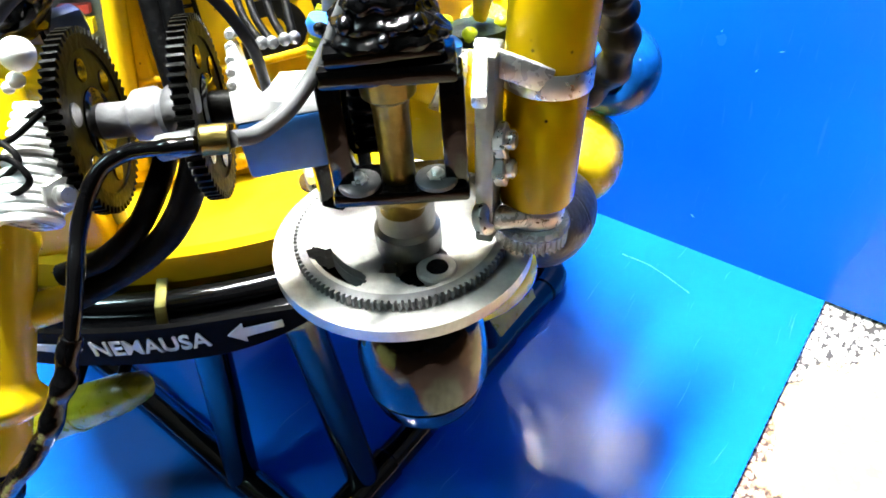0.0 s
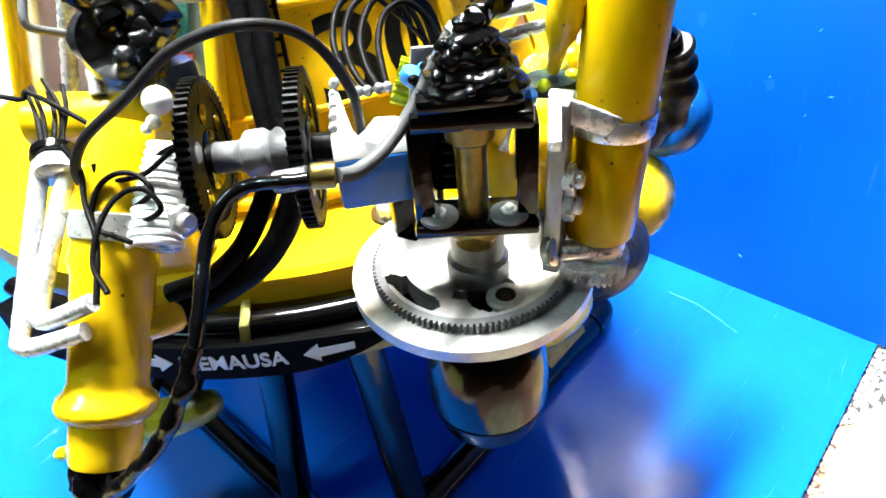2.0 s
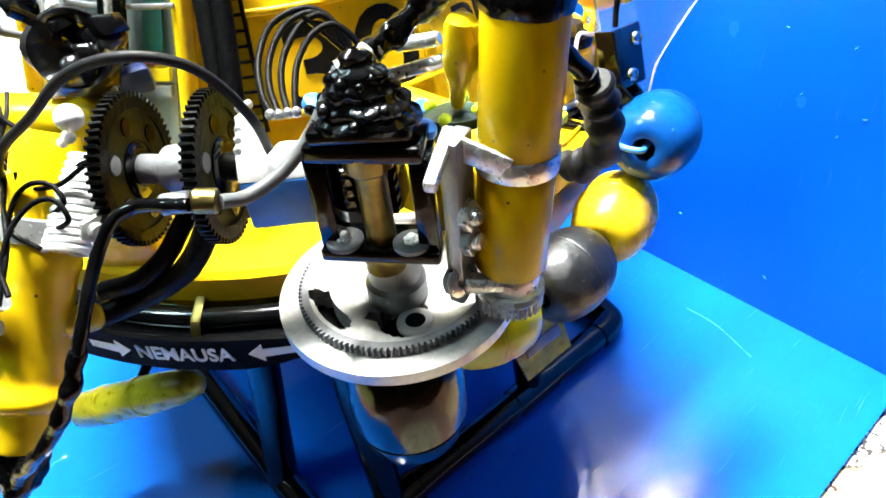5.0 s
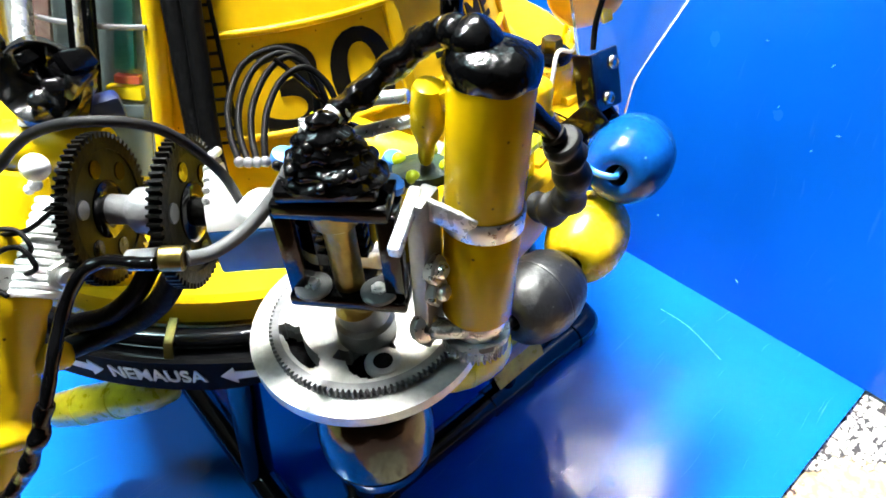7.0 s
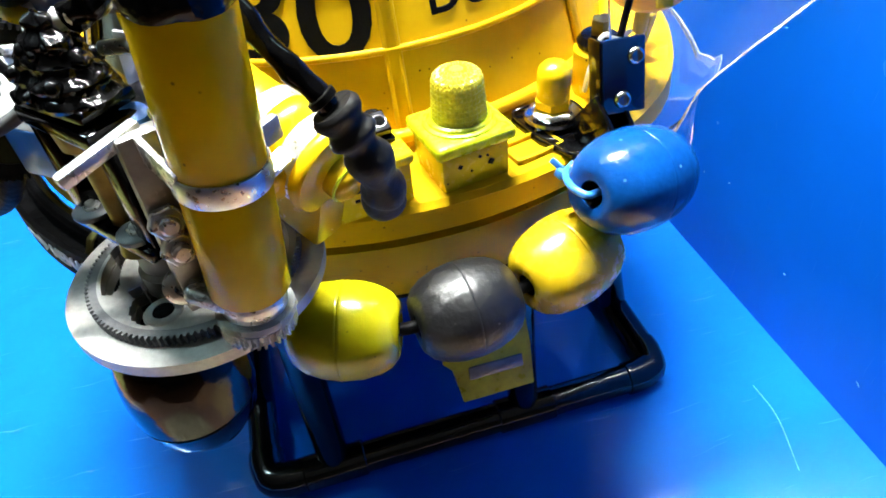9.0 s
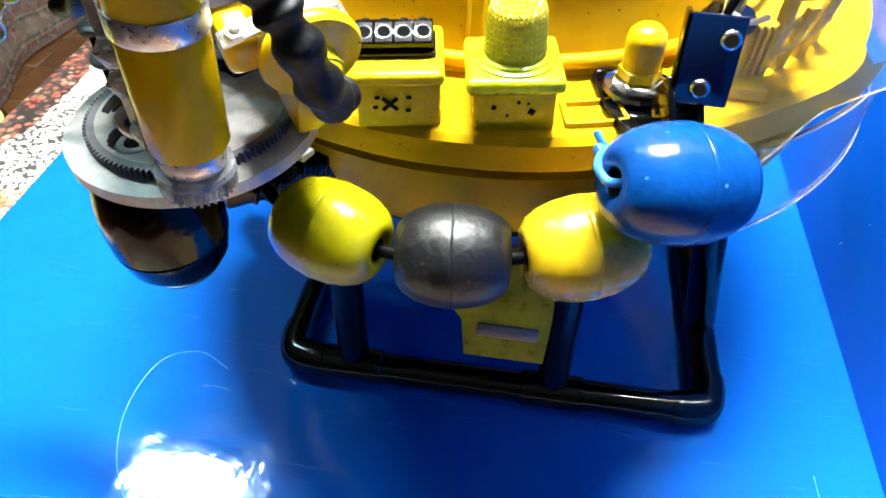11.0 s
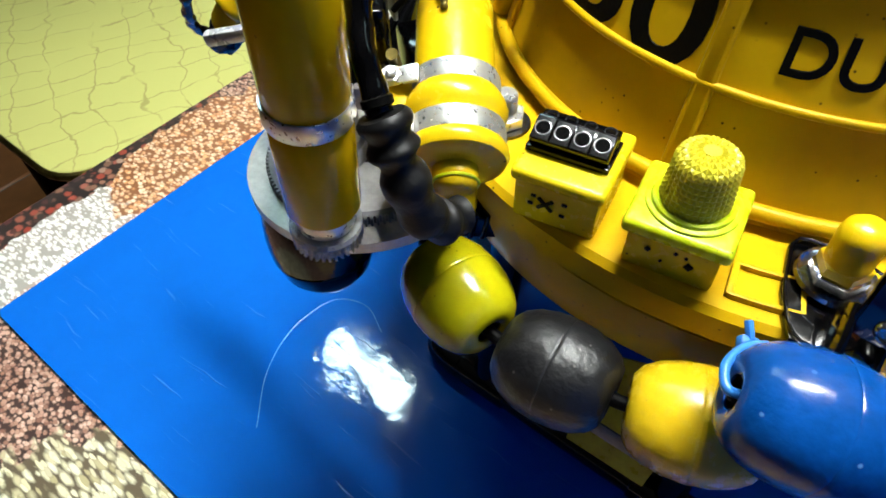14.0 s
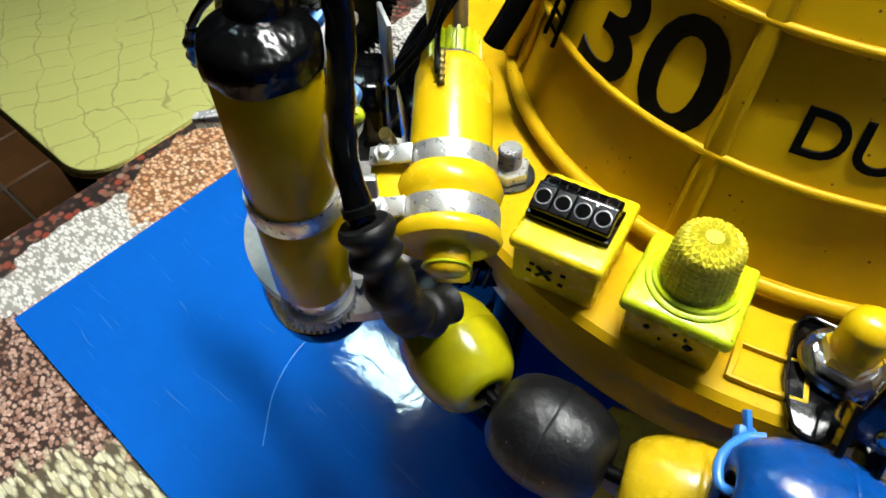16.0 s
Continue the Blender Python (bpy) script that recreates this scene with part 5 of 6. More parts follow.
sd = (sb - sa).normalized()
su, sv, _ = basis(sd)
bm = new_bm()
rod(bm, sa, sb, 0.022)
part("core", bm, SILVER, sleeve)
bm = new_bm()
turns = 13
tube(bm, [sa + (sb - sa) * k / (turns * 14) + (su * math.cos(TAU * k / 14) + sv * math.sin(TAU * k / 14)) * 0.027 for k in range(turns * 14 + 1)], 0.0050, seg=8, steps=1)
part("coil", bm, WHITEP, sleeve, "bright coiled ribs")
for c, r in (((1.104, 0.660, 1.403), 0.016), ((1.096, 0.671, 1.378), 0.008), ((1.088, 0.676, 1.372), 0.006)):
    bm = new_bm()
    bmesh.ops.create_icosphere(bm, subdivisions=3, radius=r, matrix=Matrix.Translation(c))
    part("ball_end", bm, WHITEP, sleeve, "bright white ball end")
# two bent silver pipes
for name, pts in (("outer", [(1.000, 0.775, 1.34), (0.985, 0.765, 1.325), (0.890, 0.705, 1.212), (0.878, 0.690, 1.200), (0.888, 0.672, 1.200), (0.930, 0.632, 1.214)]), ("inner", [(1.018, 0.755, 1.34), (1.003, 0.744, 1.322), (0.918, 0.698, 1.234), (0.906, 0.685, 1.221), (0.914, 0.670, 1.222), (0.950, 0.634, 1.240)])):
    bm = new_bm()
    tube(bm, pts, 0.0105, seg=12)
    tagged(part("bent_pipe", bm, SILVER), "bent silver pipe beside the yellow thruster", "pipe", "pair of bent pipes")

# ---- gear pair with shaft ----
gears = thing("gear_pair", (1.18, 0.63, 1.22), "two dark toothed gears on one grey shaft", "gears")
GA = Vector((0.73, -0.68, -0.02)).normalized()
G1, G2 = Vector((1.153, 0.695, 1.295)), Vector((1.226, 0.588, 1.309))
for c, r in ((G1, 0.100), (G2, 0.096)):
    g = part("gear", gear(new_bm(), c - GA * 0.008, GA, r - 0.022, r, 0.016, 60, depth=0.007), GUN, gears, sharp=20)
    bm = new_bm()
    u, v, a = basis(GA)
    lathe(bm, [(0.02, -0.005), (r - 0.021, -0.005), (r - 0.021, 0.005), (0.02, 0.005)], c, GA, 40)
    part("web", bm, WEB, g, "olive gear web")
    for k in range(6):
        bm = new_bm()
        d = (u * math.cos(TAU * k / 6 + 0.4) + v * math.sin(TAU * k / 6 + 0.4)) * (r * 0.58)
        lathe(bm, [(0.012, -0.007), (0.014, 0.0), (0.012, 0.008), (0.005, 0.008)], c + d - GA * 0.001, GA, 14)
        part("rivet", bm, GREYM if k == 2 else BLACK, g)
    bm = new_bm()
    lathe(bm, [(0.018, -0.009), (0.036, -0.009), (0.038, -0.006), (0.038, 0.007), (0.034, 0.010), (0.018, 0.010)], c, GA, 24)
    part("hub_plate", bm, BLACK, g, "black hub plate")
bm = new_bm()
lathe(bm, [(0.020, 0), (0.019, 0.035), (0.022, 0.045), (0.030, 0.052), (0.031, 0.070), (0.024, 0.080), (0.030, 0.090), (0.020, 0.098), (0.014, 0.115)], G1 + GA * 0.006, G2 - G1, 24)
part("shaft", bm, GREYM, gears, "dull grey stepped shaft")
bm = new_bm()
rod(bm, G2 + GA * 0.01, G2 + GA * 0.032, 0.018)
part("hub", bm, GUN, gears)

# ---- blue clamp block ----
cl = thing("blue_clamp_block", (1.27, 0.53, 1.23), "blue plastic block with a bright top beside the gearbox", "clamp block")
cm = along((1.222, 0.534, 1.309), (1.289, 0.480, 1.309))
bm = new_bm()
block(bm, cm @ pose(0, 0.035, -0.034), (0.086, 0.070, 0.068), 0.005)
part("body", bm, BLUEB, cl)
bm = new_bm()
saddle = [(-0.043, 0), (0.043, 0), (0.044, 0.032), (0.036, 0.042), (0.012, 0.044), (-0.003, 0.031), (-0.011, 0.026), (-0.017, 0.034), (-0.025, 0.078), (-0.035, 0.076), (-0.042, 0.030)]
plate(bm, saddle, cm @ pose(0, 0.001, 0, 62, 0, 0), 0.050, 0.003)
part("saddle", bm, WHITEP, cl, "bright white notched saddle on top")
for k in range(5):
    bm = new_bm()
    rod(bm, cm @ Vector((-0.037 + 0.0022 * k, 0.018 + 0.006 * k, 0.034 + 0.0105 * k)), cm @ Vector((-0.037 + 0.0022 * k, 0.058 + 0.006 * k, 0.020 + 0.0105 * k)), 0.0058, seg=12, bevel=0.002)
    part("thread_ridge", bm, SILVER, cl, "silvery thread ridge")

# ---- hoses, cables, wiring (runs in plan units) ----
HOSE1 = [(1.204, 0.647, 1.271), (1.188, 0.647, 1.241), (1.158, 0.644, 1.211), (1.129, 0.654, 1.179), (1.092, 0.678, 1.150), (1.051, 0.718, 1.133)]
HOSE2 = [(1.206, 0.592, 1.273), (1.192, 0.601, 1.236), (1.166, 0.614, 1.192), (1.136, 0.638, 1.154), (1.091, 0.680, 1.119), (1.029, 0.719, 1.097)]
ARMX = [(1.148, 0.479, 1.346), (1.130, 0.498, 1.346), (1.110, 0.530, 1.340), (1.084, 0.543, 1.329), (1.052, 0.541, 1.298), (1.019, 0.518, 1.265), (0.989, 0.504, 1.225), (0.961, 0.504, 1.183), (0.927, 0.517, 1.133), (0.889, 0.541, 1.088), (0.861, 0.577, 1.046)]
BIGCAB = [(1.030, 0.742, 1.285), (1.014, 0.722, 1.335), (1.029, 0.694, 1.381), (1.068, 0.645, 1.424), (1.111, 0.595, 1.471), (1.159, 0.538, 1.489), (1.217, 0.525, 1.458), (1.259, 0.527, 1.386), (1.279, 0.546, 1.313)]
LUMP = [(1.490, 0.338, 1.518), (1.476, 0.362, 1.526), (1.460, 0.390, 1.512), (1.446, 0.416, 1.486), (1.409, 0.433, 1.461), (1.377, 0.440, 1.445)]
SHINE = [(1.383, 0.433, 1.451), (1.358, 0.438, 1.445), (1.336, 0.446, 1.437)]
GREY = [(1.339, 0.448, 1.436), (1.322, 0.463, 1.398), (1.292, 0.474, 1.357), (1.250, 0.474, 1.334), (1.207, 0.473, 1.328), (1.178, 0.471, 1.338)]
CUFF = [(1.177, 0.472, 1.339), (1.156, 0.487, 1.343)]
TBAR = [(1.431, 0.470, 1.426), (1.460, 0.424, 1.436)]
LOOP0 = [(1.297, 0.561, 1.361), (1.310, 0.601, 1.375), (1.335, 0.641, 1.397), (1.378, 0.670, 1.422), (1.426, 0.660, 1.431), (1.450, 0.635, 1.411), (1.441, 0.609, 1.374), (1.416, 0.582, 1.335), (1.394, 0.568, 1.307)]
LOOP1 = [(1.305, 0.554, 1.360), (1.319, 0.594, 1.375), (1.346, 0.632, 1.396), (1.388, 0.658, 1.418), (1.428, 0.652, 1.426), (1.449, 0.629, 1.405), (1.439, 0.603, 1.368), (1.420, 0.579, 1.334), (1.398, 0.564, 1.306)]
LOOP2 = [(1.310, 0.539, 1.365), (1.327, 0.576, 1.379), (1.353, 0.610, 1.398), (1.396, 0.635, 1.419), (1.431, 0.634, 1.426), (1.447, 0.612, 1.404), (1.444, 0.586, 1.364), (1.428, 0.560, 1.330), (1.410, 0.542, 1.302)]
LOOP3 = [(1.318, 0.533, 1.365), (1.335, 0.557, 1.383), (1.362, 0.587, 1.399), (1.400, 0.610, 1.414), (1.433, 0.606, 1.419), (1.449, 0.584, 1.396), (1.446, 0.559, 1.357), (1.432, 0.538, 1.329), (1.418, 0.523, 1.307)]
WIRE1 = [(1.018, 0.658, 1.267), (1.001, 0.701, 1.282), (1.023, 0.718, 1.309), (1.046, 0.710, 1.323), (1.064, 0.696, 1.318), (1.066, 0.675, 1.302)]
WIRE2 = [(0.965, 0.625, 1.247), (0.972, 0.657, 1.265), (1.000, 0.677, 1.293), (1.031, 0.684, 1.310), (1.056, 0.671, 1.313), (1.060, 0.651, 1.291)]
WIRE3 = [(0.951, 0.630, 1.238), (0.989, 0.673, 1.279), (1.007, 0.718, 1.303), (1.025, 0.746, 1.328), (1.025, 0.770, 1.350)]
WIRE4 = [(1.039, 0.737, 1.332), (1.037, 0.727, 1.314), (1.070, 0.696, 1.315), (1.106, 0.685, 1.331), (1.129, 0.685, 1.335)]
WIREL = [(1.019, 0.901, 1.381), (1.035, 0.880, 1.376), (1.044, 0.877, 1.382)]
LOOPL = [(1.137, 1.046, 1.456), (1.116, 1.027, 1.419), (1.135, 1.025, 1.402), (1.179, 1.014, 1.383), (1.204, 1.017, 1.376)]
FAN = [(1.003, 0.796, 1.345), (1.008, 0.790, 1.344), (1.015, 0.783, 1.344), (1.021, 0.776, 1.343), (1.027, 0.768, 1.342)]
FANTOP = [(1.041, 0.870, 1.388), (1.047, 0.866, 1.391), (1.057, 0.848, 1.384), (1.073, 0.839, 1.390), (1.061, 0.860, 1.397)]
CONNCAP = [(1.019, 0.779, 1.344), (1.008, 0.762, 1.335)]
POLE1 = [(1.405, 0.958, 1.408), (1.347, 0.877, 1.222)]
POLE2 = [(1.424, 0.928, 1.410), (1.366, 0.861, 1.236)]


def cable(name, pts, r, material, label, category="cable", group="", ripple=0.0, count=0, steps=8, seg=12):
    b = new_bm()
    tube(b, pts, r, seg=seg, steps=steps, ripple=ripple, count=count)
    return tagged(part(name, b, material), label, category, group)


cable("black_hose", HOSE1, 0.014, RUBBER, "black rubber hose dropping from the gears to the rim", "hose", "hoses by the gears")
cable("black_hose", HOSE2, 0.017, RUBBER, "thicker black rubber hose dropping from the gears to the rim", "hose", "hoses by the gears")
arm = cable("thruster_cable", ARMX, 0.0075, BLACK, "glossy black cable taped to the yellow thruster end", ripple=0.05, count=13)
b = new_bm()
tube(b, ARMX[6:] + [(0.848, 0.594, 1.012)], 0.0095, seg=16, steps=12, ripple=0.03, count=7)
part("tape_wrap", lumpy(b, 0.004, 45, 2.0), SEAL, arm, "lumpy glossy tape wrap")
cable("thick_cable", BIGCAB, 0.0058, DGREY, "thick grey-black cable arching over the gears")
b = new_bm()
tube(b, LUMP, 0.0150, seg=16, steps=14, ripple=0.05, count=5)
tagged(part("sealed_cable", lumpy(b, 0.007, 55), SEAL), "lumpy glossy black sealed cable from the motor end", "cable")
wire = cable("grey_cable", GREY, 0.0082, GREYC, "slim grey cable sweeping down from the gearbox")
b = new_bm()
tube(b, SHINE, 0.011, seg=10, steps=8, ripple=0.14, count=4)
part("foil_wrap", b, SILVER, wire)
b = new_bm()
rod(b, CUFF[0], CUFF[1], 0.014, bevel=0.002)
part("brass_cuff", b, BRASS, wire, "brass end cuff")
b = new_bm()
rod(b, CUFF[1], Vector(CUFF[1]) + (Vector(CUFF[1]) - Vector(CUFF[0])) * 1.2 + Vector((0, 0.01, -0.01)), 0.012, bevel=0.002)
part("lug", b, GREYM, wire)
for pts in (LOOP0, LOOP1, LOOP2, LOOP3):
    w = cable("looped_wire", pts, 0.0044, RUBBER, "thin black wire looped in front of the hull number", "wire", "looped wires")
    b = new_bm()
    bmesh.ops.create_icosphere(b, subdivisions=2, radius=0.0070, matrix=Matrix.Translation(pts[0]))
    part("soldered_end", b, GREYM, w)
OUT = Vector((0.84, -0.02, 1.69))
for pts in (WIRE1, WIRE2, WIRE3, WIRE4, WIREL):
    run = [Vector(p) + (OUT - Vector(p)).normalized() * 0.034 for p in pts]
    sunk = LA + lax * max(0.06, min(0.40, (run[-1] - LA).dot(lax) - 0.05))
    cable("thin_wire", run + [run[-1].lerp(sunk, 0.5) + Vector((0, 0, 0.004)), sunk], 0.0032, RUBBER, "thin dark wire curling round the yellow thruster", "wire", "thin wires")
cable("hanging_wire", LOOPL, 0.006, GREYC, "thin grey wire looping across the cockpit", "wire")
plug = thing("wire_plug", CONNCAP[1], "black plug with a fan of thin wires", "plug")
b = new_bm()
pa, pb = Vector(CONNCAP[0]), Vector(CONNCAP[1])
lathe(b, [(0.020, 0), (0.027, 0.003), (0.027, 0.012), (0.022, 0.014)], pa, pb - pa, 22)
part("cap", b, BLACK, plug)
b = new_bm()
lathe(b, [(0.020, 0.014), (0.022, 0.018), (0.022, 0.034), (0.016, 0.038)], pa, pb - pa, 22)
part("sleeve", b, SILVER, plug)
for p, q in zip(FAN, FANTOP):
    b = new_bm()
    mid = (Vector(p) + Vector(q)) / 2 + Vector((0.008, 0.0, 0.004))
    tube(b, [Vector(p) * 0.6 + pa * 0.4, mid, q], 0.003, seg=6)
    part("wire", b, RUBBER, plug)

def ring_band(r, a0, a1, z_low, z_high, thick, steps=24):
    """A curved band hung round the hull; z_low and z_high are functions of s from 0 to 1."""
    b = new_bm()
    cols = []
    for k in range(steps + 1):
        s = k / steps
        a = a0 + (a1 - a0) * s
        cols.append([b.verts.new(ring_at(rr, a, z)) for rr, z in ((r, z_low(s)), (r, z_high(s)), (r - thick, z_high(s)), (r - thick, z_low(s)))])
    for p, q in zip(cols, cols[1:]):
        for k in range(4):
            j = (k + 1) % 4
            b.faces.new((p[k], q[k], q[j], p[j]))
    b.faces.new(cols[0])
    b.faces.new(cols[-1][::-1])
    return b


# black pipe and name strip hung under the rim
ring = thing("rim_pipe", ring_at(0.81, -138, 0.95), "glossy black pipe running below the yellow rim", "pipe")
b = new_bm()
tube(b, [ring_at(0.803, a, 0.945) for a in range(-172, -122, 4)] + [ring_at(0.806, -119, 0.948), ring_at(0.815, -114, 0.956), ring_at(0.82, -110, 0.962)], 0.019, seg=14)
part("pipe", b, PIPE, ring)
# added black band: darkens the gap between pipe and name strip
part("gap_filler", ring_band(0.8455, -172, -116, lambda s: 0.872, lambda s: 0.930, 0.05), PIPE, ring)
b = new_bm()
block(b, facing(ring_at(0.822, -109.5, 0.963), ring_at(1, -113, 0) - ring_at(1, -117, 0)), (0.06, 0.03, 0.012), 0.004)
part("flat_end", b, ALU, ring)
for a in (-136.5,):
    b = new_bm()
    pts = [ring_at(0.776, a, 0.975), ring_at(0.800, a, 0.967), ring_at(0.824, a, 0.956), ring_at(0.838, a, 0.935)]
    for p, q in zip(pts, pts[1:]):
        block(b, along(p, q, ring_at(1, a, 0) - C + Vector((0, 0, 0.5))), ((q - p).length + 0.004, 0.017, 0.004), 0.001)
    part("brass_clip", b, BRASS, ring)

strip = thing("name_strip", ring_at(0.856, -137, 0.87), "black name strip with white lettering and arrows", "name strip")


part("band", ring_band(0.856, -170, -120.5, lambda s: 0.868 + 0.040 * max(0, (s - 0.75) * 4) ** 2, lambda s: 0.942 - 0.018 * max(0, (s - 0.75) * 4) ** 2, 0.010, 40), LABEL_SHADE, strip)


def band_text(text, a_left, a_right, z_low, height, r):
    cu = bpy.data.curves.new("lettering", "FONT")
    cu.body, cu.size, cu.offset, cu.resolution_u = text, 1.0, 0.015, 4
    ob = bpy.data.objects.new("lettering", cu)
    mesh = bpy.data.meshes.new_from_object(ob)
    bpy.data.objects.remove(ob)
    b2 = new_bm()
    b2.from_mesh(mesh)
    bpy.data.meshes.remove(mesh)
    xs, ys = [v.co.x for v in b2.verts], [v.co.y for v in b2.verts]
    x0, x1, y0, y1 = min(xs), max(xs), min(ys), max(ys)
    bmesh.ops.triangulate(b2, faces=b2.faces[:])
    made = bmesh.ops.extrude_face_region(b2, geom=list(b2.faces))["geom"]
    top = {g for g in made if isinstance(g, bmesh.types.BMVert)}
    for v in b2.verts:
        v.co = ring_at(r + (0.0022 if v in top else -0.001), a_left + (a_right - a_left) * (v.co.x - x0) / (x1 - x0), z_low + height * (v.co.y - y0) / (y1 - y0))
    return part("lettering", b2, WHITE, strip, "white lettering", sharp=20)


band_text("NEMAUSA", -144.0, -132.2, 0.893, 0.031, 0.856)
for tip, s in ((-130.4, 1), (-145.0, -1)):
    b = new_bm()
    for zc in (0,):
        pts = [(0, 0), (1.7, 0.020), (1.7, 0.009), (5.6, 0.008), (5.6, -0.006), (1.7, -0.009), (1.7, -0.020)]
        front = [b.verts.new(ring_at(0.8582, tip + s * x, 0.908 + z)) for x, z in pts]
        back = [b.verts.new(ring_at(0.855, tip + s * x, 0.908 + z)) for x, z in pts]
        b.faces.new(front)
        for k in range(len(pts)):
            j = (k + 1) % len(pts)
            b.faces.new((front[k], front[j], back[j], back[k]))
    part("arrow", b, WHITE, strip, "white arrow")
b = new_bm()
plate(b, [(-0.06, 0.0), (0.06, 0.0), (0.05, -0.05), (0.0, -0.09), (-0.05, -0.06)], facing(ring_at(0.76, -143, 0.885), ring_at(1, -139, 0) - ring_at(1, -143, 0)) @ pose(0, 0, 0, 70, 0, 0), 0.010, 0.002)
tagged(part("keel_flap", b, TAGM), "olive-yellow flap hanging below the name strip", "flap")
bulb = thing("keel_bulb", (0.878, 1.375, 0.378), "olive-yellow torpedo-shaped bulb with bands and an end knob", "bulb")
ka, kb = Vector((0.885, 1.365, 0.390)), Vector((1.170, 1.030, 0.565))
b = new_bm()
lathe(b, [(0.0, 0.0), (0.029, 0.008), (0.045, 0.035), (0.048, 0.08), (0.049, 0.14), (0.048, 0.28), (0.043, 0.37), (0.030, 0.43), (0.0, 0.455)], ka, kb - ka, 32)
part("shell", b, TAGM, bulb)
for h in (0.125, 0.25):
    b = new_bm()
    lathe(b, [(0.044, -0.010), (0.0505, -0.008), (0.0512, 0), (0.0505, 0.008), (0.044, 0.010)], ka + (kb - ka).normalized() * h, kb - ka, 32)
    part("band", b, TAGM, bulb)
b = new_bm()
lathe(b, [(0.0, -0.055), (0.012, -0.052), (0.018, -0.04), (0.016, -0.024), (0.008, -0.018), (0.008, 0.004)], ka, kb - ka, 16)
part("knob", b, OLIVE, bulb)
for f in (0.45, 0.75):
    b = new_bm()
    p = ka + (kb - ka) * f
    rod(b, p, (C.x + (p.x - C.x) * 0.72, C.y + (p.y - C.y) * 0.72, 0.66), 0.012)
    part("hanger", b, RUBBER, bulb)

# ---- cockpit side of the hull ----
cockpit = thing("cockpit_window", ring_at(0.55, -152, 1.06), "clear cockpit window with bits of equipment inside", "window")
GREYI = paint("pale_grey_panel", (0.10, 0.11, 0.11), 0.5, var=0.15, grain=20, bump=0.05, stain=6)
BROWNI = paint("red_brown_lining", (0.13, 0.055, 0.045), 0.5, var=0.4, grain=20, bump=0.05, stain=7, dirt=(0.10, 0.09, 0.08))
TEAL = paint("teal_plastic", (0.015, 0.12, 0.10), 0.4, var=0.2, grain=30, bump=0.05, stain=7)
RED = paint("red_plastic", (0.45, 0.04, 0.03), 0.4, var=0.15, grain=30, bump=0.05, stain=9)


def hull_patch(off, low, high, z0, z1, thick, n=14, m=8):
    """A curved sheet that follows the tapering hull: low and high are the angles of its ends at z0 and z1."""
    b2 = new_bm()
    grid = []
    for side in (off, off - thick):
        for i in range(m + 1):
            f = i / m
            z = z0 + (z1 - z0) * f
            a0, a1 = low[0] + (high[0] - low[0]) * f, low[1] + (high[1] - low[1]) * f
            grid.append([b2.verts.new(ring_at(skin(z) + side, a0 + (a1 - a0) * k / n, z)) for k in range(n + 1)])
    for o in (0, m + 1):
        for i in range(m):
            for k in range(n):
                b2.faces.new((grid[o + i][k], grid[o + i][k + 1], grid[o + i + 1][k + 1], grid[o + i + 1][k]))
    for i in range(m):
        for k in (0, n):
            b2.faces.new((grid[i][k], grid[i + 1][k], grid[m + 2 + i][k], grid[m + 1 + i][k]))
    for k in range(n):
        for i in (0, m):
            b2.faces.new((grid[i][k], grid[i][k + 1], grid[m + 1 + i][k + 1], grid[m + 1 + i][k]))
    return b2


part("inner_panel", hull_patch(0.006, (-168, -142.5), (-160, -135.5), 1.12, 1.56, 0.008), GREYI, cockpit, "pale grey lining behind the glass")
part("inner_panel", hull_patch(0.006, (-190, -169), (-182, -161), 1.12, 1.56, 0.008), BROWNI, cockpit, "red-brown lining behind the glass")
part("teal_box", hull_patch(0.014, (-147.5, -143.2), (-144.5, -140.5), 1.31, 1.43, 0.012, 6, 4), TEAL, cockpit)
part("teal_box", hull_patch(0.014, (-146.5, -144.5), (-143.2, -141.4), 1.44, 1.52, 0.012, 4, 3), TEAL, cockpit)
part("red_strip", hull_patch(0.016, (-148, -142.6), (-147.8, -142.4), 1.288, 1.300, 0.010, 6, 1), RED, cockpit)
part("yellow_strip", hull_patch(0.018, (-150, -142.5), (-149.8, -142.3), 1.262, 1.282, 0.012, 6, 1), YEL, cockpit)
part("sill_bar", hull_patch(0.020, (-150, -142.5), (-149.8, -142.3), 1.236, 1.254, 0.012, 6, 1), GREYM, cockpit)
part("red_strip", hull_patch(0.016, (-158, -156.6), (-155.5, -154.2), 1.30, 1.42, 0.010, 3, 3), RED, cockpit)
part("yellow_strip", hull_patch(0.016, (-162, -155), (-161.6, -154.6), 1.25, 1.275, 0.010, 5, 1), YEL, cockpit)
part("pane", hull_patch(0.030, (-191, -142.6), (-183, -135.8), 1.125, 1.55, 0.004), PANE, cockpit).visible_shadow = False
for z, r, mat in ((1.125, 0.006, RUBBER), (1.385, 0.0050, GREYM), (1.55, 0.006, RUBBER)):
    b = new_bm()
    tube(b, [ring_at(skin(z) + 0.036, -168 + (z - 1.12) * 18 + 3.2 * k, z) for k in range(9)], r, seg=8)
    part("glazing_bar", b, mat, cockpit)
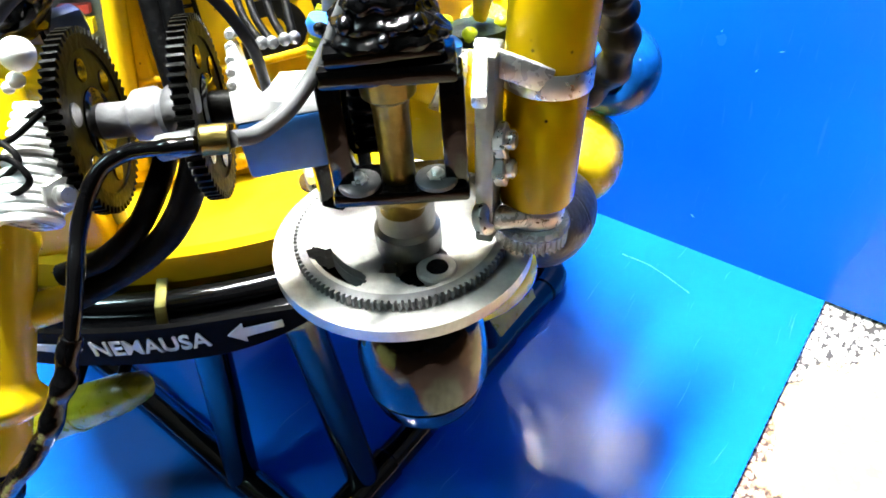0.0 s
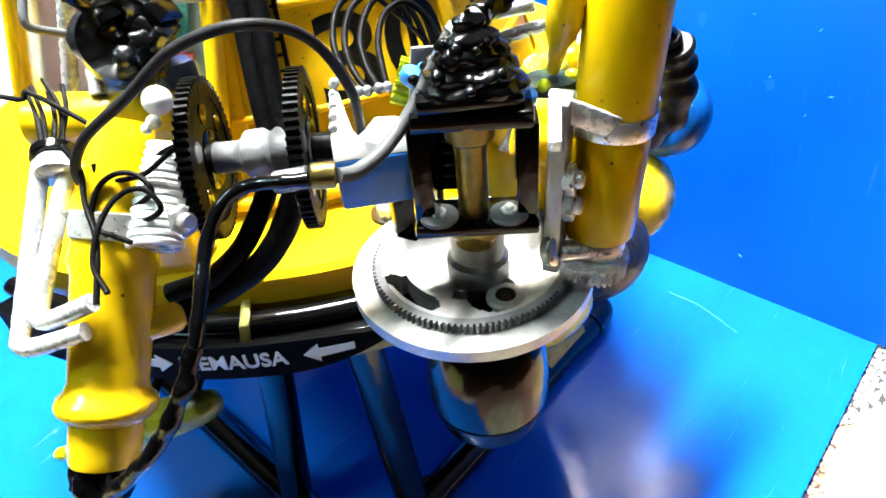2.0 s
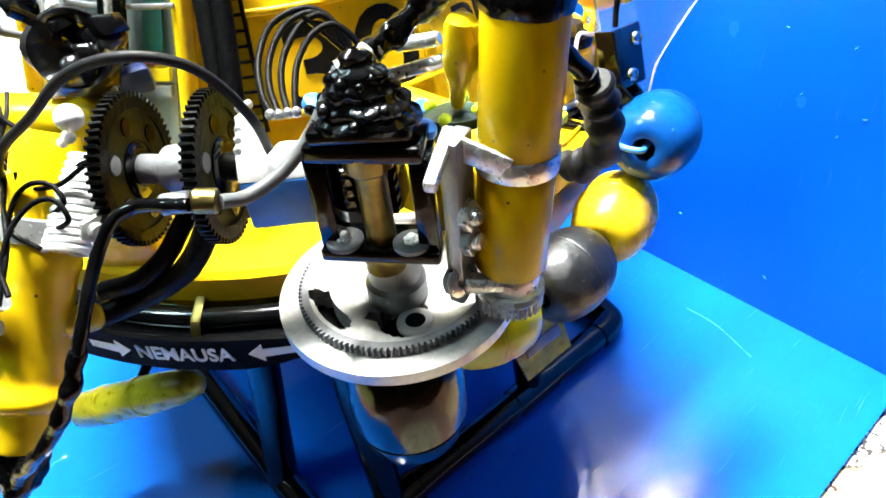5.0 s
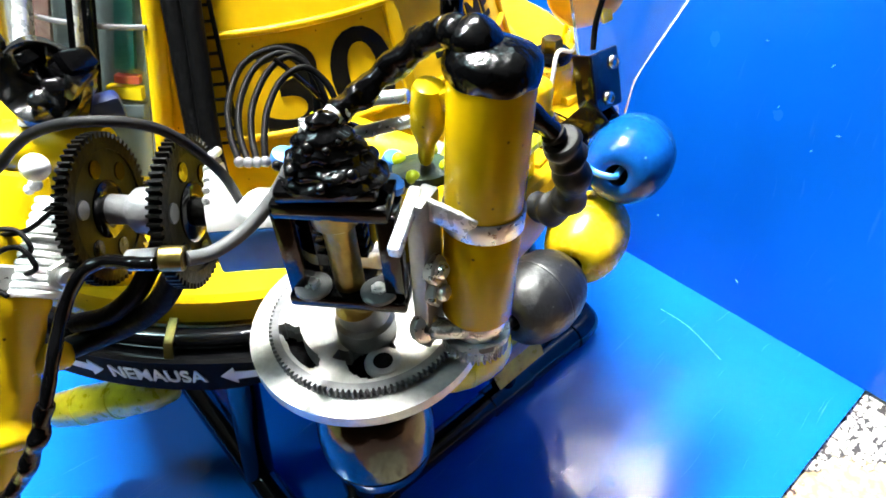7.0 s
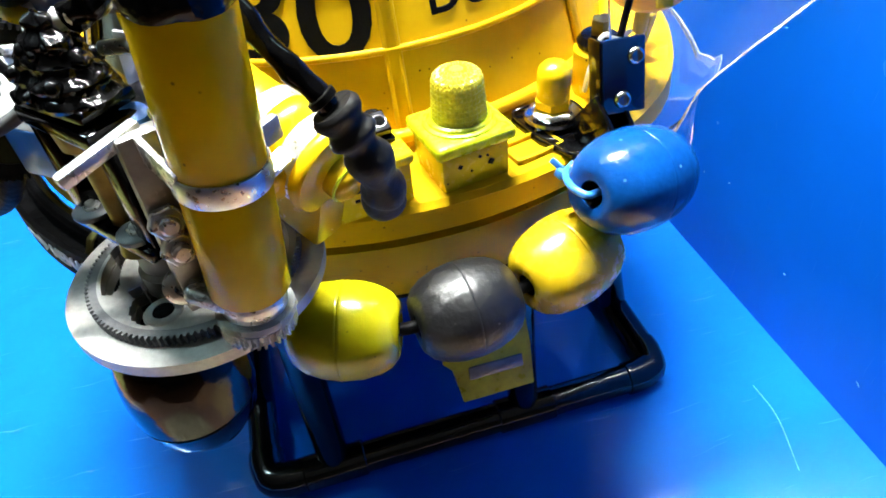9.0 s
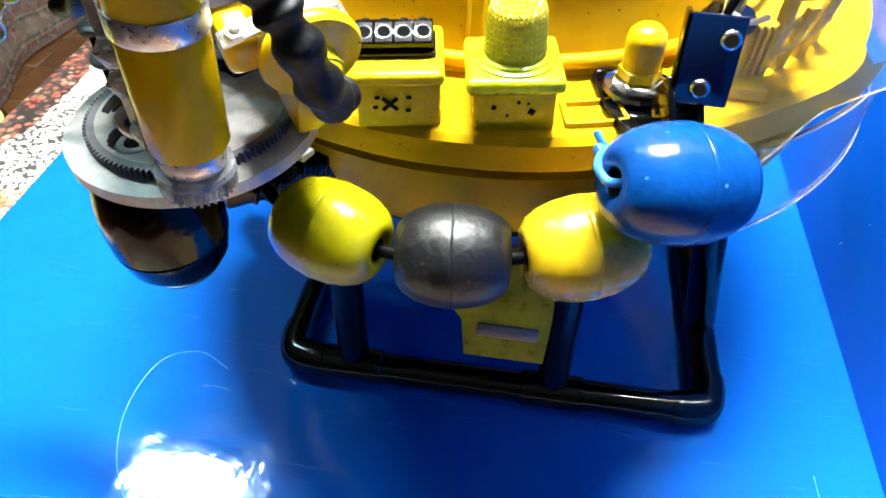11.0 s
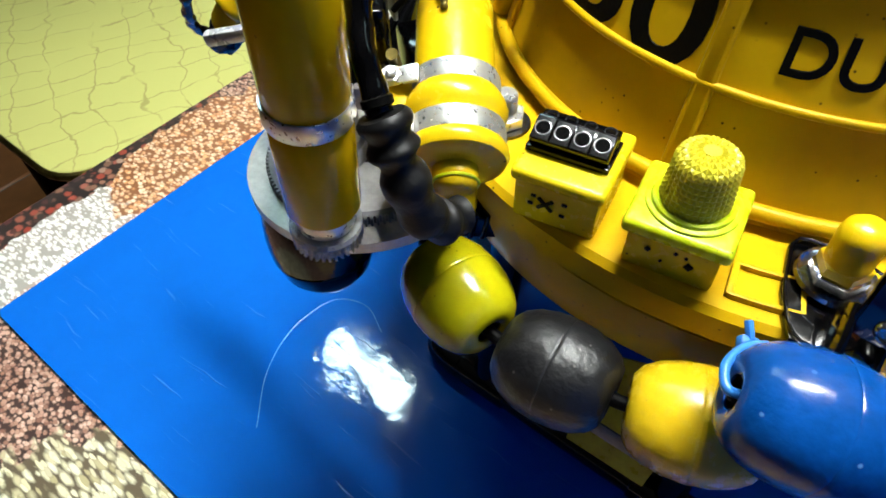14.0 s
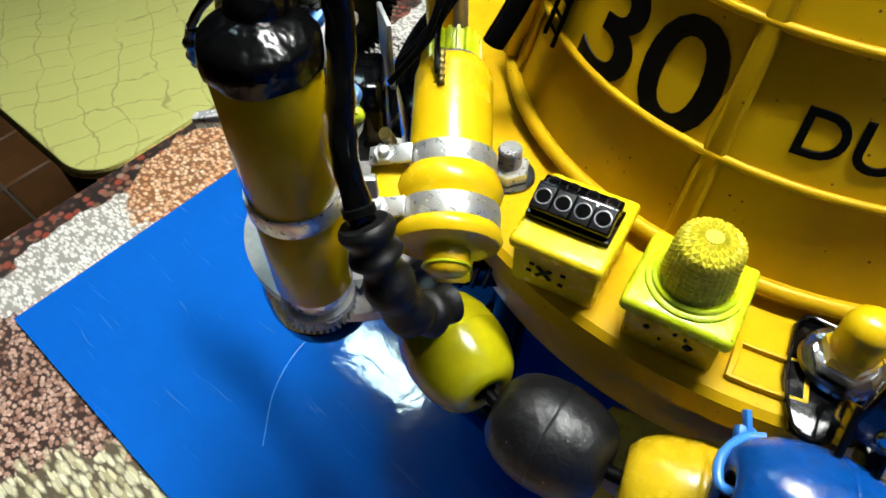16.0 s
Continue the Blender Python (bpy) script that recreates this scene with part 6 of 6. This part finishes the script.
for off, a, r, mat in ((0.045, -150.2, 0.011, BLACK), (0.050, -152.0, 0.008, SILVER), (0.045, -153.6, 0.012, BLACK), (0.048, -167.0, 0.014, SILVER), (0.040, -192.0, 0.020, YEL)):
    b = new_bm()
    tube(b, [ring_at(skin(1.16) + off, a - 1.5, 1.16), ring_at(skin(1.58) + off, a + 5.5, 1.58)], r, seg=10, smooth=False)
    part("frame_post", b, mat, cockpit)
b = new_bm()
bmesh.ops.create_icosphere(b, subdivisions=3, radius=0.016, matrix=Matrix.Translation(ring_at(skin(1.47) + 0.016, -141.2, 1.47)))
part("indicator_bulb", b, WHITEP, cockpit, "small pale bulb behind the glass")

lamp_pod = thing("lamp_pod", (1.17, 0.86, 1.30), "dark glossy lamp pod on a bracket before the cockpit", "lamp")
PODG = paint("smoky_grey_plastic", (0.012, 0.013, 0.014), 0.2, var=0.3, grain=20, bump=0.3, stain=9)
hc = Vector((1.180, 0.885, 1.395))
hd = Vector((-0.30, -0.75, 0.45)).normalized()
b = new_bm()
lathe(b, [(0.020, -0.06), (0.048, -0.055), (0.058, -0.02), (0.060, 0.02), (0.054, 0.03), (0.050, 0.022), (0.030, 0.012), (0.0, 0.010)], hc, hd, 26)
part("shell", lumpy(b, 0.012, 22), PODG, lamp_pod)
pod_rng = random.Random(9)
for k in range(11):
    b = new_bm()
    off = Vector((pod_rng.uniform(-0.050, 0.055), pod_rng.uniform(-0.030, 0.030), pod_rng.uniform(-0.055, 0.085)))
    block(b, Matrix.Translation(hc + hd * 0.026 + off) @ pose(0, 0, 0, pod_rng.uniform(0, 90), pod_rng.uniform(0, 90), pod_rng.uniform(0, 90)), (pod_rng.uniform(0.022, 0.05), pod_rng.uniform(0.02, 0.035), pod_rng.uniform(0.018, 0.04)), 0.006, 2)
    part("fitting", lumpy(b, 0.010, 45, k), BLACK if k % 4 else PODG, lamp_pod, "glossy black fitting")
b = new_bm()
lathe(b, [(0.014, 0.02), (0.014, 0.040), (0.009, 0.044), (0.0, 0.045)], hc + Vector((-0.01, -0.01, -0.02)), hd, 18)
part("lens", b, PODG, lamp_pod, "smoky dark lens")
b = new_bm()
block(b, facing(hc + Vector((0.058, 0.0, -0.062)), (1, -0.2, 0)), (0.05, 0.04, 0.04), 0.010)
part("driver_box", lumpy(b, 0.006, 40), BLUED, lamp_pod)
b = new_bm()
rod(b, hc + Vector((0.02, 0.03, -0.05)), (1.20, 0.91, 1.03), 0.014)
part("bracket", b, ALU, lamp_pod)
b = new_bm()
tube(b, [(1.135, 0.925, 1.33), (1.160, 0.955, 1.38), (1.205, 1.005, 1.45), (1.24, 1.03, 1.52)], 0.011, seg=10)
tagged(part("white_rod", b, SILVER), "bright rod standing before the cockpit", "rod")
arm = thing("side_arm", (1.15, 0.92, 1.03), "yellow tubular arm on the rim by the cockpit", "arm")
b = new_bm()
ya, yb = Vector((1.060, 1.010, 1.300)), Vector((1.225, 0.850, 1.280))
lathe(b, [(0.020, 0), (0.036, 0.004), (0.038, 0.01), (0.038, 0.20), (0.034, 0.214), (0.016, 0.22)], ya, yb - ya, 28)
part("tube", b, YEL, arm)
b = new_bm()
block(b, pose(1.14, 0.935, 1.145, 0, 0, -44), (0.12, 0.07, 0.26), 0.014, 3)
part("pedestal", b, YEL, arm)

# black straps and ladder on the hull
for p, q in ((POLE1[0], POLE1[1]), (POLE2[0], POLE2[1])):
    b = new_bm()
    d = (Vector(p) - Vector(q)).normalized()
    tube(b, [Vector(q) - d * 0.05 + Vector((-0.005, -0.02, -0.02)), q, p, Vector(p) + d * 0.14], 0.0165, seg=12)
    tagged(part("black_tube", b, RUBBER), "thick black tube standing against the hull", "tube", "pair of black tubes")
ladder = thing("ladder", ring_at(0.56, -128, 1.18), "small black wire ladder fixed to the hull", "ladder")
for da in (-2.1, 2.1):
    b = new_bm()
    tube(b, [ring_at(skin(z) + 0.012, -128.2 + da, z) for z in (1.165, 1.25, 1.4, 1.56)], 0.0042, seg=8)
    part("rail", b, RUBBER, ladder)
for k in range(15):
    z = 1.185 + 0.0245 * k
    b = new_bm()
    rod(b, ring_at(skin(z) + 0.012, -130.3, z), ring_at(skin(z) + 0.012, -126.1, z), 0.0030, seg=8)
    part("rung", b, RUBBER, ladder)

# small green-collared seat behind the motor
eye = thing("collar_seat", (1.452, 0.400, 1.33), "dark green collar ringed with lemon beads", "collar")
GREEN = paint("dark_green_rubber", (0.02, 0.05, 0.02), 0.4, var=0.3, grain=40, bump=0.2, stain=9)
b = new_bm()
lathe(b, [(0.020, 0), (0.036, 0.004), (0.037, 0.016), (0.022, 0.022)], (1.452, 0.400, 1.338), (0.1, 0.1, 1), 22)
part("collar", b, GREEN, eye)
for k in range(4):
    b = new_bm()
    a = TAU * k / 4 + 0.5
    bmesh.ops.create_icosphere(b, subdivisions=2, radius=0.009, matrix=Matrix.Translation((1.454 + 0.030 * math.cos(a), 0.402 + 0.030 * math.sin(a), 1.358)))
    part("lemon_bead", b, LEMON, eye)
b = new_bm()
rod(b, TBAR[0], TBAR[1], 0.0085, bevel=0.002)
tagged(part("steel_pin", b, STEEL), "short bright steel pin behind the gearbox", "pin")

# ---- gear behind the rim: buoy, valve, clear fin ----
valve = thing("yellow_valve", (2.135, 0.775, 1.02), "yellow cylindrical valve with a black cap and brass nut", "valve")
vb = Vector((2.135, 0.790, 1.022))
b = new_bm()
lathe(b, [(0.050, 0), (0.052, 0.004), (0.052, 0.085), (0.044, 0.092)], vb, seg=32)
part("body", b, YEL, valve)
b = new_bm()
lathe(b, [(0.034, 0.09), (0.046, 0.093), (0.048, 0.102), (0.040, 0.112), (0.02, 0.114)], vb, seg=28)
part("cap", b, BLACK, valve)
b = new_bm()
hexnut(b, vb + Vector((0, 0, 0.112)), (0, 0, 1), 0.024, 0.030)
part("nut", b, BRASS, valve)
b = new_bm()
for k in range(3):
    block(b, Matrix.Translation(vb + Vector((0.045 + 0.010 * k, -0.030, 0.065))), (0.006, 0.02, 0.075), 0.002)
block(b, Matrix.Translation(vb + Vector((0.03, -0.045, 0.012))), (0.09, 0.05, 0.022), 0.006)
part("clip", b, YEL, valve)
b = new_bm()
tube(b, [vb + Vector((-0.045, -0.03, 0.02)), vb + Vector((-0.045, -0.045, 0.07)), vb + Vector((-0.02, -0.035, 0.125)), vb + Vector((0.02, -0.04, 0.115)), vb + Vector((0.05, -0.03, 0.12))], 0.0045, seg=8)
part("lanyard", b, NYLON, valve, "white lanyard")
rack = thing("clip_rack", (2.27, 0.86, 1.02), "rack of small yellow clips and rods on the rim", "rack")
for x, y, h, lean in ((2.215, 0.795, 0.105, 0.010), (2.255, 0.830, 0.115, 0.014), (2.300, 0.875, 0.120, 0.012), (2.335, 0.925, 0.110, 0.008)):
    b = new_bm()
    block(b, along((x, y, 1.020), (x + lean, y - 0.012, 1.020 + h), (1, 0.6, 0)), (h, 0.012, 0.022), 0.003)
    part("clip", b, YEL, rack)
for z, r in ((1.062, 0.007), (1.105, 0.006)):
    b = new_bm()
    tube(b, [(2.190, 0.765, z), (2.262, 0.826, z + 0.006), (2.350, 0.930, z)], r, seg=10)
    part("rod", b, YEL, rack)
b = new_bm()
block(b, pose(2.225, 0.850, 1.040, 0, 0, 42), (0.12, 0.045, 0.036), 0.006)
part("base_block", b, YEL, rack)
ORANGE = paint("orange_buoy_paint", (0.70, 0.30, 0.008), 0.35, var=0.12, grain=30, bump=0.08, stain=6)
buoy = thing("orange_buoy", (2.215, 0.79, 1.19), "orange-yellow round buoy tied above the valve", "buoy")
b = new_bm()
bmesh.ops.create_uvsphere(b, u_segments=36, v_segments=20, radius=0.084, matrix=Matrix.Translation((2.212, 0.772, 1.256)))
part("ball", b, ORANGE, buoy)
b = new_bm()
block(b, facing((2.190, 0.700, 1.243), (1, -0.25, 0)) @ pose(0, 0, 0, -20, 0, 12), (0.030, 0.008, 0.07), 0.002)
part("tape", b, YEL, buoy)
b = new_bm()
rod(b, (2.215, 0.775, 1.13), (2.215, 0.775, 1.195), 0.012)
part("stalk", b, YEL, buoy)
b = new_bm()
tube(b, [(2.085, 0.640, 1.20), (2.100, 0.650, 1.25), (2.115, 0.640, 1.36), (2.118, 0.640, 1.55)], 0.006, seg=8)
tagged(part("whip_wire", b, RUBBER), "thin black whip wire above the bracket", "wire")
fin = new_bm()
fm2 = Matrix.Translation((2.07, 0.655, 1.10)) @ pose(0, 0, 0, 75, 0, 0)
FIN = [(0.02, 0.55), (0.02, -0.06), (0.04, -0.15), (0.065, -0.18), (0.10, -0.165), (0.15, -0.095), (0.19, -0.04), (0.27, 0.006), (0.35, 0.045), (0.43, 0.085), (0.64, 0.19), (0.64, 0.55)]
plate(fin, FIN, fm2, 0.010, 0.002)
clear = thing("clear_fin", (2.1, 0.62, 1.02), "clear scratched acrylic fin bolted to the bracket", "fin")
part("pane", fin, ACRYL, clear).visible_shadow = False
fin2 = new_bm()
tube(fin2, [fm2 @ Vector((x, y, 0.0)) for x, y in FIN[4:11]], 0.0011, seg=6, steps=6)
part("worn_edge", fin2, NYLONT, clear, "milky worn edge")

# clear skirt curving round the rim below the fin
skirt = ring_band(0.826, -57, 40, lambda s: 0.800, lambda s: 0.985, 0.006, 60)
part("skirt", skirt, ACRYL, clear, "clear curved skirt").visible_shadow = False
for z, r in ((0.800, 0.0016), (0.985, 0.0013)):
    fin2 = new_bm()
    tube(fin2, [ring_at(0.829, -57 + 97 * k / 40, z) for k in range(41)], r, seg=6, steps=1)
    part("worn_edge", fin2, NYLONT, clear, "milky worn edge")

# ---- behind the pump: dark equipment ----
gbox = thing("dark_gear_case", (1.33, 0.70, 1.02), "black box of electronics behind the gearbox", "equipment box")
b = new_bm()
block(b, pose(1.402, 0.600, 1.135, 0, 0, -35), (0.08, 0.07, 0.20), 0.008)
part("case", b, BLACK, gbox)
b = new_bm()
block(b, pose(1.395, 0.545, 1.335, 0, 8, -30), (0.045, 0.006, 0.10), 0.002)
part("steel_leaf", b, ALU, gbox)

# ---- things on the floor side of the room ----
THROW = bpy.data.materials.new("patterned_throw")


def throw_material(mat):
    mat.use_nodes = True
    nt = mat.node_tree
    b = nt.nodes["Principled BSDF"]
    b.inputs["Roughness"].default_value = 0.9
    co = nt.nodes.new("ShaderNodeTexCoord")
    w = nt.nodes.new("ShaderNodeTexWave")
    w.bands_direction = "Z"
    w.inputs["Scale"].default_value, w.inputs["Distortion"].default_value = 0.34 / U, 2.5
    v = nt.nodes.new("ShaderNodeTexVoronoi")
    v.inputs["Scale"].default_value = 4.2 / U
    for n in (w, v):
        nt.links.new(co.outputs["Object"], n.inputs["Vector"])
    r = nt.nodes.new("ShaderNodeValToRGB")
    cols = ((0.0, (0.30, 0.24, 0.20)), (0.3, (0.20, 0.06, 0.05)), (0.42, (0.50, 0.42, 0.36)), (0.6, (0.12, 0.13, 0.11)), (0.8, (0.45, 0.36, 0.30)))
    while len(r.color_ramp.elements) < len(cols):
        r.color_ramp.elements.new(0.5)
    for e, (p, c) in zip(r.color_ramp.elements, cols):
        e.position, e.color = p, (*c, 1)
    nt.links.new(w.outputs["Fac"], r.inputs["Fac"])
    m = nt.nodes.new("ShaderNodeMixRGB")
    m.inputs["Color2"].default_value = (0.30, 0.07, 0.05, 1)
    rr = nt.nodes.new("ShaderNodeMapRange")
    rr.inputs[1].default_value, rr.inputs[2].default_value, rr.inputs[3].default_value, rr.inputs[4].default_value = 0.16, 0.20, 1.0, 0.0
    nt.links.new(v.outputs["Distance"], rr.inputs[0])
    nt.links.new(rr.outputs[0], m.inputs["Fac"])
    nt.links.new(r.outputs["Color"], m.inputs["Color1"])
    leaf, tone = nt.nodes.new("ShaderNodeTexVoronoi"), nt.nodes.new("ShaderNodeValToRGB")
    leaf.inputs["Scale"].default_value = 9.0 / U
    nt.links.new(co.outputs["Object"], leaf.inputs["Vector"])
    pick = nt.nodes.new("ShaderNodeSeparateColor")
    nt.links.new(leaf.outputs["Color"], pick.inputs["Color"])
    shades = ((0.0, (0.16, 0.05, 0.04)), (0.3, (0.42, 0.36, 0.30)), (0.55, (0.10, 0.12, 0.09)), (0.8, (0.34, 0.12, 0.10)), (1.0, (0.50, 0.44, 0.38)))
    while len(tone.color_ramp.elements) < len(shades):
        tone.color_ramp.elements.new(0.5)
    for e, (p, c) in zip(tone.color_ramp.elements, shades):
        e.position, e.color = p, (*c, 1)
    nt.links.new(pick.outputs[0], tone.inputs["Fac"])
    weave = nt.nodes.new("ShaderNodeMixRGB")
    weave.inputs["Fac"].default_value = 0.5
    nt.links.new(m.outputs["Color"], weave.inputs["Color1"])
    nt.links.new(tone.outputs["Color"], weave.inputs["Color2"])
    nt.links.new(weave.outputs["Color"], b.inputs["Base Color"])


throw_material(THROW)
sofa = thing("armchair", (-10.4, 12.2, -5.65), "armchair draped in a red and grey patterned throw", "armchair")
b = grid_sheet(lambda s, t: (-8.55 + 0.22 * math.sin(7 * s + 2.0) + 0.12 * math.sin(17 * s) - 0.5 * t, 8.3 + 8.0 * s, -5.55 + 3.2 * t), 60, 10, (-2.6, 0, 0))
part("throw", b, THROW, sofa)
b = new_bm()
block(b, pose(-10.4, 12.2, -5.15), (2.2, 7.2, 0.8), 0.1)
part("base", b, WOODD, sofa)

# floor tiles
tile_bm = new_bm()
block(tile_bm, pose(0, 0, 0), (1.16, 1.16, 0.06), 0.03, 1)
tile = part("tile", tile_bm, FLOORM, floor)
tile.location = Vector((-7.38 - 0.6, 0.85 + 0.6, -5.645)) * U
for i in range(-6, 10):
    for j in range(-4, 14):
        if (i, j) != (0, 0):
            t2 = new("tile", tile.data)
            t2.parent = floor
            t2.location = tile.location + Vector((1.2 * i, 1.2 * j, 0)) * U

# the rest of the tiled floor, out of easy reach
rest = new_bm()
x0, y0 = -7.98, 1.45
for i in range(-12, 26):
    for j in range(-20, 18):
        if not (-6 <= i < 10 and -4 <= j < 14):
            x, y = x0 + 1.2 * i, y0 + 1.2 * j
            if abs(x) < 22 and abs(y) < 22:
                vs = [rest.verts.new((x + dx * 0.58, y + dy * 0.58, z)) for z in (-5.66, -5.615) for dx, dy in ((-1, -1), (1, -1), (1, 1), (-1, 1))]
                rest.faces.new(vs[4:])
                for k in range(4):
                    m2 = (k + 1) % 4
                    rest.faces.new((vs[k], vs[m2], vs[4 + m2], vs[4 + k]))
tagged(part("floor_tiles", rest, FLOORM, floor), kind="stuff")
